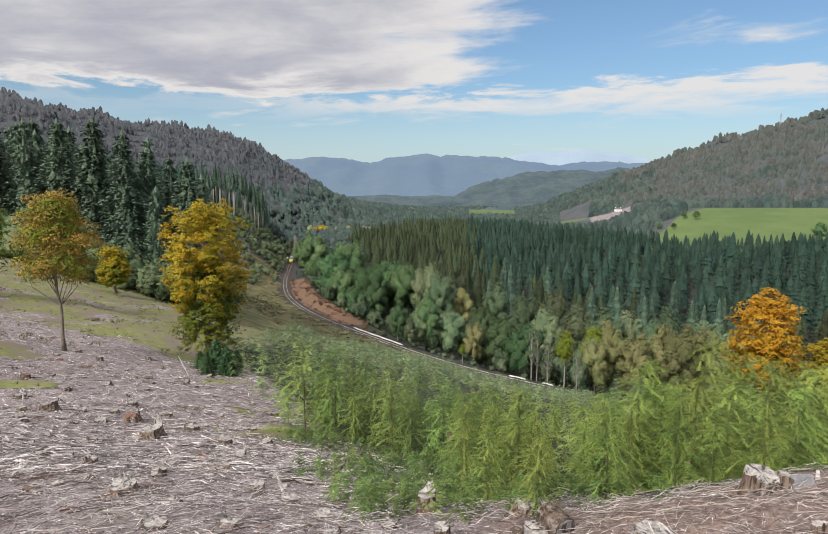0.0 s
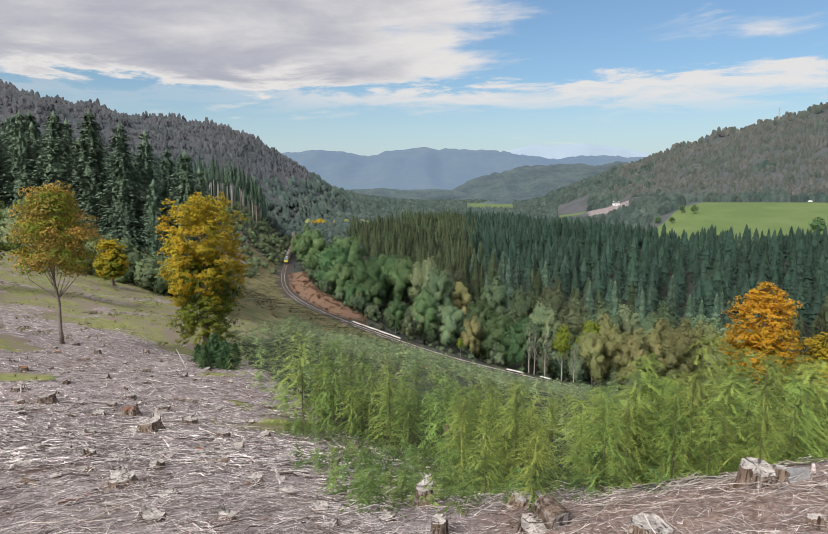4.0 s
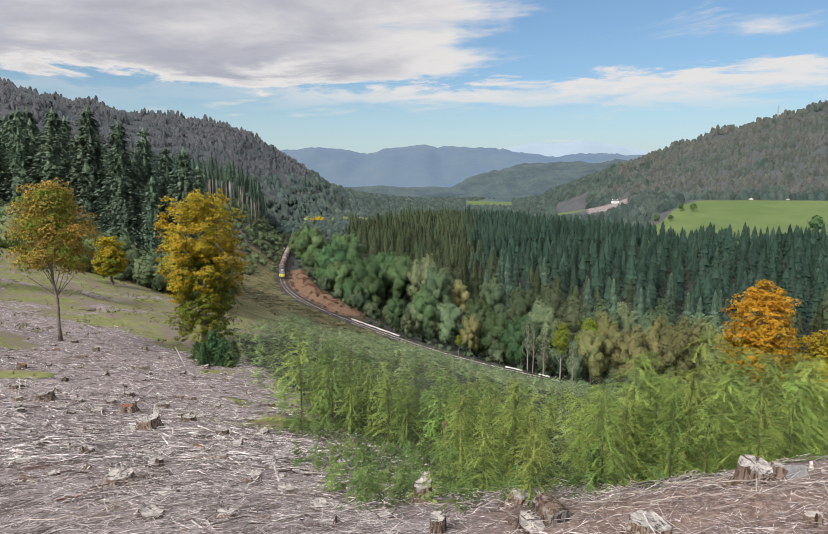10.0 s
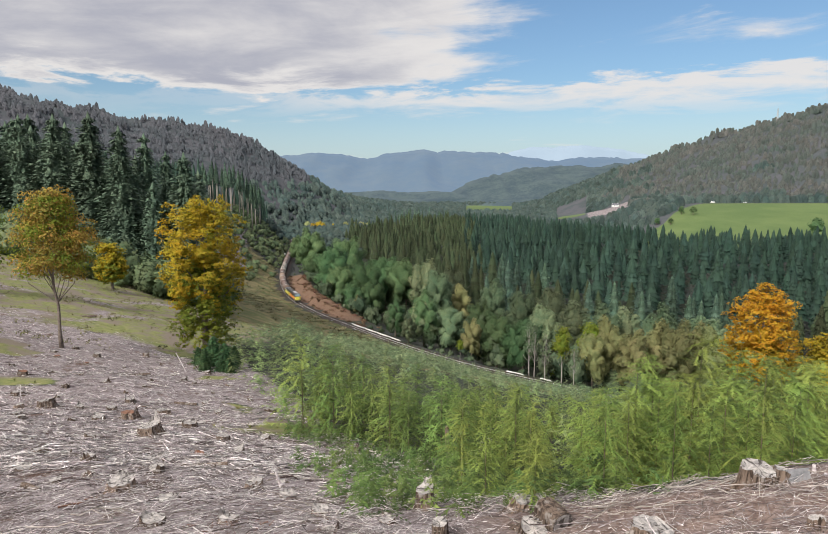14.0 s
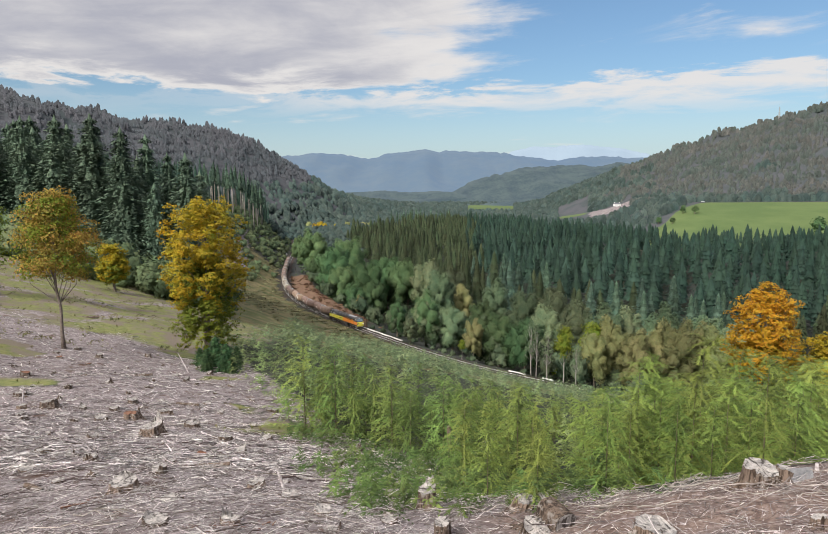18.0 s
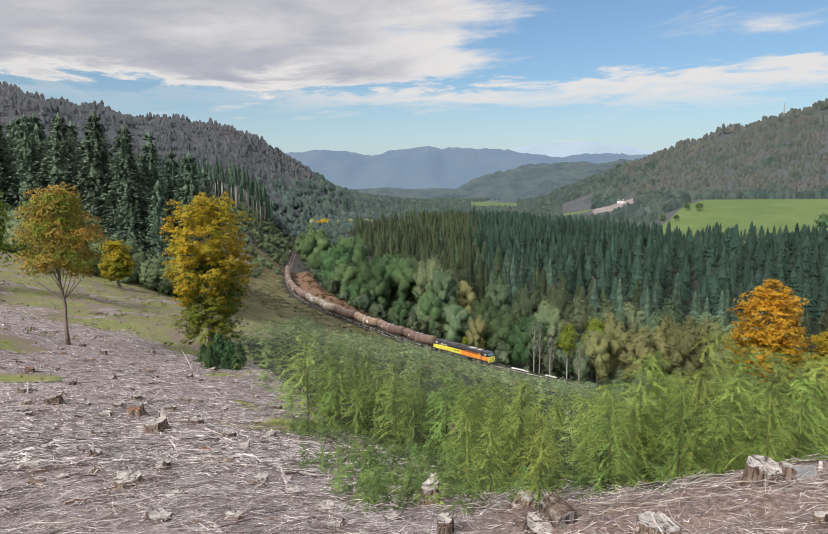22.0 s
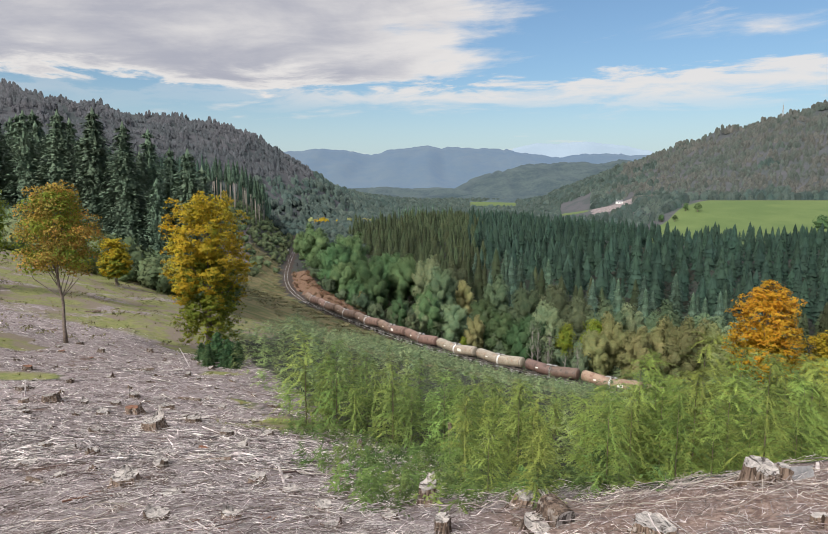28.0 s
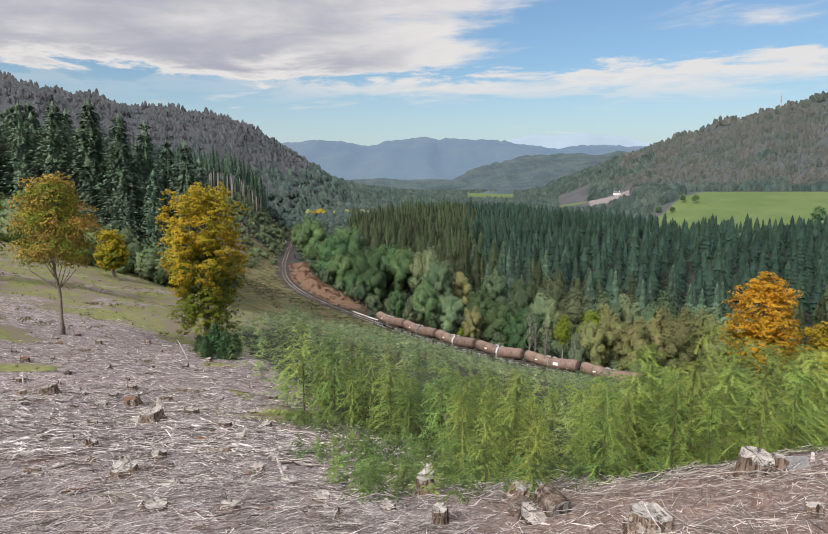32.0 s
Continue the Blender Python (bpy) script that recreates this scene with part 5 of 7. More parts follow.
woods("valley_wood", [far_tree_geo(rngs(520 + k), 11, 5.6, 0.35 * (k % 3)) for k in range(9)], va[:7500], "hazed_valewood", "mixed woods and hedges on the valley floor", "wood", 53, 0.5, 1.2, lift=0.55)

# bracken and bushes on the cutting's western bank
bank = spaced(_r, scatter(_r, 20000, -190, -10, 100, 640, lambda x, y: (to_track(x, y)[0] > 3.6) & (to_track(x, y)[0] < 50) & (y > 118) & ((x < felled_edge(y) + 2) | (to_track(x, y)[0] < 30)) | ((to_track(x, y)[0] > 4.5) & (to_track(x, y)[0] < 46) & (y > 215))), 2.9)
green = waves(bank[:, 0], bank[:, 1], 40, 91) + (bank[:, 1] - 330) / 60 > 0
near_v = scatter(_r, 9000, -260, -20, 470, 1050, lambda x, y: (x / y > -0.24) & (x / y < -0.08) & ((np.abs(to_track(x, y)[0]) > 9) | (y > 620)) & (ground(x, y) < -32))
woods("valley_wood", [full_crown_geo(rngs(550 + k), 0, 10, 4.6, 150, 1.0, 9, 1)[0] for k in range(4)], near_v[:360], "hazed_valewood", "green broadleaf wood where the valley narrows", "wood", 57, 0.6, 1.3)
woods("bank_bushes", [full_crown_geo(rngs(530 + k), -0.3, 3.2, 1.9, 100, 0.6, 6, 1)[0] for k in range(4)], bank[green], "bankgreen", "green bushes and bracken on the cutting bank", "bushes", 54, 0.6, 1.4, lift=0.3)
strip = scatter(_r, 5000, -80, -10, 215, 345, lambda x, y: below_line(x, y, -3.6, -13) & (waves(x, y, 9, 19) > -0.1))
woods("bracken", [bush_geo(rngs(545 + k), 0.7, 0.9, 16, 0.4, 1, OCT) for k in range(3)], strip[:420], "bracken", "rust-brown dead bracken beside the track", "bracken", 56, 0.5, 1.2, lift=0.5)
woods("bank_heather", [bush_geo(rngs(540 + k), 0.5, 1.9, 26, 0.4, 1, OCT) for k in range(4)], bank[~green], "heath_bush", "brown heather and dead bracken on the bank", "heather", 55, 0.8, 1.6, lift=0.85)

# young hemlocks between the felled ground and the railway
def young(x, y):
    d, s = to_track(x, y)
    return (x > felled_edge(y) + np.interp(y, [8, 12, 20, 30], [0.7, 1.2, 1.0, 0.3])) & (d > 5.5) & (np.abs(x) < 0.70 * y + 1) & ~((y - 0.03 * x < 8.3) & (x > 0.4)) & (y > 8.0) & ~((x < 0.9) & (y < 20))


yp = spaced(_r, scatter(_r, 40000, -18, 30, 7.5, 34, young), 1.12)
yp = yp[np.argsort(np.hypot(yp[:, 0] - 5, yp[:, 1] - 9))]
hem = [sapling("young_hemlock", 600 + k, 2.7, 1.12, "sapling" if k < 8 else "sapling_green", *((172, 30) if k < 4 else (88, 16) if k < 8 else (120, 20))) for k in range(12)]


def room(x, y):
    """How tall the young trees grow: lower towards the railway, where the line is kept in view from the bank, taller to the east."""
    fall = np.interp(x / y, [-0.25, -0.22, -0.19, -0.143, -0.093, -0.034, 0.047, 0.118, 0.176, 0.257, 0.30, 0.38, 0.46, 0.54, 0.64], [0.205, 0.205, 0.198, 0.221, 0.227, 0.237, 0.260, 0.281, 0.294, 0.303, 0.284, 0.260, 0.234, 0.210, 0.180])
    return np.clip(EYE - fall * y - ground(x, y), 0.5, 7.0)


def swell(p):
    """The thicket grows in clumps, with lower gaps between."""
    return np.clip(0.74 + 0.30 * waves(p[:, 0], p[:, 1], 9, 101) + 0.18 * waves(p[:, 0], p[:, 1], 4, 102), 0.34, 1.06)


big = room(yp[:, 0], yp[:, 1]) / 2.7 * np.clip(swell(yp) * 1.12, 0.4, 1.0)
deep_green = yp[:, 0] < (0.10 + 0.1 * waves(yp[:, 0], yp[:, 1], 5, 104)) * yp[:, 1]
tall = [(7.2, 16.0, 1.95), (5.25, 15.0, 1.5), (9.6, 16.5, 1.9), (10.6, 17.0, 1.9), (12.5, 20.0, 2.0), (6.4, 17.0, 1.6)]
plant(hem, [(x, y, s, k % 4) for k, (x, y, s) in enumerate(tall)] + [(p[0], p[1], b * _r.uniform(0.62, 1.0), k % 4 + (8 if d else 0 if k < 38 else 4)) for k, (p, b, d) in enumerate(zip(yp[:185], big, deep_green))], "young hemlock with feathery drooping boughs", "sapling", "young hemlocks", (0.55, 1.15), 61)
far_y = spaced(_r, scatter(_r, 110000, -62, 95, 9, 215, lambda x, y: young(x, y) & (y > 14)), 1.62)
keep = np.array([np.min((yp[:185, 0] - p[0]) ** 2 + (yp[:185, 1] - p[1]) ** 2) > 0.7 for p in far_y])
far_y = far_y[keep]


def sapling_geo(seed, h, width, branches, sprays):
    z = np.linspace(0, 1, 5)
    return bough_geo(rngs(seed), np.stack([0 * z, 0 * z, h * z], 1), z, width, branches, sprays)


q = far_y[:, 1] < 52
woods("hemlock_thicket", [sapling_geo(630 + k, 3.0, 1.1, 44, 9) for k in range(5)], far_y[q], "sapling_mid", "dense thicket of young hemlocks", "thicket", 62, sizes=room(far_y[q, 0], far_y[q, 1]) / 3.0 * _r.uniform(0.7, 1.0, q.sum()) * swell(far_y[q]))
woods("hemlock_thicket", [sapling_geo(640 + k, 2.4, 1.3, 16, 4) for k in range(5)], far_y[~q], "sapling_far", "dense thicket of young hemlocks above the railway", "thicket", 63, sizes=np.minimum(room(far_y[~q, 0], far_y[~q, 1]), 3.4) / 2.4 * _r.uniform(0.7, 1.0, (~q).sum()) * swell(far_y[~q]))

# ---- railway ----
M.update({
    "rail": surface("rail_steel", (0.66, 0.66, 0.67), (0.80, 0.80, 0.81), size=1.5, rough=0.25, bump=0.0, metal=0.6),
    "sleeper": surface("sleeper_wood", (0.05, 0.04, 0.035), (0.11, 0.09, 0.075), size=0.8, rough=0.9, bump=0.4, per_island=0.3, gloss=0.15),
    "ballast": surface("ballast_stone", (0.028, 0.021, 0.019), (0.075, 0.056, 0.048), size=0.25, rough=0.95, bump=1.0, bump_size=0.2, third=(0.075, 0.05, 0.04), third_size=3.0, gloss=0.12),
    "concrete": surface("pale_concrete", (0.55, 0.53, 0.50), (0.72, 0.70, 0.67), size=0.8, rough=0.85, bump=0.2, third=(0.38, 0.36, 0.33), third_size=0.5),
    "loco_yellow": surface("yellow_paint", (0.64, 0.58, 0.06), (0.56, 0.51, 0.06), size=2.0, rough=0.35, bump=0.0, coat=0.3, third=(0.36, 0.28, 0.06), third_size=0.9),
    "loco_orange": surface("orange_paint", (0.72, 0.235, 0.035), (0.62, 0.20, 0.03), size=2.0, rough=0.35, bump=0.0, coat=0.3, third=(0.38, 0.12, 0.03), third_size=0.9),
    "loco_black": surface("black_paint", (0.012, 0.012, 0.014), (0.03, 0.03, 0.032), size=1.5, rough=0.4, bump=0.0, coat=0.2, third=(0.06, 0.055, 0.05), third_size=0.8),
    "grime": surface("underframe_grime", (0.025, 0.022, 0.02), (0.075, 0.062, 0.052), size=0.5, rough=0.85, bump=0.3, third=(0.16, 0.145, 0.13), third_size=0.4),
    "bogie_steel": surface("chalky_bogie_steel", (0.06, 0.054, 0.05), (0.17, 0.155, 0.145), size=0.5, rough=0.8, bump=0.3, third=(0.36, 0.34, 0.33), third_size=0.35),
    "bright_steel": surface("worn_grey_steel", (0.30, 0.29, 0.28), (0.52, 0.51, 0.50), size=0.5, rough=0.5, bump=0.0, metal=0.4),
    "roof_grey": surface("light_roof_panel", (0.42, 0.42, 0.42), (0.60, 0.60, 0.60), size=0.6, rough=0.45, bump=0.0),
    "glass": surface("dark_cab_glass", (0.10, 0.15, 0.18), (0.15, 0.21, 0.25), size=1.0, rough=0.14, bump=0.0, coat=1.0),
    "tank_brown": surface("rusty_brown_tank", (0.105, 0.066, 0.052), (0.185, 0.120, 0.094), size=1.6, rough=0.6, bump=0.1, per_object=0.18, third=(0.06, 0.042, 0.034), third_size=0.9),
    "tank_tan": surface("stained_tan_tank", (0.19, 0.125, 0.085), (0.29, 0.21, 0.145), size=1.6, rough=0.55, bump=0.1, per_object=0.1, third=(0.16, 0.085, 0.055), third_size=1.0),
    "tank_silver": surface("weathered_silver_tank", (0.20, 0.165, 0.125), (0.33, 0.295, 0.235), size=1.6, rough=0.34, bump=0.1, per_object=0.1, third=(0.26, 0.18, 0.12), third_size=0.9),
    "panel_white": surface("white_panel", (0.68, 0.66, 0.62), (0.80, 0.79, 0.76), size=0.8, rough=0.5, bump=0.0, third=(0.5, 0.44, 0.37), third_size=0.4),
    "logo": surface("dark_lettering_bar", (0.05, 0.05, 0.03), (0.07, 0.07, 0.04), size=0.5, rough=0.5, bump=0.0),
})
lamp_m = bpy.data.materials.new("headlamp")
lamp_m.use_nodes = True
_n = Nodes(lamp_m.node_tree)
_n.add("ShaderNodeOutputMaterial", {0: _n.add("ShaderNodeEmission", {0: (1.0, 0.90, 0.70, 1), 1: 2.2}).outputs[0]})


def on_track(s, off=0.0):
    """A place on the railway and its heading, at a station and an offset to the downhill side."""
    p = np.array([np.interp(s, TRACK_S, TRACK[:, i]) for i in (0, 1)])
    t = np.array([np.interp(s, TRACK_S, TRACK_T[:, i]) for i in (0, 1)])
    t /= np.hypot(*t)
    return p[0] - t[1] * off, p[1] + t[0] * off, math.degrees(math.atan2(t[1], t[0]))


def sweep(profile, s0, s1, gap, z):
    """A band of the given (offset, height) profile along the line."""
    ss = np.arange(s0, s1 + 0.01, gap)
    rows = []
    for s in ss:
        x, y, a = on_track(s)
        nx, ny = -math.sin(radians(a)), math.cos(radians(a))
        rows.append([(x + nx * o, y + ny * o, z + h) for o, h in profile])
    v = np.array(rows)
    k, m = len(ss), len(profile)
    i, j = np.meshgrid(np.arange(k - 1), np.arange(m - 1), indexing="ij")
    i, j = i.ravel(), j.ravel()
    return Geo().add(v, np.stack([i * m + j, (i + 1) * m + j, (i + 1) * m + j + 1, i * m + j + 1], 1))


def build_railway():
    bed = part("railway_bed", sweep([(-3.6, -0.75), (-2.3, -0.20), (-1.6, -0.17), (1.6, -0.17), (2.3, -0.20), (3.6, -0.75)], 200, 900, 2, RAIL_Z), M["ballast"])
    tagged(bed, "dark stone ballast bed of a single railway", "railway bed", kind="structure")
    line = thing("railway_track", Matrix.Identity(4), "single railway track with polished steel rails on ballast", "railway track")
    for side in (-1, 1):
        o = side * 0.7525
        part("rail", sweep([(o - 0.07, -0.15), (o - 0.012, -0.12), (o - 0.035, -0.03), (o - 0.03, 0.0), (o + 0.03, 0.0), (o + 0.035, -0.03), (o + 0.012, -0.12), (o + 0.07, -0.15)], 200, 900, 2, RAIL_Z), M["rail"], line, "polished steel rail")
    g = Geo()
    for s in np.arange(420, 760, 0.7):
        x, y, a = on_track(s)
        c, q = math.cos(radians(a)), math.sin(radians(a))
        g.box((x, y, RAIL_Z - 0.19), (0.26, 2.6, 0.14), 0.02, [[c, -q, 0], [q, c, 0], [0, 0, 1]])
    tagged(part("sleepers", g, M["sleeper"], line, "weathered dark sleepers"), kind="stuff")
    # cable trough beside the line, broken by growth
    for s0, s1 in ((596, 605), (605.4, 627), (671, 676), (681, 684)):
        t = thing("cable_trough", Matrix.Identity(4), "run of pale concrete cable trough beside the track", "cable trough", "cable troughs")
        part("trough", sweep([(2.62, -0.62), (2.62, -0.12), (3.05, -0.12), (3.05, -0.62)], s0, s1, 1, RAIL_Z), M["concrete"], t)
        for s in np.arange(s0 + 0.5, s1 - 0.4, 1.0):
            x, y, a = on_track(s, 2.835)
            lid = part("lid", Geo().box((0, 0, 0), (0.97, 0.34, 0.06), 0.01), M["concrete"], t)
            lid.matrix_basis = pose(x, y, RAIL_Z - 0.085, 0, 0, a)


build_railway()


def lineside():
    x, y, a = on_track(437, 5.2)
    t = thing("relay_cabinet", pose(x, y, float(ground(x, y)) - 0.1, 0, 0, a), "tall black lineside cabinet beside the track", "cabinet")
    part("base", Geo().box((0, 0, 0.15), (1.3, 1.1, 0.4), 0.04), M["grime"], t)
    part("cabinet_body", Geo().box((0, 0, 1.4), (1.0, 0.8, 2.2), 0.04), M["loco_black"], t)
    part("roof", Geo().box((0, 0, 2.54), (1.12, 0.92, 0.08), 0.02), M["grime"], t)
    x, y, a = on_track(370, -3.2)
    t = thing("speed_sign", pose(x, y, float(ground(x, y)) - 0.2, 0, 0, a - 90), "round white speed sign on a short post", "sign")
    part("post", Geo().tube([(0, 0, 0), (0, 0, 2.2)], 0.06, 8), M["bright_steel"], t)
    part("disc", Geo().tube([(0, -0.03, 2.5), (0, 0.03, 2.5)], 0.65, 20), M["panel_white"], t)


lineside()


# ---- the train ----
def lathe_x(g, stations, sides=20, tilt=0.0, slot=0):
    """A body of round sections along x: (x, z, radius)."""
    pts = [(x, 0, z) for x, z, _ in stations]
    return g.tube(pts, [r for _, _, r in stations], sides, slot=slot)


def bogie(name, x, parent, wheels, base, frame_m):
    b = part(name, Geo().box((0, 0, 0.78), (base + 0.4, 1.1, 0.22), 0.05).box((0, 0, 0.62), (0.5, 2.1, 0.3), 0.05), M["grime"], parent)
    b.location = (x, 0, 0)
    for sy in (-1, 1):
        g = Geo().box((0, sy * 1.02, 0.62), (base + 0.9, 0.14, 0.26), 0.05).box((0, sy * 1.04, 0.42), (0.7, 0.2, 0.34), 0.04)
        for wx in wheels:
            g.box((wx, sy * 1.08, 0.47), (0.36, 0.2, 0.36), 0.05)
        part("side_frame", g, M[frame_m], b)
    for wx in wheels:
        g = Geo()
        for sy in (-1, 1):
            g.tube([(wx, sy * 0.69, 0.46), (wx, sy * 0.72, 0.46), (wx, sy * 0.73, 0.46), (wx, sy * 0.85, 0.46)], [0.49, 0.49, 0.46, 0.455], 18)
        g.tube([(wx, -0.85, 0.46), (wx, 0.85, 0.46)], 0.08, 8)
        part("wheelset", g, M["bright_steel"], b, "worn steel wheelset", smooth=False)
    return b


def buffers(parent, x, z=1.06):
    for sx in (-1, 1):
        for sy in (-1, 1):
            part("buffer", Geo().tube([(sx * (x - 0.5), sy * 0.88, z), (sx * (x - 0.08), sy * 0.88, z), (sx * (x - 0.07), sy * 0.88, z), (sx * x, sy * 0.88, z)], [0.1, 0.1, 0.23, 0.23], 12), M["grime"], parent)
        part("coupling", Geo().box((sx * (x - 0.25), 0, 0.95), (0.5, 0.16, 0.2), 0.03), M["grime"], parent)


PITCH = 15.1


def tank_wagon(paint, label, panel, band):
    w = thing("tank_wagon", Matrix.Identity(4), label, "tank wagon", "train")
    half = PITCH / 2
    part("underframe", Geo().box((0, 0.85, 1.02), (PITCH - 1.2, 0.14, 0.3), 0.03).box((0, -0.85, 1.02), (PITCH - 1.2, 0.14, 0.3), 0.03)
         .box((0, 0, 1.02), (PITCH - 1.2, 0.4, 0.22), 0.03).box((half - 0.62, 0, 1.05), (0.16, 2.3, 0.42), 0.03).box((0.62 - half, 0, 1.05), (0.16, 2.3, 0.42), 0.03), M["grime"], w)
    R, e = 1.34, half - 0.55
    for sx in (-1, 1):
        g = Geo()
        lathe_x(g, [(0, 2.20, R), (sx * 0.4, 2.22, R), (sx * (e - 0.35), 2.84, R), (sx * (e - 0.14), 2.85, R * 0.94), (sx * (e - 0.04), 2.855, R * 0.72), (sx * e, 2.86, R * 0.3)], 24)
        part("barrel_half", g, M[paint], w, smooth=True)
        part("end_rim", Geo().tube([(sx * (e - 0.42), 0, 2.835), (sx * (e - 0.36), 0, 2.84)], R + 0.025, 24), M["grime"], w)
    part("centre_band", Geo().tube([(-0.22, 0, 2.205), (0.22, 0, 2.205)], R + 0.02, 24), M[band], w)
    part("walkway", Geo().box((0, 0, 3.76), (2.6, 0.9, 0.06), 0.01).box((1.2, 0, 3.66), (0.08, 0.9, 0.2), 0.01).box((-1.2, 0, 3.66), (0.08, 0.9, 0.14), 0.01), M["bright_steel"], w, "grey steel walkway")
    part("manhole", Geo().tube([(0.2, 0, 3.5), (0.2, 0, 3.96)], 0.32, 14), M["grime"], w)
    for sy in (-1, 1):
        g = Geo()
        for sx in (-0.22, 0.22):
            g.tube([(sx, sy * 1.45, 1.0), (sx, sy * 1.45, 2.7), (sx, sy * 0.75, 3.8)], 0.025, 5)
        for z in np.arange(1.2, 2.7, 0.3):
            g.tube([(-0.22, sy * 1.45, z), (0.22, sy * 1.45, z)], 0.02, 4)
        part("ladder", g, M["bright_steel"], w)
        if panel:
            part("white_panel", Geo().box((panel, sy * 1.345, 2.62), (1.3, 0.05, 0.75), 0.01), M["panel_white"], w, "white data panel")
        part("data_plate", Geo().box((-3.4, sy * 1.335, 2.72), (0.7, 0.05, 0.3), 0.01), M["panel_white"], w, "small white plate")
        for sx in (-1, 1):
            part("saddle", Geo().box((sx * (e - 2.6), sy * 0.7, 1.35), (1.3, 0.12, 0.75), 0.03), M["grime"], w)
        part("brake_gear", Geo().box((1.1, sy * 0.8, 0.72), (0.9, 0.3, 0.4), 0.06).tube([(-0.9, sy * 0.62, 0.72), (0.3, sy * 0.62, 0.72)], 0.17, 10), M["bright_steel"], w)
    bogie("bogie", half - 2.6, w, (-0.95, 0.95), 1.9, "bogie_steel")
    bogie("bogie", 2.6 - half, w, (-0.95, 0.95), 1.9, "bogie_steel")
    buffers(w, half - 0.02)
    return w


LOCO = 21.7


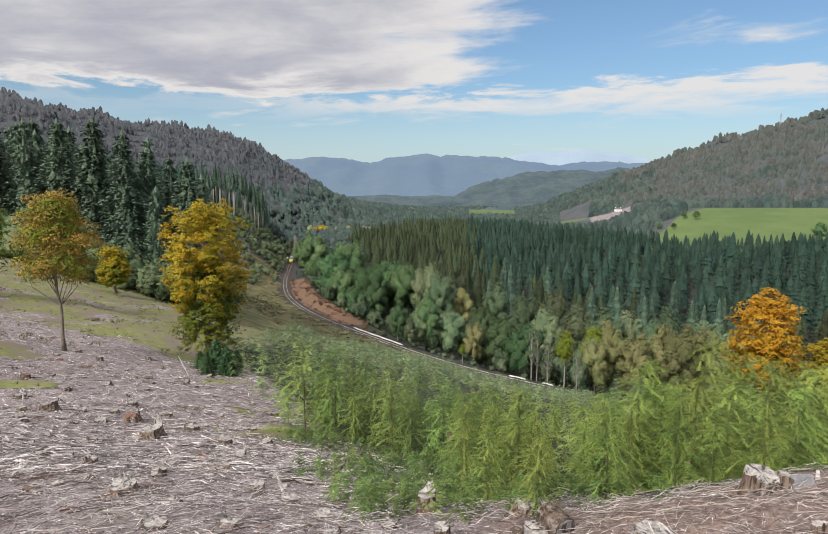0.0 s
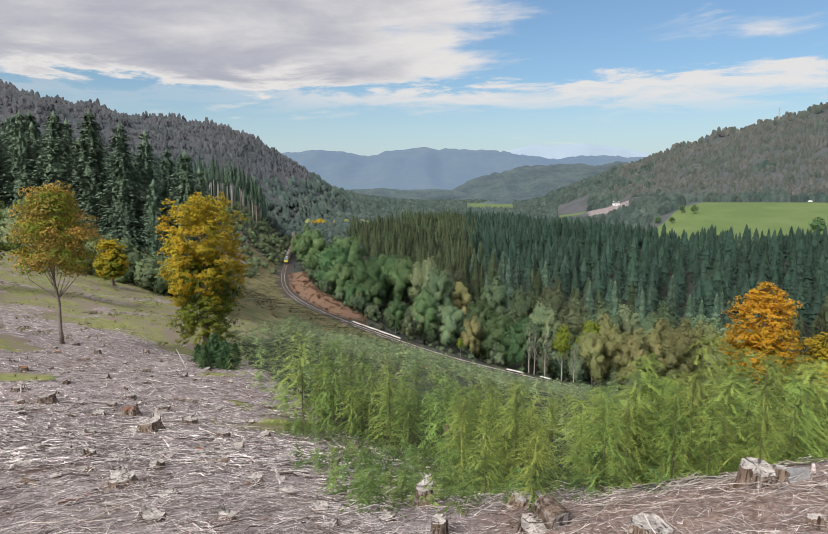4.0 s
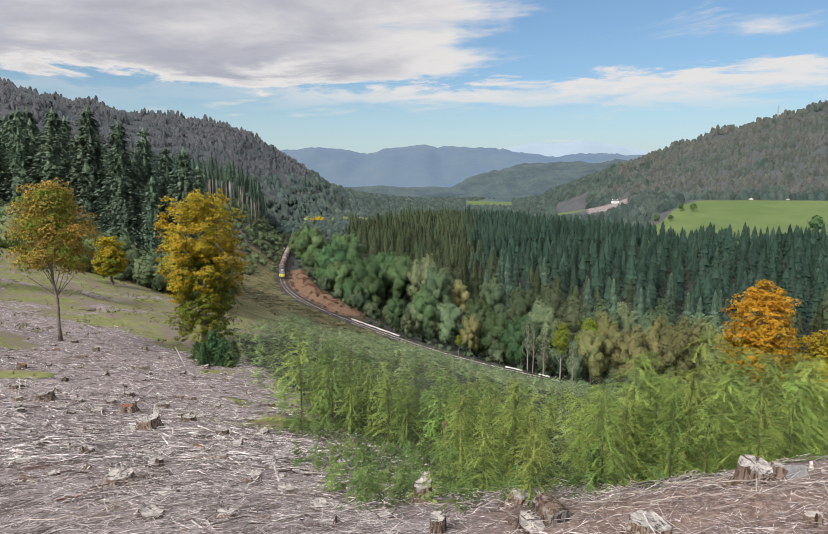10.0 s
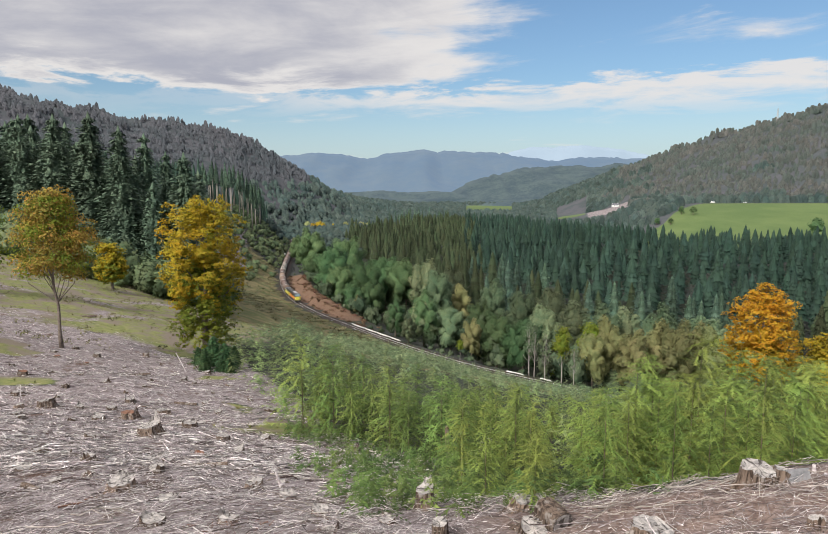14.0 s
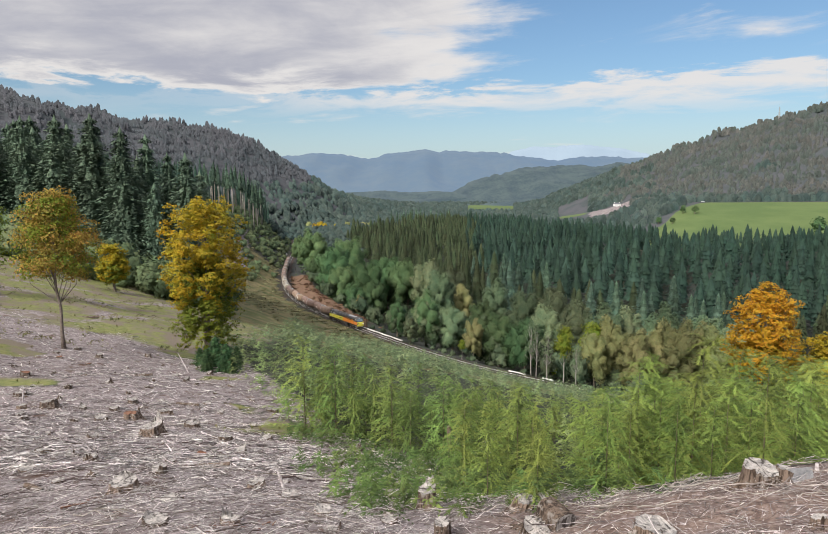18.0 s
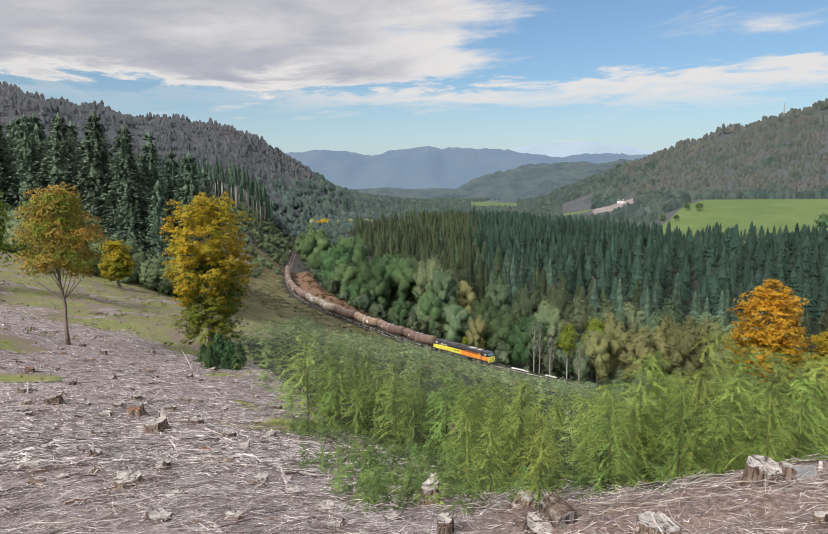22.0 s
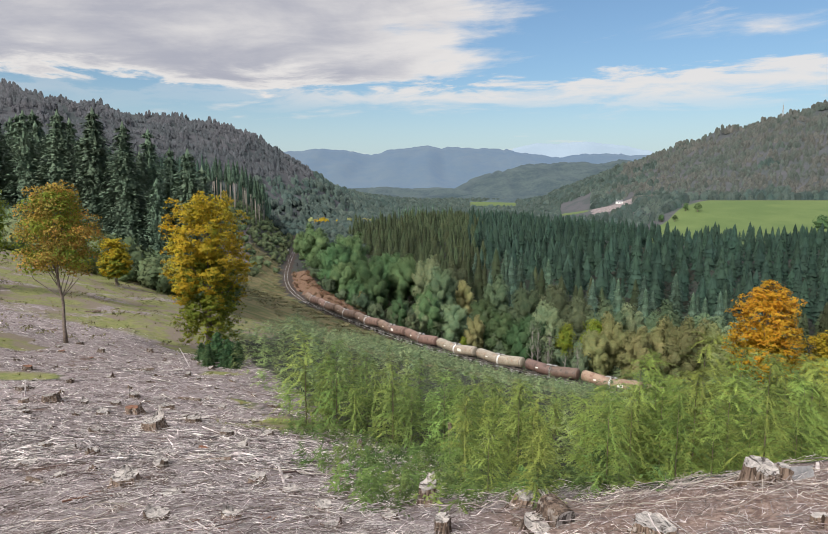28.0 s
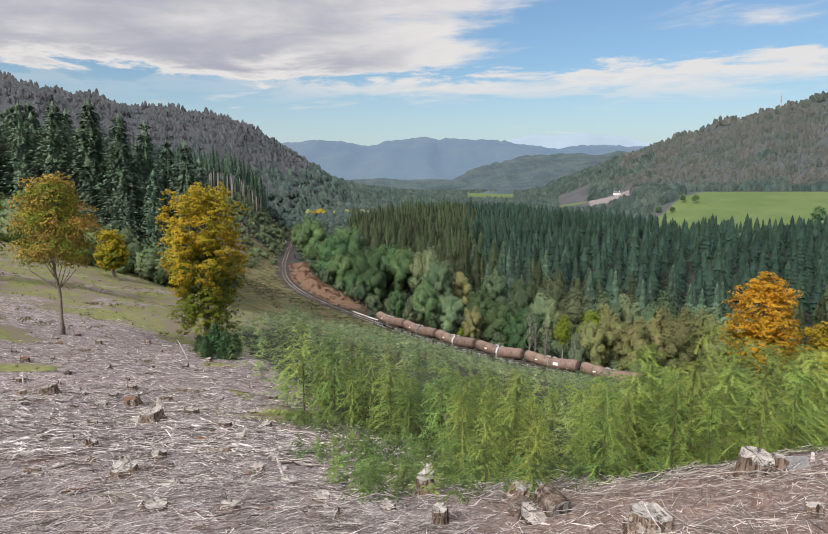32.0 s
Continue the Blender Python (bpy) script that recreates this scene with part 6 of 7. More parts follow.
def locomotive():
    """A two-cab diesel: yellow to the rear, orange to the front, black above."""
    w = thing("locomotive", Matrix.Identity(4), "yellow and orange two-cab diesel locomotive with black roof", "locomotive", "train")
    h = LOCO / 2
    part("underframe", Geo().box((0, 0, 1.28), (LOCO - 1.1, 2.6, 0.34), 0.05), M["grime"], w)
    part("fuel_tank", Geo().box((0, 0, 0.72), (5.4, 2.5, 0.85), 0.12), M["grime"], w)
    part("rear_side", Geo().box((-3.75, 0, 2.02), (8.1, 2.62, 1.14), 0.04), M["loco_yellow"], w, "yellow bodyside")
    part("front_side", Geo().box((3.95, 0, 2.02), (7.3, 2.62, 1.14), 0.04), M["loco_orange"], w, "orange bodyside")
    part("hood", Geo().box((0, 0, 2.98), (15.6, 2.46, 0.86), 0.18), M["loco_black"], w, "black upper hood")
    part("roof", Geo().box((0, 0, 3.5), (15.4, 1.9, 0.26), 0.12), M["loco_black"], w)
    part("upper_panel", Geo().box((4.6, 0, 2.78), (5.6, 2.52, 0.36), 0.03), M["loco_orange"], w, "orange grille band")
    for k in range(9):
        for sy in (-1, 1):
            part("grille", Geo().box((2.3 + 0.56 * k, sy * 1.285, 2.72), (0.34, 0.05, 0.5), 0.01), M["loco_black"], w, "black air grille")
    for x, ln in ((-5.4, 1.6), (-2.2, 1.9), (0.8, 1.5), (3.6, 2.2), (6.2, 1.2)):
        part("roof_hatch", Geo().box((x, 0.15, 3.66), (ln, 1.3, 0.10), 0.03), M["bright_steel" if x > 3 else "grime"], w, "grey roof hatch")
    part("exhaust", Geo().tube([(-1, 0, 3.5), (-1, 0, 3.85)], 0.3, 12), M["grime"], w)
    for sy in (-1, 1):
        for k in range(4):
            part("lettering_bar", Geo().box((-2.2 + 0.62 * k, sy * 1.315, 2.2), (0.46, 0.02, 0.34), 0.004), M["logo"], w, "dark lettering bar")
        part("skirt_stripe", Geo().box((0, sy * 1.30, 1.42), (15.4, 0.04, 0.1), 0.01), M["loco_black"], w)
        for k in range(5):
            part("vent", Geo().box((-7.1 + 0.5 * k, sy * 1.24, 2.98), (0.3, 0.05, 0.3), 0.01), M["roof_grey"], w)
    for sx in (-1, 1):
        side = M["loco_yellow"]
        cab = part("cab", Geo().box((sx * (h - 1.75), 0, 1.98), (2.3, 2.62, 1.1), 0.1), M["loco_orange"] if sx > 0 else side, w)
        v = np.array([(h - 2.95, 1.26, 2.5), (h - 0.62, 1.26, 2.5), (h - 1.15, 1.12, 3.62), (h - 2.95, 1.12, 3.62)])
        v = np.vstack([v, v * (1, -1, 1)]) * (sx, 1, 1)
        f = np.array([(0, 1, 2, 3), (7, 6, 5, 4), (1, 5, 6, 2), (3, 2, 6, 7), (0, 3, 7, 4), (0, 4, 5, 1)])
        part("cab_top", Geo().add(v, f if sx < 0 else f[:, ::-1]), M["loco_black"], cab, "black cab upper")
        part("nose", Geo().box((sx * (h - 0.7), 0, 1.72), (0.5, 2.5, 1.5), 0.12), side, cab, "yellow cab front")
        c, s = math.cos(radians(25)), math.sin(radians(25))
        part("windscreen", Geo().box((sx * (h - 0.86), 0, 3.05), (0.05, 2.0, 0.82), 0.02, [[c, 0, -s * sx], [0, 1, 0], [s * sx, 0, c]]), M["glass"], cab, "pale reflecting windscreen")
        for sy in (-1, 1):
            part("cab_window", Geo().box((sx * (h - 1.75), sy * 1.2, 2.98), (0.75, 0.06, 0.6), 0.03), M["panel_white"], cab, "white-framed cab side window")
            part("cab_window", Geo().box((sx * (h - 1.75), sy * 1.235, 2.98), (0.5, 0.02, 0.42), 0.01), M["glass"], cab, "cab side glass")
            part("headlight", Geo().tube([(sx * (h - 0.46), sy * 0.9, 1.95), (sx * (h - 0.41), sy * 0.9, 1.95)], 0.12, 12), lamp_m if sx > 0 else M["glass"], cab, "headlight")
            part("light_cluster", Geo().box((sx * (h - 0.47), sy * 0.9, 1.95), (0.08, 0.62, 0.46), 0.03), M["loco_black"], cab, "black lamp housing")
            part("handrail", Geo().tube([(sx * (h - 3.05), sy * 1.33, 1.5), (sx * (h - 3.05), sy * 1.33, 2.9)], 0.025, 5), M["panel_white"], cab)
        part("top_light", Geo().tube([(sx * (h - 1.05), 0, 3.66), (sx * (h - 0.98), 0, 3.66)], 0.12, 10), M["roof_grey"], cab)
        part("plough", Geo().box((sx * (h - 0.55), 0, 0.55), (0.3, 2.3, 0.6), 0.08), M["grime"], w)
        bogie("bogie", sx * (h - 4.2), w, (-1.85, 0, 1.85), 3.7, "grime")
    buffers(w, h)
    return w


TRAIN = [locomotive()]
_kinds = [("tank_brown", 0, "tank_brown"), ("tank_brown", 0, "tank_brown"), ("tank_tan", 2.6, "roof_grey"), ("tank_brown", 0, "grime"), ("tank_silver", 0, "panel_white"), ("tank_silver", 2.2, "panel_white")] \
    + [("tank_brown", 0, "tank_brown"), ("tank_brown", 1.8, "tank_brown"), ("tank_brown", 0, "roof_grey"), ("tank_brown", 0, "roof_grey"), ("tank_brown", 0, "grime"), ("tank_brown", 0, "tank_brown")]
_names = {"tank_brown": "rust-brown bogie tank wagon with cranked barrel", "tank_tan": "stained tan bogie tank wagon with a white panel", "tank_silver": "weathered silver bogie tank wagon with cranked barrel"}
TRAIN += [tank_wagon(p, _names[p], q, b) for p, q, b in _kinds]


def van(name, label, size, paint):
    """A small road vehicle, front towards +x."""
    L, W, H = size
    t = thing(name, Matrix.Identity(4), label, name)
    part("body", Geo().box((0, 0, H * 0.42), (L, W, H * 0.5), 0.15), M[paint], t)
    part("cabin", Geo().box((-L * 0.08, 0, H * 0.78), (L * 0.72, W * 0.92, H * 0.42), 0.18), M[paint], t)
    part("window_band", Geo().box((-L * 0.05, 0, H * 0.8), (L * 0.60, W * 0.94, H * 0.22), 0.05), M["glass"], t, "dark side windows")
    for sx in (-1, 1):
        for sy in (-1, 1):
            part("wheel", Geo().tube([(sx * L * 0.31, sy * (W / 2 - 0.2), 0.33), (sx * L * 0.31, sy * (W / 2 + 0.02), 0.33)], 0.33, 14), M["loco_black"], t, "black wheel")
    return t


VAN = van("delivery_van", "white delivery van on the road above the field", (5.6, 2.0, 2.5), "panel_white")
CAR = van("car", "pale silver car on the road above the field", (4.2, 1.8, 1.55), "roof_grey")


def road_y(x):
    return 884 + 0.02 * x


def road_geo():
    xs = np.arange(180, 760, 8.0)
    rows = []
    for o in (-3.2, -3.0, 3.0, 3.2):
        rows.append(np.stack([xs, road_y(xs) + o, ground(xs, road_y(xs)) + np.where(abs(o) < 3.1, 0.35, -0.6)], 1))
    v = np.stack(rows, 1)
    k = len(xs)
    i, j = [a.ravel() for a in np.meshgrid(np.arange(k - 1), np.arange(3), indexing="ij")]
    return Geo().add(v, np.stack([i * 4 + j, (i + 1) * 4 + j, (i + 1) * 4 + j + 1, i * 4 + j + 1], 1))


M["asphalt"] = surface("asphalt", (0.045, 0.045, 0.046), (0.065, 0.064, 0.062), size=3.0, rough=0.85, bump=0.1)
tagged(part("road", road_geo(), M["asphalt"]), "narrow country road above the green field", "road", kind="structure")


# ---- the felled slope ----
def stump(x, y, radius, height, seed, tilt=(0, 0), label="weathered grey conifer stump on felled ground", rot=False, slant=0.12, torn=0.25):
    """A sawn stump: ridged and flared bark below, a torn rim, a stepped and cracked cut face on top."""
    r = rngs(seed)
    z = float(ground(x, y))
    t = thing("tree_stump", pose(x, y, z - 0.06, tilt[0], tilt[1], r.uniform(0, 360)), label, "stump", "tree stumps")
    n, rings = 34, 7
    a = np.arange(n) * 2 * np.pi / n
    p = r.uniform(0, 6.283, 5)
    lobes = 0.11 * np.sin(2 * a + p[0]) + 0.10 * np.sin(5 * a + p[1]) + 0.06 * np.sin(8 * a + p[2])
    ridge = r.normal(0, 0.035, n)
    lean = slant * radius * np.cos(a - p[3])
    hinge = torn * radius * np.exp(-((np.mod(a - p[4] + np.pi, 2 * np.pi) - np.pi) / 0.5) ** 2) * r.uniform(0.2, 1.6, n)
    rim = lean + hinge + r.normal(0, 0.035 * radius, n)
    v = []
    for k in range(rings):
        q = k / (rings - 1)
        rad = radius * (1 + 0.62 * (1 - q) ** 2.6 * (1 + 2.2 * lobes)) * (1 + lobes * (1 - 0.5 * q) + ridge)
        v.append(np.stack([rad * np.cos(a), rad * np.sin(a), -0.1 + (height + 0.1 + rim) * q], 1))
    v = np.array(v)
    i, j = [b.ravel() for b in np.meshgrid(np.arange(rings - 1), np.arange(n), indexing="ij")]
    j2 = (j + 1) % n
    part("bark", Geo().add(v, np.stack([i * n + j, i * n + j2, (i + 1) * n + j2, (i + 1) * n + j], 1)), M["stump_bark"], t)
    top = v[-1] * (0.99, 0.99, 1)
    inner = v[-1] * (0.91, 0.91, 1)
    inner[:, 2] = height + lean - 0.02 * radius + 0.12 * hinge
    rows = [top, inner]
    stepped = np.where(np.cos(a - p[1]) > r.uniform(-0.2, 0.5), -0.07 * radius, 0.0)
    for q in (0.66, 0.36, 0.1):
        rows.append(inner * (q, q, 1) + np.stack([0 * a, 0 * a, (1 - q) * (height - inner[:, 2]) + r.normal(0, 0.018 * radius, n) + stepped], 1))
    w = np.array(rows)
    i, j = [b.ravel() for b in np.meshgrid(np.arange(len(w) - 1), np.arange(n), indexing="ij")]
    j2 = (j + 1) % n
    g = Geo().add(w, np.stack([i * n + j, i * n + j2, (i + 1) * n + j2, (i + 1) * n + j], 1))
    g.f.append((np.array([np.arange((len(w) - 1) * n, len(w) * n)]), 0))
    part("cut_face", g, M["red_rot"] if rot else M["cut_wood"], t, "rust-red rotten cut face" if rot else "grey cracked sawn face")
    for k in range(r.randint(2, 5)):
        b = r.uniform(0, 6.283)
        c, s = math.cos(b), math.sin(b)
        ln = radius * r.uniform(1.5, 2.3)
        part("root", Geo().tube([(c * radius * 0.7, s * radius * 0.7, height * 0.3), (c * ln * 0.75, s * ln * 0.75, 0.05), (c * ln, s * ln, -0.12)], [radius * 0.26, radius * 0.17, radius * 0.06], 6), M["stump_bark"], t, smooth=True)
    return t


STUMPS_A = [(-18.5, 29.2, 0.28), (-15.8, 27.2, 0.17), (-15.8, 26.8, 0.31), (-13.2, 27.2, 0.21), (-11.7, 25.5, 0.29), (-11.1, 27.5, 0.31), (-8.4, 23.2, 0.26), (-8.9, 20.8, 0.33), (-12.6, 24.8, 0.22), (-9.8, 16.2, 0.16), (-9.0, 16.0, 0.13), (-9.0, 14.2, 0.16), (-7.3, 12.5, 0.11), (-7.0, 13.2, 0.13), (-5.5, 11.5, 0.23), (-4.1, 10.2, 0.15), (-2.6, 8.5, 0.13)]
STUMPS_B = [(-3.2, 12.2, 0.16), (-2.3, 11.0, 0.15), (-5.1, 17.8, 0.17), (-6.0, 17.2, 0.15), (-6.5, 21.0, 0.22), (-13.3, 29.2, 0.21), (-7.1, 30.5, 0.27), (-1.4, 9.0, 0.13), (-1.1, 7.8, 0.11), (-0.4, 8.2, 0.11), (-2.2, 17.2, 0.18), (-2.1, 21.5, 0.21), (-2.7, 20.5, 0.13), (-2.9, 13.2, 0.11), (-1.4, 11.5, 0.13), (-0.5, 12.0, 0.14)]
for k, (x, y, rad) in enumerate(STUMPS_A + STUMPS_B):
    stump(x, y, rad, rad * (0.75 + 0.6 * ((k * 7) % 5) / 4), 900 + k, rot=k % 16 == 4,
          label="sawn stump with a rust-red rotten heart" if k % 16 == 4 else "weathered grey conifer stump on felled ground", slant=0.12, torn=0.3 + 0.7 * (k % 3 == 1))
_r = rngs(960)
more = spaced(_r, scatter(_r, 1500, -24, 1, 8.5, 46, lambda x, y: (x < felled_edge(y) - 0.5) & (x > -0.64 * y) & (zones(x, y)[0][:, 0] > 0.5)), 1.7)
taken = np.array([s[:2] for s in STUMPS_A + STUMPS_B])
for k, (x, y) in enumerate([p for p in more if np.min(np.hypot(*(taken - p).T)) > 1.1][:85]):
    rad = _r.uniform(0.085, 0.17) * (1.25 if y > 22 else 1.0)
    stump(x, y, rad, rad * _r.uniform(0.5, 1.6), 1300 + k, (_r.uniform(-5, 5), _r.uniform(-5, 5)), "low dark stump with torn grey top among brash", rot=k % 21 == 3, slant=0.12, torn=_r.uniform(0.2, 1.0))
stump(0.12, 9.0, 0.125, 0.42, 950, (0, 4), "tall narrow stump with torn grey bark", slant=0.35, torn=1.0)
stump(0.28, 7.2, 0.10, 0.28, 951, (0, 0), "slim pale stump with brown streaked bark", torn=0.1)
stump(-0.42, 8.5, 0.05, 0.12, 959, (0, 10), "small pale broken stump on the brash", torn=1.2)
stump(1.37, 8.25, 0.135, 0.25, 952, (14, -8), "tilted stump with a pale sawn face", slant=0.15, torn=0.1)
stump(1.70, 8.3, 0.14, 0.22, 953, (26, 10), "leaning stump with a dark checked face", torn=0.2)
stump(1.36, 7.20, 0.15, 0.16, 954, (16, 4), "low stump with a pale split face", slant=0.15)
stump(2.47, 6.45, 0.205, 0.25, 955, (9, 3), "broad stump with flaking brown bark and grey top", torn=0.15)
stump(4.2, 7.65, 0.19, 0.30, 956, (3, -3), "broad pale stump with flared roots and cracked top", slant=0.2)
stump(4.47, 7.62, 0.10, 0.24, 957, (0, 8), "small stump beside a broad one")
stump(4.15, 6.35, 0.08, 0.14, 958, (0, 0), "small low stump on the bank edge", torn=0.6)


def log(x, y, turn, length, radius, label, seed, lift=0.0, pitch=0):
    t = thing("cut_log", pose(x, y, float(ground(x, y)) + radius * 0.8 + lift, 0, pitch, turn), label, "log", "cut logs")
    r = rngs(seed)
    n = 14
    a = np.arange(n) * 2 * np.pi / n
    fl = 1 + 0.06 * np.sin(4 * a + r.uniform(0, 6)) + r.normal(0, 0.02, n)
    xs = np.linspace(-length / 2, length / 2, 4)
    v = np.array([np.stack([np.full(n, q), radius * fl * np.cos(a), radius * fl * np.sin(a)], 1) for q in xs])
    i, j = [b.ravel() for b in np.meshgrid(np.arange(3), np.arange(n), indexing="ij")]
    j2 = (j + 1) % n
    part("bark", Geo().add(v, np.stack([i * n + j, i * n + j2, (i + 1) * n + j2, (i + 1) * n + j], 1)), M["stump_bark"], t)
    for k, s in ((0, -1), (3, 1)):
        g = Geo().add(v[k] * (1, 0.98, 0.98) + (s * 0.004, 0, 0), [np.arange(n)])
        part("cut_end", g, M["cut_wood"], t, "grey sawn end")
    return t


log(1.62, 7.26, -62, 0.36, 0.155, "short thick log with a dark checked end", 970, 0.02, 8)
log(-7.5, 12.0, -28, 0.55, 0.055, "short pale cut log on the brash", 971, 0.02)
log(-16.0, 36.0, 15, 1.6, 0.08, "thin grey log on the brash", 972)
log(-11.0, 30.0, -12, 1.2, 0.07, "thin grey log on the brash", 973)
log(-5.0, 14.6, 8, 1.1, 0.05, "thin grey log on the brash", 974)
log(-31.0, 60.0, 20, 1.8, 0.12, "grey log lying in the grass", 975)
log(-27.0, 72.0, -15, 2.0, 0.12, "grey log lying in the grass", 976)
M["slab_wood"] = surface("grey_offcut", (0.12, 0.117, 0.122), (0.24, 0.232, 0.235), size=0.15, rough=0.85, bump=0.4)
slab = thing("wood_slab", pose(4.66, 7.55, float(ground(4.66, 7.55)) + 0.07, 62, 0, 12) @ Matrix.Scale(0.68, 4), "flat grey offcut slab leaning on a stump", "offcut")
part("slab", Geo().add(np.array([(-0.24, -0.1, 0.025), (-0.17, -0.17, 0.025), (0.1, -0.19, 0.02), (0.23, -0.05, 0.02), (0.25, 0.12, 0.022), (-0.2, 0.13, 0.025)] +
     [(-0.23, -0.09, -0.025), (-0.16, -0.16, -0.025), (0.1, -0.18, -0.025), (0.22, -0.05, -0.025), (0.24, 0.11, -0.025), (-0.2, 0.12, -0.025)]),
     np.array([(k, 6 + k, 6 + (k + 1) % 6, (k + 1) % 6) for k in range(6)])).add(np.zeros((0, 3)), []), M["slab_wood"], slab)
_g = Geo().add(np.array([(-0.24, -0.1, 0.025), (-0.17, -0.17, 0.025), (0.1, -0.19, 0.02), (0.23, -0.05, 0.02), (0.25, 0.12, 0.022), (-0.2, 0.13, 0.025)]), [np.arange(6)])
_g.add(np.array([(-0.23, -0.09, -0.025), (-0.16, -0.16, -0.025), (0.1, -0.18, -0.025), (0.22, -0.05, -0.025), (0.24, 0.11, -0.025), (-0.2, 0.12, -0.025)]), [np.arange(6)[::-1]])
part("sawn_face", _g, M["slab_wood"], slab, "grey sawn face")


def litter_at(x, y):
    return zones(x, y)[0][:, 0]


def brash(name, count, seed, y0, y1, length, thick, material, label, bent=False, lift=0.05, where=None):
    """Cut twigs and sticks strewn over the felled ground."""
    r = rngs(seed)
    y = y0 + (y1 - y0) * r.uniform(0, 1, count) ** 1.35
    x = r.uniform(-0.72, 0.66, count) * (y + 1.5)
    k = where(x, y) if where else litter_at(x, y) > r.uniform(0.25, 0.75, count)
    if where is None:
        heap = step(-0.5, 0.7, waves(x, y, 2.6, seed + 3)) * (1 - 0.72 * step(0.4, 1.2, x) * (1 - step(8.2, 8.9, y)))
        k = k & (r.uniform(0, 1, count) < 0.22 + 0.78 * heap)
    x, y = x[k], y[k]
    n = len(x)
    a = 0.6 * waves(x, y, 7, seed) + r.normal(0, 1.15, n)
    L = length * np.exp(r.normal(0, 0.5, n))
    R = thick * np.clip(y / 13, 0.55, 1.3) * np.exp(r.normal(0, 0.4, n)) * (0.6 + 0.4 * np.minimum(L / length, 2))
    d = np.stack([np.cos(a), np.sin(a)], 1) * L[:, None] / 2
    p0, p1 = np.stack([x, y], 1) - d, np.stack([x, y], 1) + d
    z0 = ground(p0[:, 0], p0[:, 1]) + np.abs(r.normal(0, lift, n)) + R
    z1 = ground(p1[:, 0], p1[:, 1]) + np.abs(r.normal(0, lift, n)) + R
    ends = [np.column_stack([p0, z0]), np.column_stack([p1, z1])]
    if bent:
        mid = (ends[0] + ends[1]) / 2 + np.column_stack([r.normal(0, 0.12, (n, 2)) * L[:, None], np.abs(r.normal(0, 0.06, n)) * L])
        ends.insert(1, mid)
    g = Geo()
    rows = []
    side = np.column_stack([-np.sin(a), np.cos(a), 0 * a])
    up = np.array([0, 0, 1.0])
    taper = np.linspace(1.0, 0.45, len(ends))
    for e, t in zip(ends, taper):
        for b in (0.5, 2.6, 4.7):
            rows.append(e + side * (R * t * math.cos(b))[:, None] + up * (R * t * math.sin(b))[:, None])
    v = np.stack(rows, 1)
    m = v.shape[1]
    f = np.array([(3 * i + j, 3 * i + (j + 1) % 3, 3 * i + 3 + (j + 1) % 3, 3 * i + 3 + j) for i in range(len(ends) - 1) for j in range(3)])
    g.add(v, (f[None] + (np.arange(n) * m)[:, None, None]).reshape(-1, 4))
    return tagged(part(name, g, M[material]), label, "brash", kind="stuff")


M["dark_stick"] = surface("dark_stick", (0.055, 0.038, 0.032), (0.15, 0.11, 0.095), size=0.3, rough=0.9, bump=0.0, per_island=0.4)
brash("cut_twigs", 70000, 1001, 6.0, 30, 0.15, 0.0034, "stick", "dry grey-brown twigs strewn over the felled ground")
brash("cut_sticks", 24000, 1002, 6.0, 50, 0.27, 0.0048, "stick", "pale crooked sticks strewn over the felled ground", bent=True, lift=0.07)
brash("far_sticks", 30000, 1006, 14, 55, 0.34, 0.009, "stick", "pale sticks and tops strewn over the felled ground", lift=0.06)
brash("dark_twigs", 22000, 1003, 6.0, 40, 0.24, 0.006, "dark_stick", "dark brown twigs among the brash", bent=True, lift=0.04)
brash("wood_chips", 9000, 1004, 6.0, 22, 0.06, 0.009, "stick", "pale wood chips and bark scraps", lift=0.015)
brash("rotten_chips", 2600, 1005, 6.2, 13, 0.08, 0.010, "red_rot", "rust-red rotten wood crumbs", lift=0.03,
      where=lambda x, y: (np.hypot(x + 1.3, y - 8.7) < 0.35) | (np.hypot(x - 3.9, y - 7.7) < 0.35) | (np.hypot(x + 5.6, y - 10.6) < 0.4) | (np.hypot(x + 2.6, y - 8.0) < 0.7))


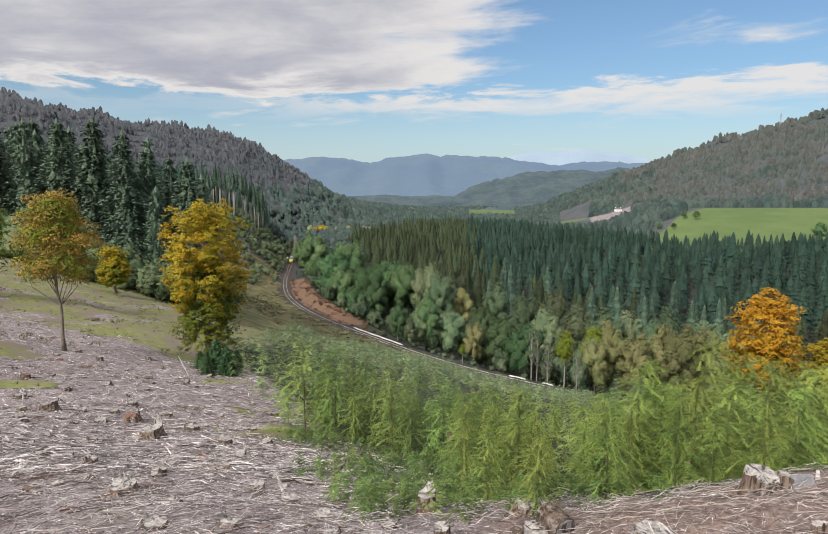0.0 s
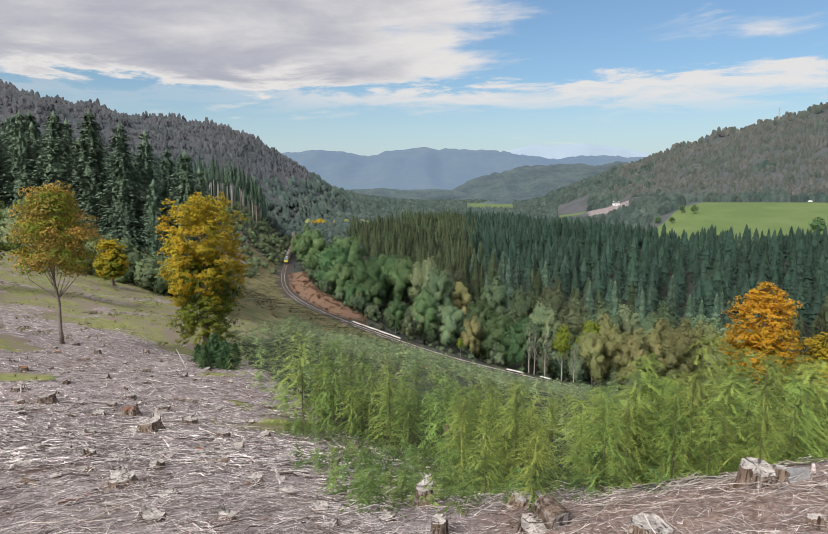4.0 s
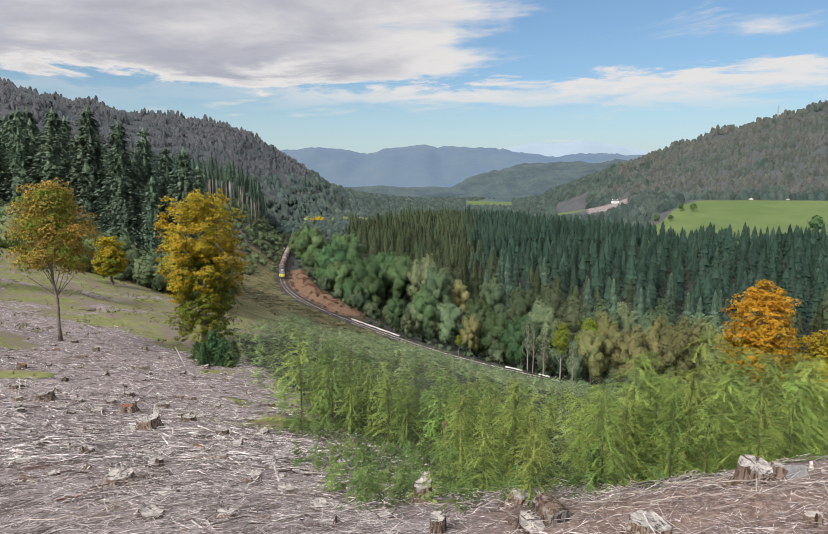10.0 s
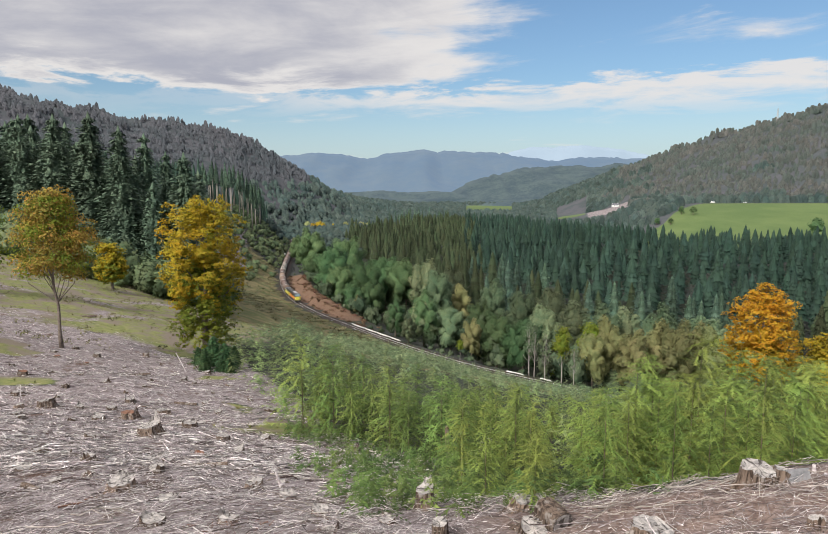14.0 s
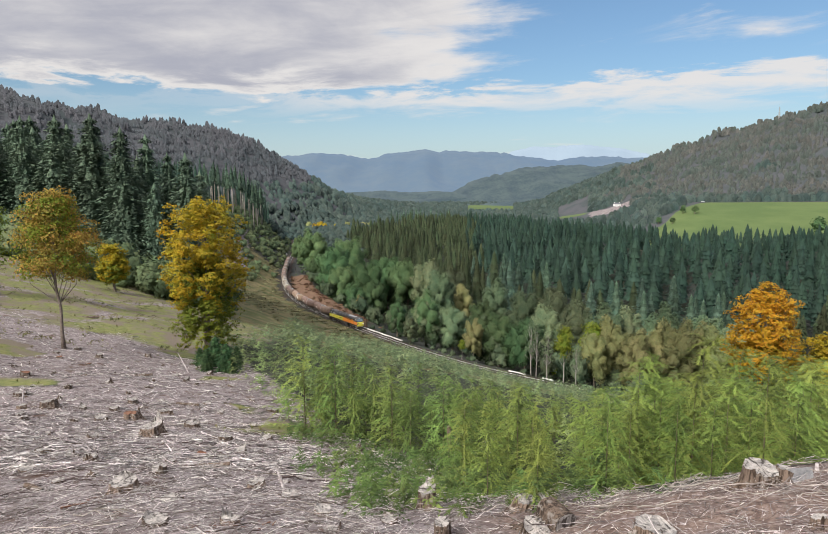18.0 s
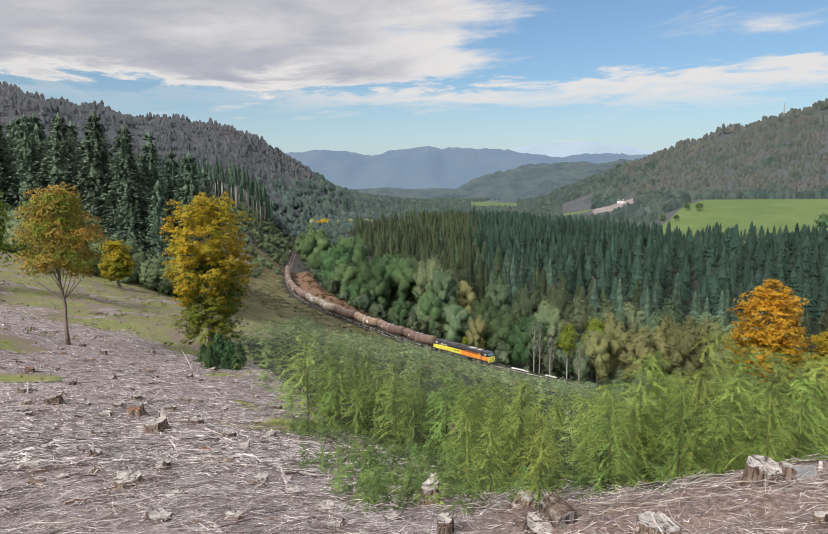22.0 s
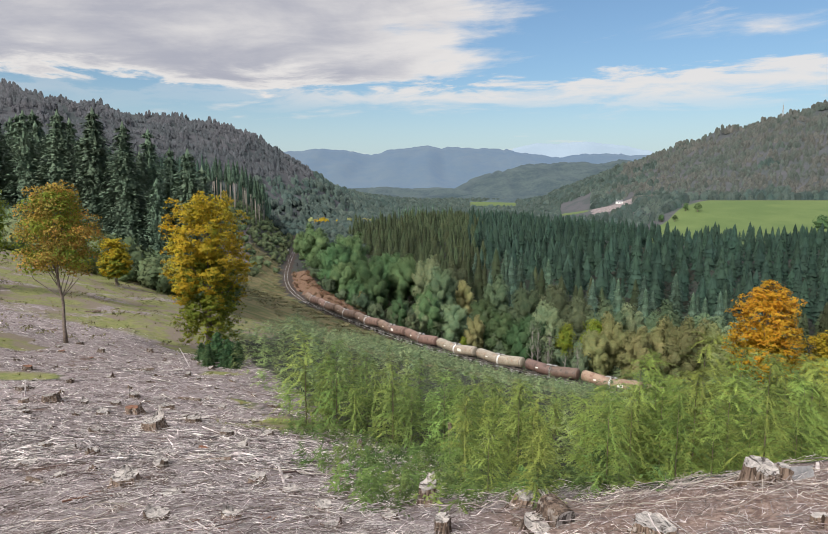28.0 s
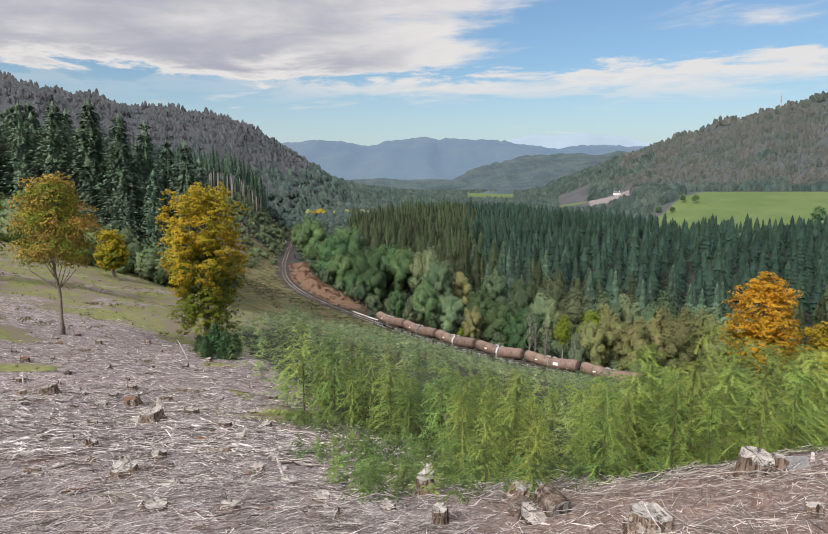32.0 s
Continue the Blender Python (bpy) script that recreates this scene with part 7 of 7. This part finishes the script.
def branch(x, y, turn, length, seed, thick=0.011):
    """A shed branch with a few side twigs, lying on the brash."""
    r = rngs(seed)
    t = thing("fallen_branch", pose(x, y, float(ground(x, y)) + 0.08, 0, 0, turn), "long pale dead branch on the brash", "branch", "fallen branches")
    q = np.linspace(-0.5, 0.5, 7)
    c, s = math.cos(radians(turn)), math.sin(radians(turn))
    bow = r.normal(0, 0.05) * length
    pts = []
    for k in q:
        lx, ly = k * length, bow * (1 - 4 * k * k) + r.normal(0, 0.012 * length)
        pts.append((lx, ly, float(ground(x + c * lx - s * ly, y + s * lx + c * ly) - ground(x, y)) + abs(r.normal(0, 0.04))))
    pts = np.array(pts)
    part("stem", Geo().tube(pts, np.linspace(thick, thick * 0.35, 7), 6), M["branch_wood"], t, smooth=True)
    for k in range(r.randint(2, 6)):
        i = r.randint(2, 6)
        e = pts[i] + np.array([0.2, r.choice([-1, 1]) * 0.25, r.uniform(0.0, 0.12)]) * length * r.uniform(0.3, 0.8)
        part("side_twig", Geo().tube([pts[i], (pts[i] + e) / 2 + r.normal(0, 0.015, 3), e], [thick * 0.5, thick * 0.35, thick * 0.12], 5), M["branch_wood"], t)
    return t


_r = rngs(77)
for k, (x0, y0, x1, y1) in enumerate([(0.2, 8.5, 1.2, 7.8), (1.8, 7.0, 2.7, 7.8), (2.9, 8.2, 3.7, 8.0), (3.4, 6.8, 4.9, 7.1), (2.0, 7.2, 2.6, 7.2), (3.4, 8.5, 3.5, 7.5), (4.2, 6.8, 4.6, 6.8), (4.8, 7.4, 5.4, 7.9), (2.7, 7.4, 3.5, 8.0), (3.6, 7.3, 4.2, 7.0)]):
    branch((x0 + x1) / 2, (y0 + y1) / 2, math.degrees(math.atan2(y1 - y0, x1 - x0)), math.hypot(x1 - x0, y1 - y0) * 1.1, 1100 + k, 0.0065)
for k in range(30):
    x = _r.uniform(1.4, 6.2)
    branch(x, _r.uniform(7.0, 8.3) - 0.05 * x, _r.uniform(-35, 50), _r.uniform(0.4, 1.3), 1190 + k, _r.uniform(0.005, 0.011))
for k in range(34):
    y = _r.uniform(8, 40)
    branch(_r.uniform(-0.62 * y, felled_edge(y) - 0.8), y, _r.uniform(-60, 60), _r.uniform(0.7, 2.2), 1140 + k, 0.010)
for k, (x, y, ln, turn, tip) in enumerate([(-14.9, 41.0, 1.5, 0, -25), (-14.9, 45.0, 1.1, 0, 4), (-17.6, 27.8, 0.9, 0, 8), (-2.6, 12.0, 0.5, 0, -14), (4.98, 7.8, 0.22, 0, 6), (5.05, 7.6, 0.14, 0, -10)]):
    s = thing("stake", pose(x, y, float(ground(x, y)) - 0.1, 0, tip, turn), "pale thin stake standing in felled ground", "stake", "stakes")
    part("stake_pole", Geo().tube([(0, 0, 0), (0.02, 0, ln * 0.5), (0, 0, ln)], [0.035, 0.03, 0.02], 7), M["stick"], s)

# old fence post with slack netting
post = thing("fence_post", pose(1.0, 19.0, float(ground(1.0, 19.0)) - 0.2, 2, -3, 10), "weathered wooden fence post among young hemlocks", "post")
part("post", Geo().box((0, 0, 0.75), (0.11, 0.11, 1.5), 0.015), M["stump_bark"], post)
net = thing("wire_netting", pose(1.1, 18.9, float(ground(1.1, 18.9)), 0, 0, -8), "slack grey wire netting hanging from a post", "netting")
g1, g2 = Geo(), Geo()
for k in range(9):
    zt = 0.95 - 0.11 * k
    g1.tube([(u * 0.12, 0.05 * math.sin(u), zt * (1 - 0.42 * math.sin(min(u / 8, 1) * 3.14) ** 0.8 * (0.5 + 0.5 * zt))) for u in range(11)], 0.0035, 4)
for u in range(11):
    g2.tube([(u * 0.12, 0.05 * math.sin(u), z * (1 - 0.42 * math.sin(min(u / 8, 1) * 3.14) ** 0.8 * (0.5 + 0.5 * z))) for z in (0.95, 0.6, 0.3, 0.05)], 0.0035, 4)
part("long_wires", g1, M["bright_steel"], net)
part("cross_wires", g2, M["bright_steel"], net)

# low growth at the edge of the felled ground
low = scatter(_r, 9000, -5, 9, 8, 26, lambda x, y: (x > felled_edge(y) - 1.1 + 0.5 * waves(x, y, 3, 5)) & (x < felled_edge(y) + 2.6) & (y > 8.2 + 0.03 * x))
woods("brambles", [sapling_geo(1200 + k, 0.62, 0.42, 20, 6) for k in range(5)], spaced(_r, low, 0.36), "bramble", "low brambles and seedlings at the felled edge", "brambles", 1210, 0.5, 1.3, 0.05)
tufts = scatter(_r, 16000, -60, 6, 9, 130, lambda x, y: (zones(x, y)[0][:, 1] > 0.35) & (np.abs(x) < 0.7 * y))


def tuft_geo(seed, h, n):
    r = rngs(seed)
    a, l = r.uniform(0, 6.283, n), r.uniform(0.5, 1.0, n) * h
    o = np.stack([np.cos(a), np.sin(a), 0 * a], 1)
    p = o * 0.12 * h
    e = o * (l * 0.55)[:, None] + np.array([0, 0, 1.0]) * (l * 0.8)[:, None]
    w = np.stack([-np.sin(a), np.cos(a), 0 * a], 1) * 0.035 * h
    return Geo().tris(p - w, p + w, e).soft((0, 0, -0.3), 0.8)


woods("grass_tufts", [tuft_geo(1220 + k, 0.22, 22) for k in range(4)], tufts[:1500], "grass", "tufts of olive and straw-coloured grass", "grass", 1221, 0.6, 1.5, 0.02)
heathy = scatter(_r, 6000, -75, -18, 40, 125, lambda x, y: (waves(x, y, 12, 88) > 0.3) & (np.abs(x) < 0.68 * y) & (x < -0.36 * y))
woods("heather", [bush_geo(rngs(1230 + k), 0.45, 0.6, 30, 0.16, 0) for k in range(4)], spaced(_r, heathy, 1.1)[:420], "heath_bush", "low brown heather on the grassy shelf", "heather", 1231, 0.5, 1.0, 0.05)
under = spaced(_r, scatter(_r, 4000, -80, -20, 84, 140, lambda x, y: (x > -0.66 * y) & (x < -0.30 * y) & (y > 100 + 0.0 * x)), 2.4)
woods("shrubs", [full_crown_geo(rngs(1240 + k), -0.3, 3.8, 1.9, 420, 0.40, 9, 1)[0] for k in range(5)], under[:150], "bankgreen", "grey-green shrubs below the dark spruces", "shrubs", 1241, 0.8, 1.9)
dark = spaced(_r, scatter(_r, 900, -17.5, -12.5, 42, 48, lambda x, y: x > felled_edge(y) - 1.5), 1.1)
plant([conifer("young_spruce", 1250 + k, 2.2, 1.7, "sapling_dark", 900, 0.26, bare=0.03, girth=0.05, ragged=0.3) for k in range(2)], [tuple(p) for p in dark[:9]],
      "dark green young spruce under the golden beech", "sapling", "young spruces", (0.6, 1.1), 1251)
lone(full_tree("oak_tree", 1260, 13.5, 3.0, ("oak",), 2500, 0.4, base=0.2, girth=0.25), -64.0, 114.0, 0, "round green tree before the dark spruces", "tree")
lone(conifer("larch_tree", 1261, 17.5, 2.2, "lime", 420, 0.8, bare=0.1, girth=0.14, ragged=0.5), -30.0, 95.0, 0, "slender pale larch behind the golden beech", "tree")


# ---- far things ----
stand([full_tree("birch_tree", 1280 + k, 14, 4.6, ("yellow",), 500, 1.0, base=0.05, girth=0.25, lumps=12) for k in range(2)], [14] * 2, [(-118, 830, 15), (-127, 850, 17), (-133, 845, 13), (-108, 860, 12)], "bright yellow birch in the valley wood", "valley birches", 1281)
stand([full_tree("birch_tree", 1284 + k, 12, 4.6, ("rusty",), 500, 1.0, base=0.05, girth=0.25, lumps=12) for k in range(2)], [12] * 2, [(-150, 900, 13), (-141, 915, 12), (-128, 905, 12), (-84, 880, 12), (-74, 890, 13), (-65, 885, 12), (-56, 900, 11), (-96, 895, 12)], "rust-brown birch in the valley wood", "valley birches", 1285)
_r = rngs(1290)
clump_at = [(x, y, _r.uniform(0.8, 1.25)) for x, y in spaced(_r, scatter(_r, 300, -40, 50, 900, 1010, lambda x, y: y > 920), 11)]
plant([conifer("spruce_tree", 1291 + k, 24, 5.0, "spruce", 300, 2.6, bare=0.1, girth=0.3, ragged=0.35) for k in range(2)], clump_at[:30], "dark spruce in a clump on the valley floor", "tree", "valley spruces", seed=1292, sink=0.3)
field_trees = [full_tree("field_tree", 1270 + k, 14, 6.0, ("oak",), 900, 1.2, base=0.08, girth=0.4) for k in range(2)]
plant(field_trees, [(330, 775, 0.8, 0), (322, 790, 0.75, 1), (292, 745, 0.6, 0), (560, 880, 1.2, 1), (282, 760, 0.7, 1), (395, 640, 1.5, 0)], "round tree standing alone in the green field", "tree", "field trees", seed=1271)


def mast(x, y):
    t = thing("radio_mast", pose(x, y, float(ground(x, y)) - 0.5), "tall grey lattice radio mast on the hilltop", "mast")
    H = 38.0
    for sx in (-1, 1):
        for sy in (-1, 1):
            part("leg", Geo().tube([(sx * 2.2, sy * 2.2, 0), (sx * 0.4, sy * 0.4, H)], 0.22, 5), M["bright_steel"], t)
    for k in range(7):
        w0, w1, z0, z1 = 2.2 - 1.8 * k / 7, 2.2 - 1.8 * (k + 1) / 7, H * k / 7, H * (k + 1) / 7
        g = Geo()
        for a in range(4):
            c, s = ((1, 1), (1, -1), (-1, -1), (-1, 1))[a], ((1, -1), (-1, -1), (-1, 1), (1, 1))[a]
            g.tube([(c[0] * w0, c[1] * w0, z0), (s[0] * w1, s[1] * w1, z1)], 0.1, 4).tube([(s[0] * w0, s[1] * w0, z0), (c[0] * w1, c[1] * w1, z1)], 0.1, 4)
        part("brace", g, M["bright_steel"], t)
    part("aerial", Geo().tube([(0, 0, H - 1), (0, 0, H + 5)], 0.12, 6), M["bright_steel"], t)


mast(816, 1496)
M["slate"] = surface("slate_roof", (0.10, 0.10, 0.115), (0.17, 0.17, 0.18), size=1.5, rough=0.7, bump=0.2)
M["render_white"] = surface("white_render", (0.70, 0.69, 0.66), (0.80, 0.79, 0.77), size=3.0, rough=0.8, bump=0.1)


def cottage(x, y, turn, size, label):
    L, W, H = size
    t = thing("cottage", pose(x, y, float(ground(x, y)) + 0.2, 0, 0, turn), label, "house", "cottages")
    part("wall", Geo().box((0, 0, H / 2), (L, W, H), 0.05), M["render_white"], t, "white rendered walls")
    v = [(-L / 2 - 0.3, -W / 2 - 0.4, H - 0.1), (L / 2 + 0.3, -W / 2 - 0.4, H - 0.1), (L / 2 + 0.3, W / 2 + 0.4, H - 0.1), (-L / 2 - 0.3, W / 2 + 0.4, H - 0.1), (-L / 2 - 0.3, 0, H + W * 0.45), (L / 2 + 0.3, 0, H + W * 0.45)]
    roof = part("roof", Geo().add(v, [(0, 1, 5, 4), (2, 3, 4, 5), (3, 2, 1, 0)]).add([v[0], v[4], v[3], v[1], v[2], v[5]], [(0, 1, 2), (3, 4, 5)]), M["slate"], t, "grey slate roof")
    for sx in (-1, 1):
        part("chimney", Geo().box((sx * (L / 2 - 0.6), 0, H + W * 0.5), (0.8, 0.8, 1.4), 0.05), M["render_white"], roof)
    for k in range(3):
        win = part("window", Geo().box(((k - 1) * L * 0.3, -W / 2 - 0.02, H * 0.55), (1.2, 0.1, 1.3), 0.02), M["panel_white"], t)
        part("pane", Geo().box(((k - 1) * L * 0.3, -W / 2 - 0.08, H * 0.55), (1.0, 0.04, 1.1), 0.01), M["glass"], win)


cottage(352, 1150, 12, (11, 6, 4), "white cottage with slate roof among far trees")
cottage(-18.8 , 1158.0, -20, (14, 7, 4), "pale farmhouse with slate roof far down the valley")
cottage(215, 905, 30, (12, 6, 3.5), "low white farm building by a far field")


# ---- everything that moves: the train on its curve and two vehicles on the far road ----
def front_at(t):
    """Station of the locomotive's front."""
    return 386.2 + 8.9416 * t + 0.22492 * t ** 2 - 0.0025714 * t ** 3 + 3.0 * float(step(13, 24, t)) - 1.3 * float(step(28, 34, t))


def motions():
    times = [0.5 * k for k in range(65)]
    at = 0.0
    for k, car in enumerate(TRAIN):
        length = PITCH if k else LOCO
        mid, reach = at + length / 2, length / 2 - 2.6
        at += length
        rows = []
        for t in times:
            s = front_at(t) - mid
            ax, ay, _ = on_track(s + reach)
            bx, by, _ = on_track(s - reach)
            rows.append((t, pose((ax + bx) / 2, (ay + by) / 2, RAIL_Z, 0, 0, math.degrees(math.atan2(ay - by, ax - bx)))))
        walk(car, rows)
    for car, x0, speed in ((VAN, 592.0, -13.3), (CAR, 660.0, -15.0)):
        rows = []
        for t in times[::2]:
            x = x0 + speed * t
            rows.append((t, pose(x, road_y(x), float(ground(x, road_y(x))) + 0.36, 0, 0, 181.1)))
        walk(car, rows)


motions()
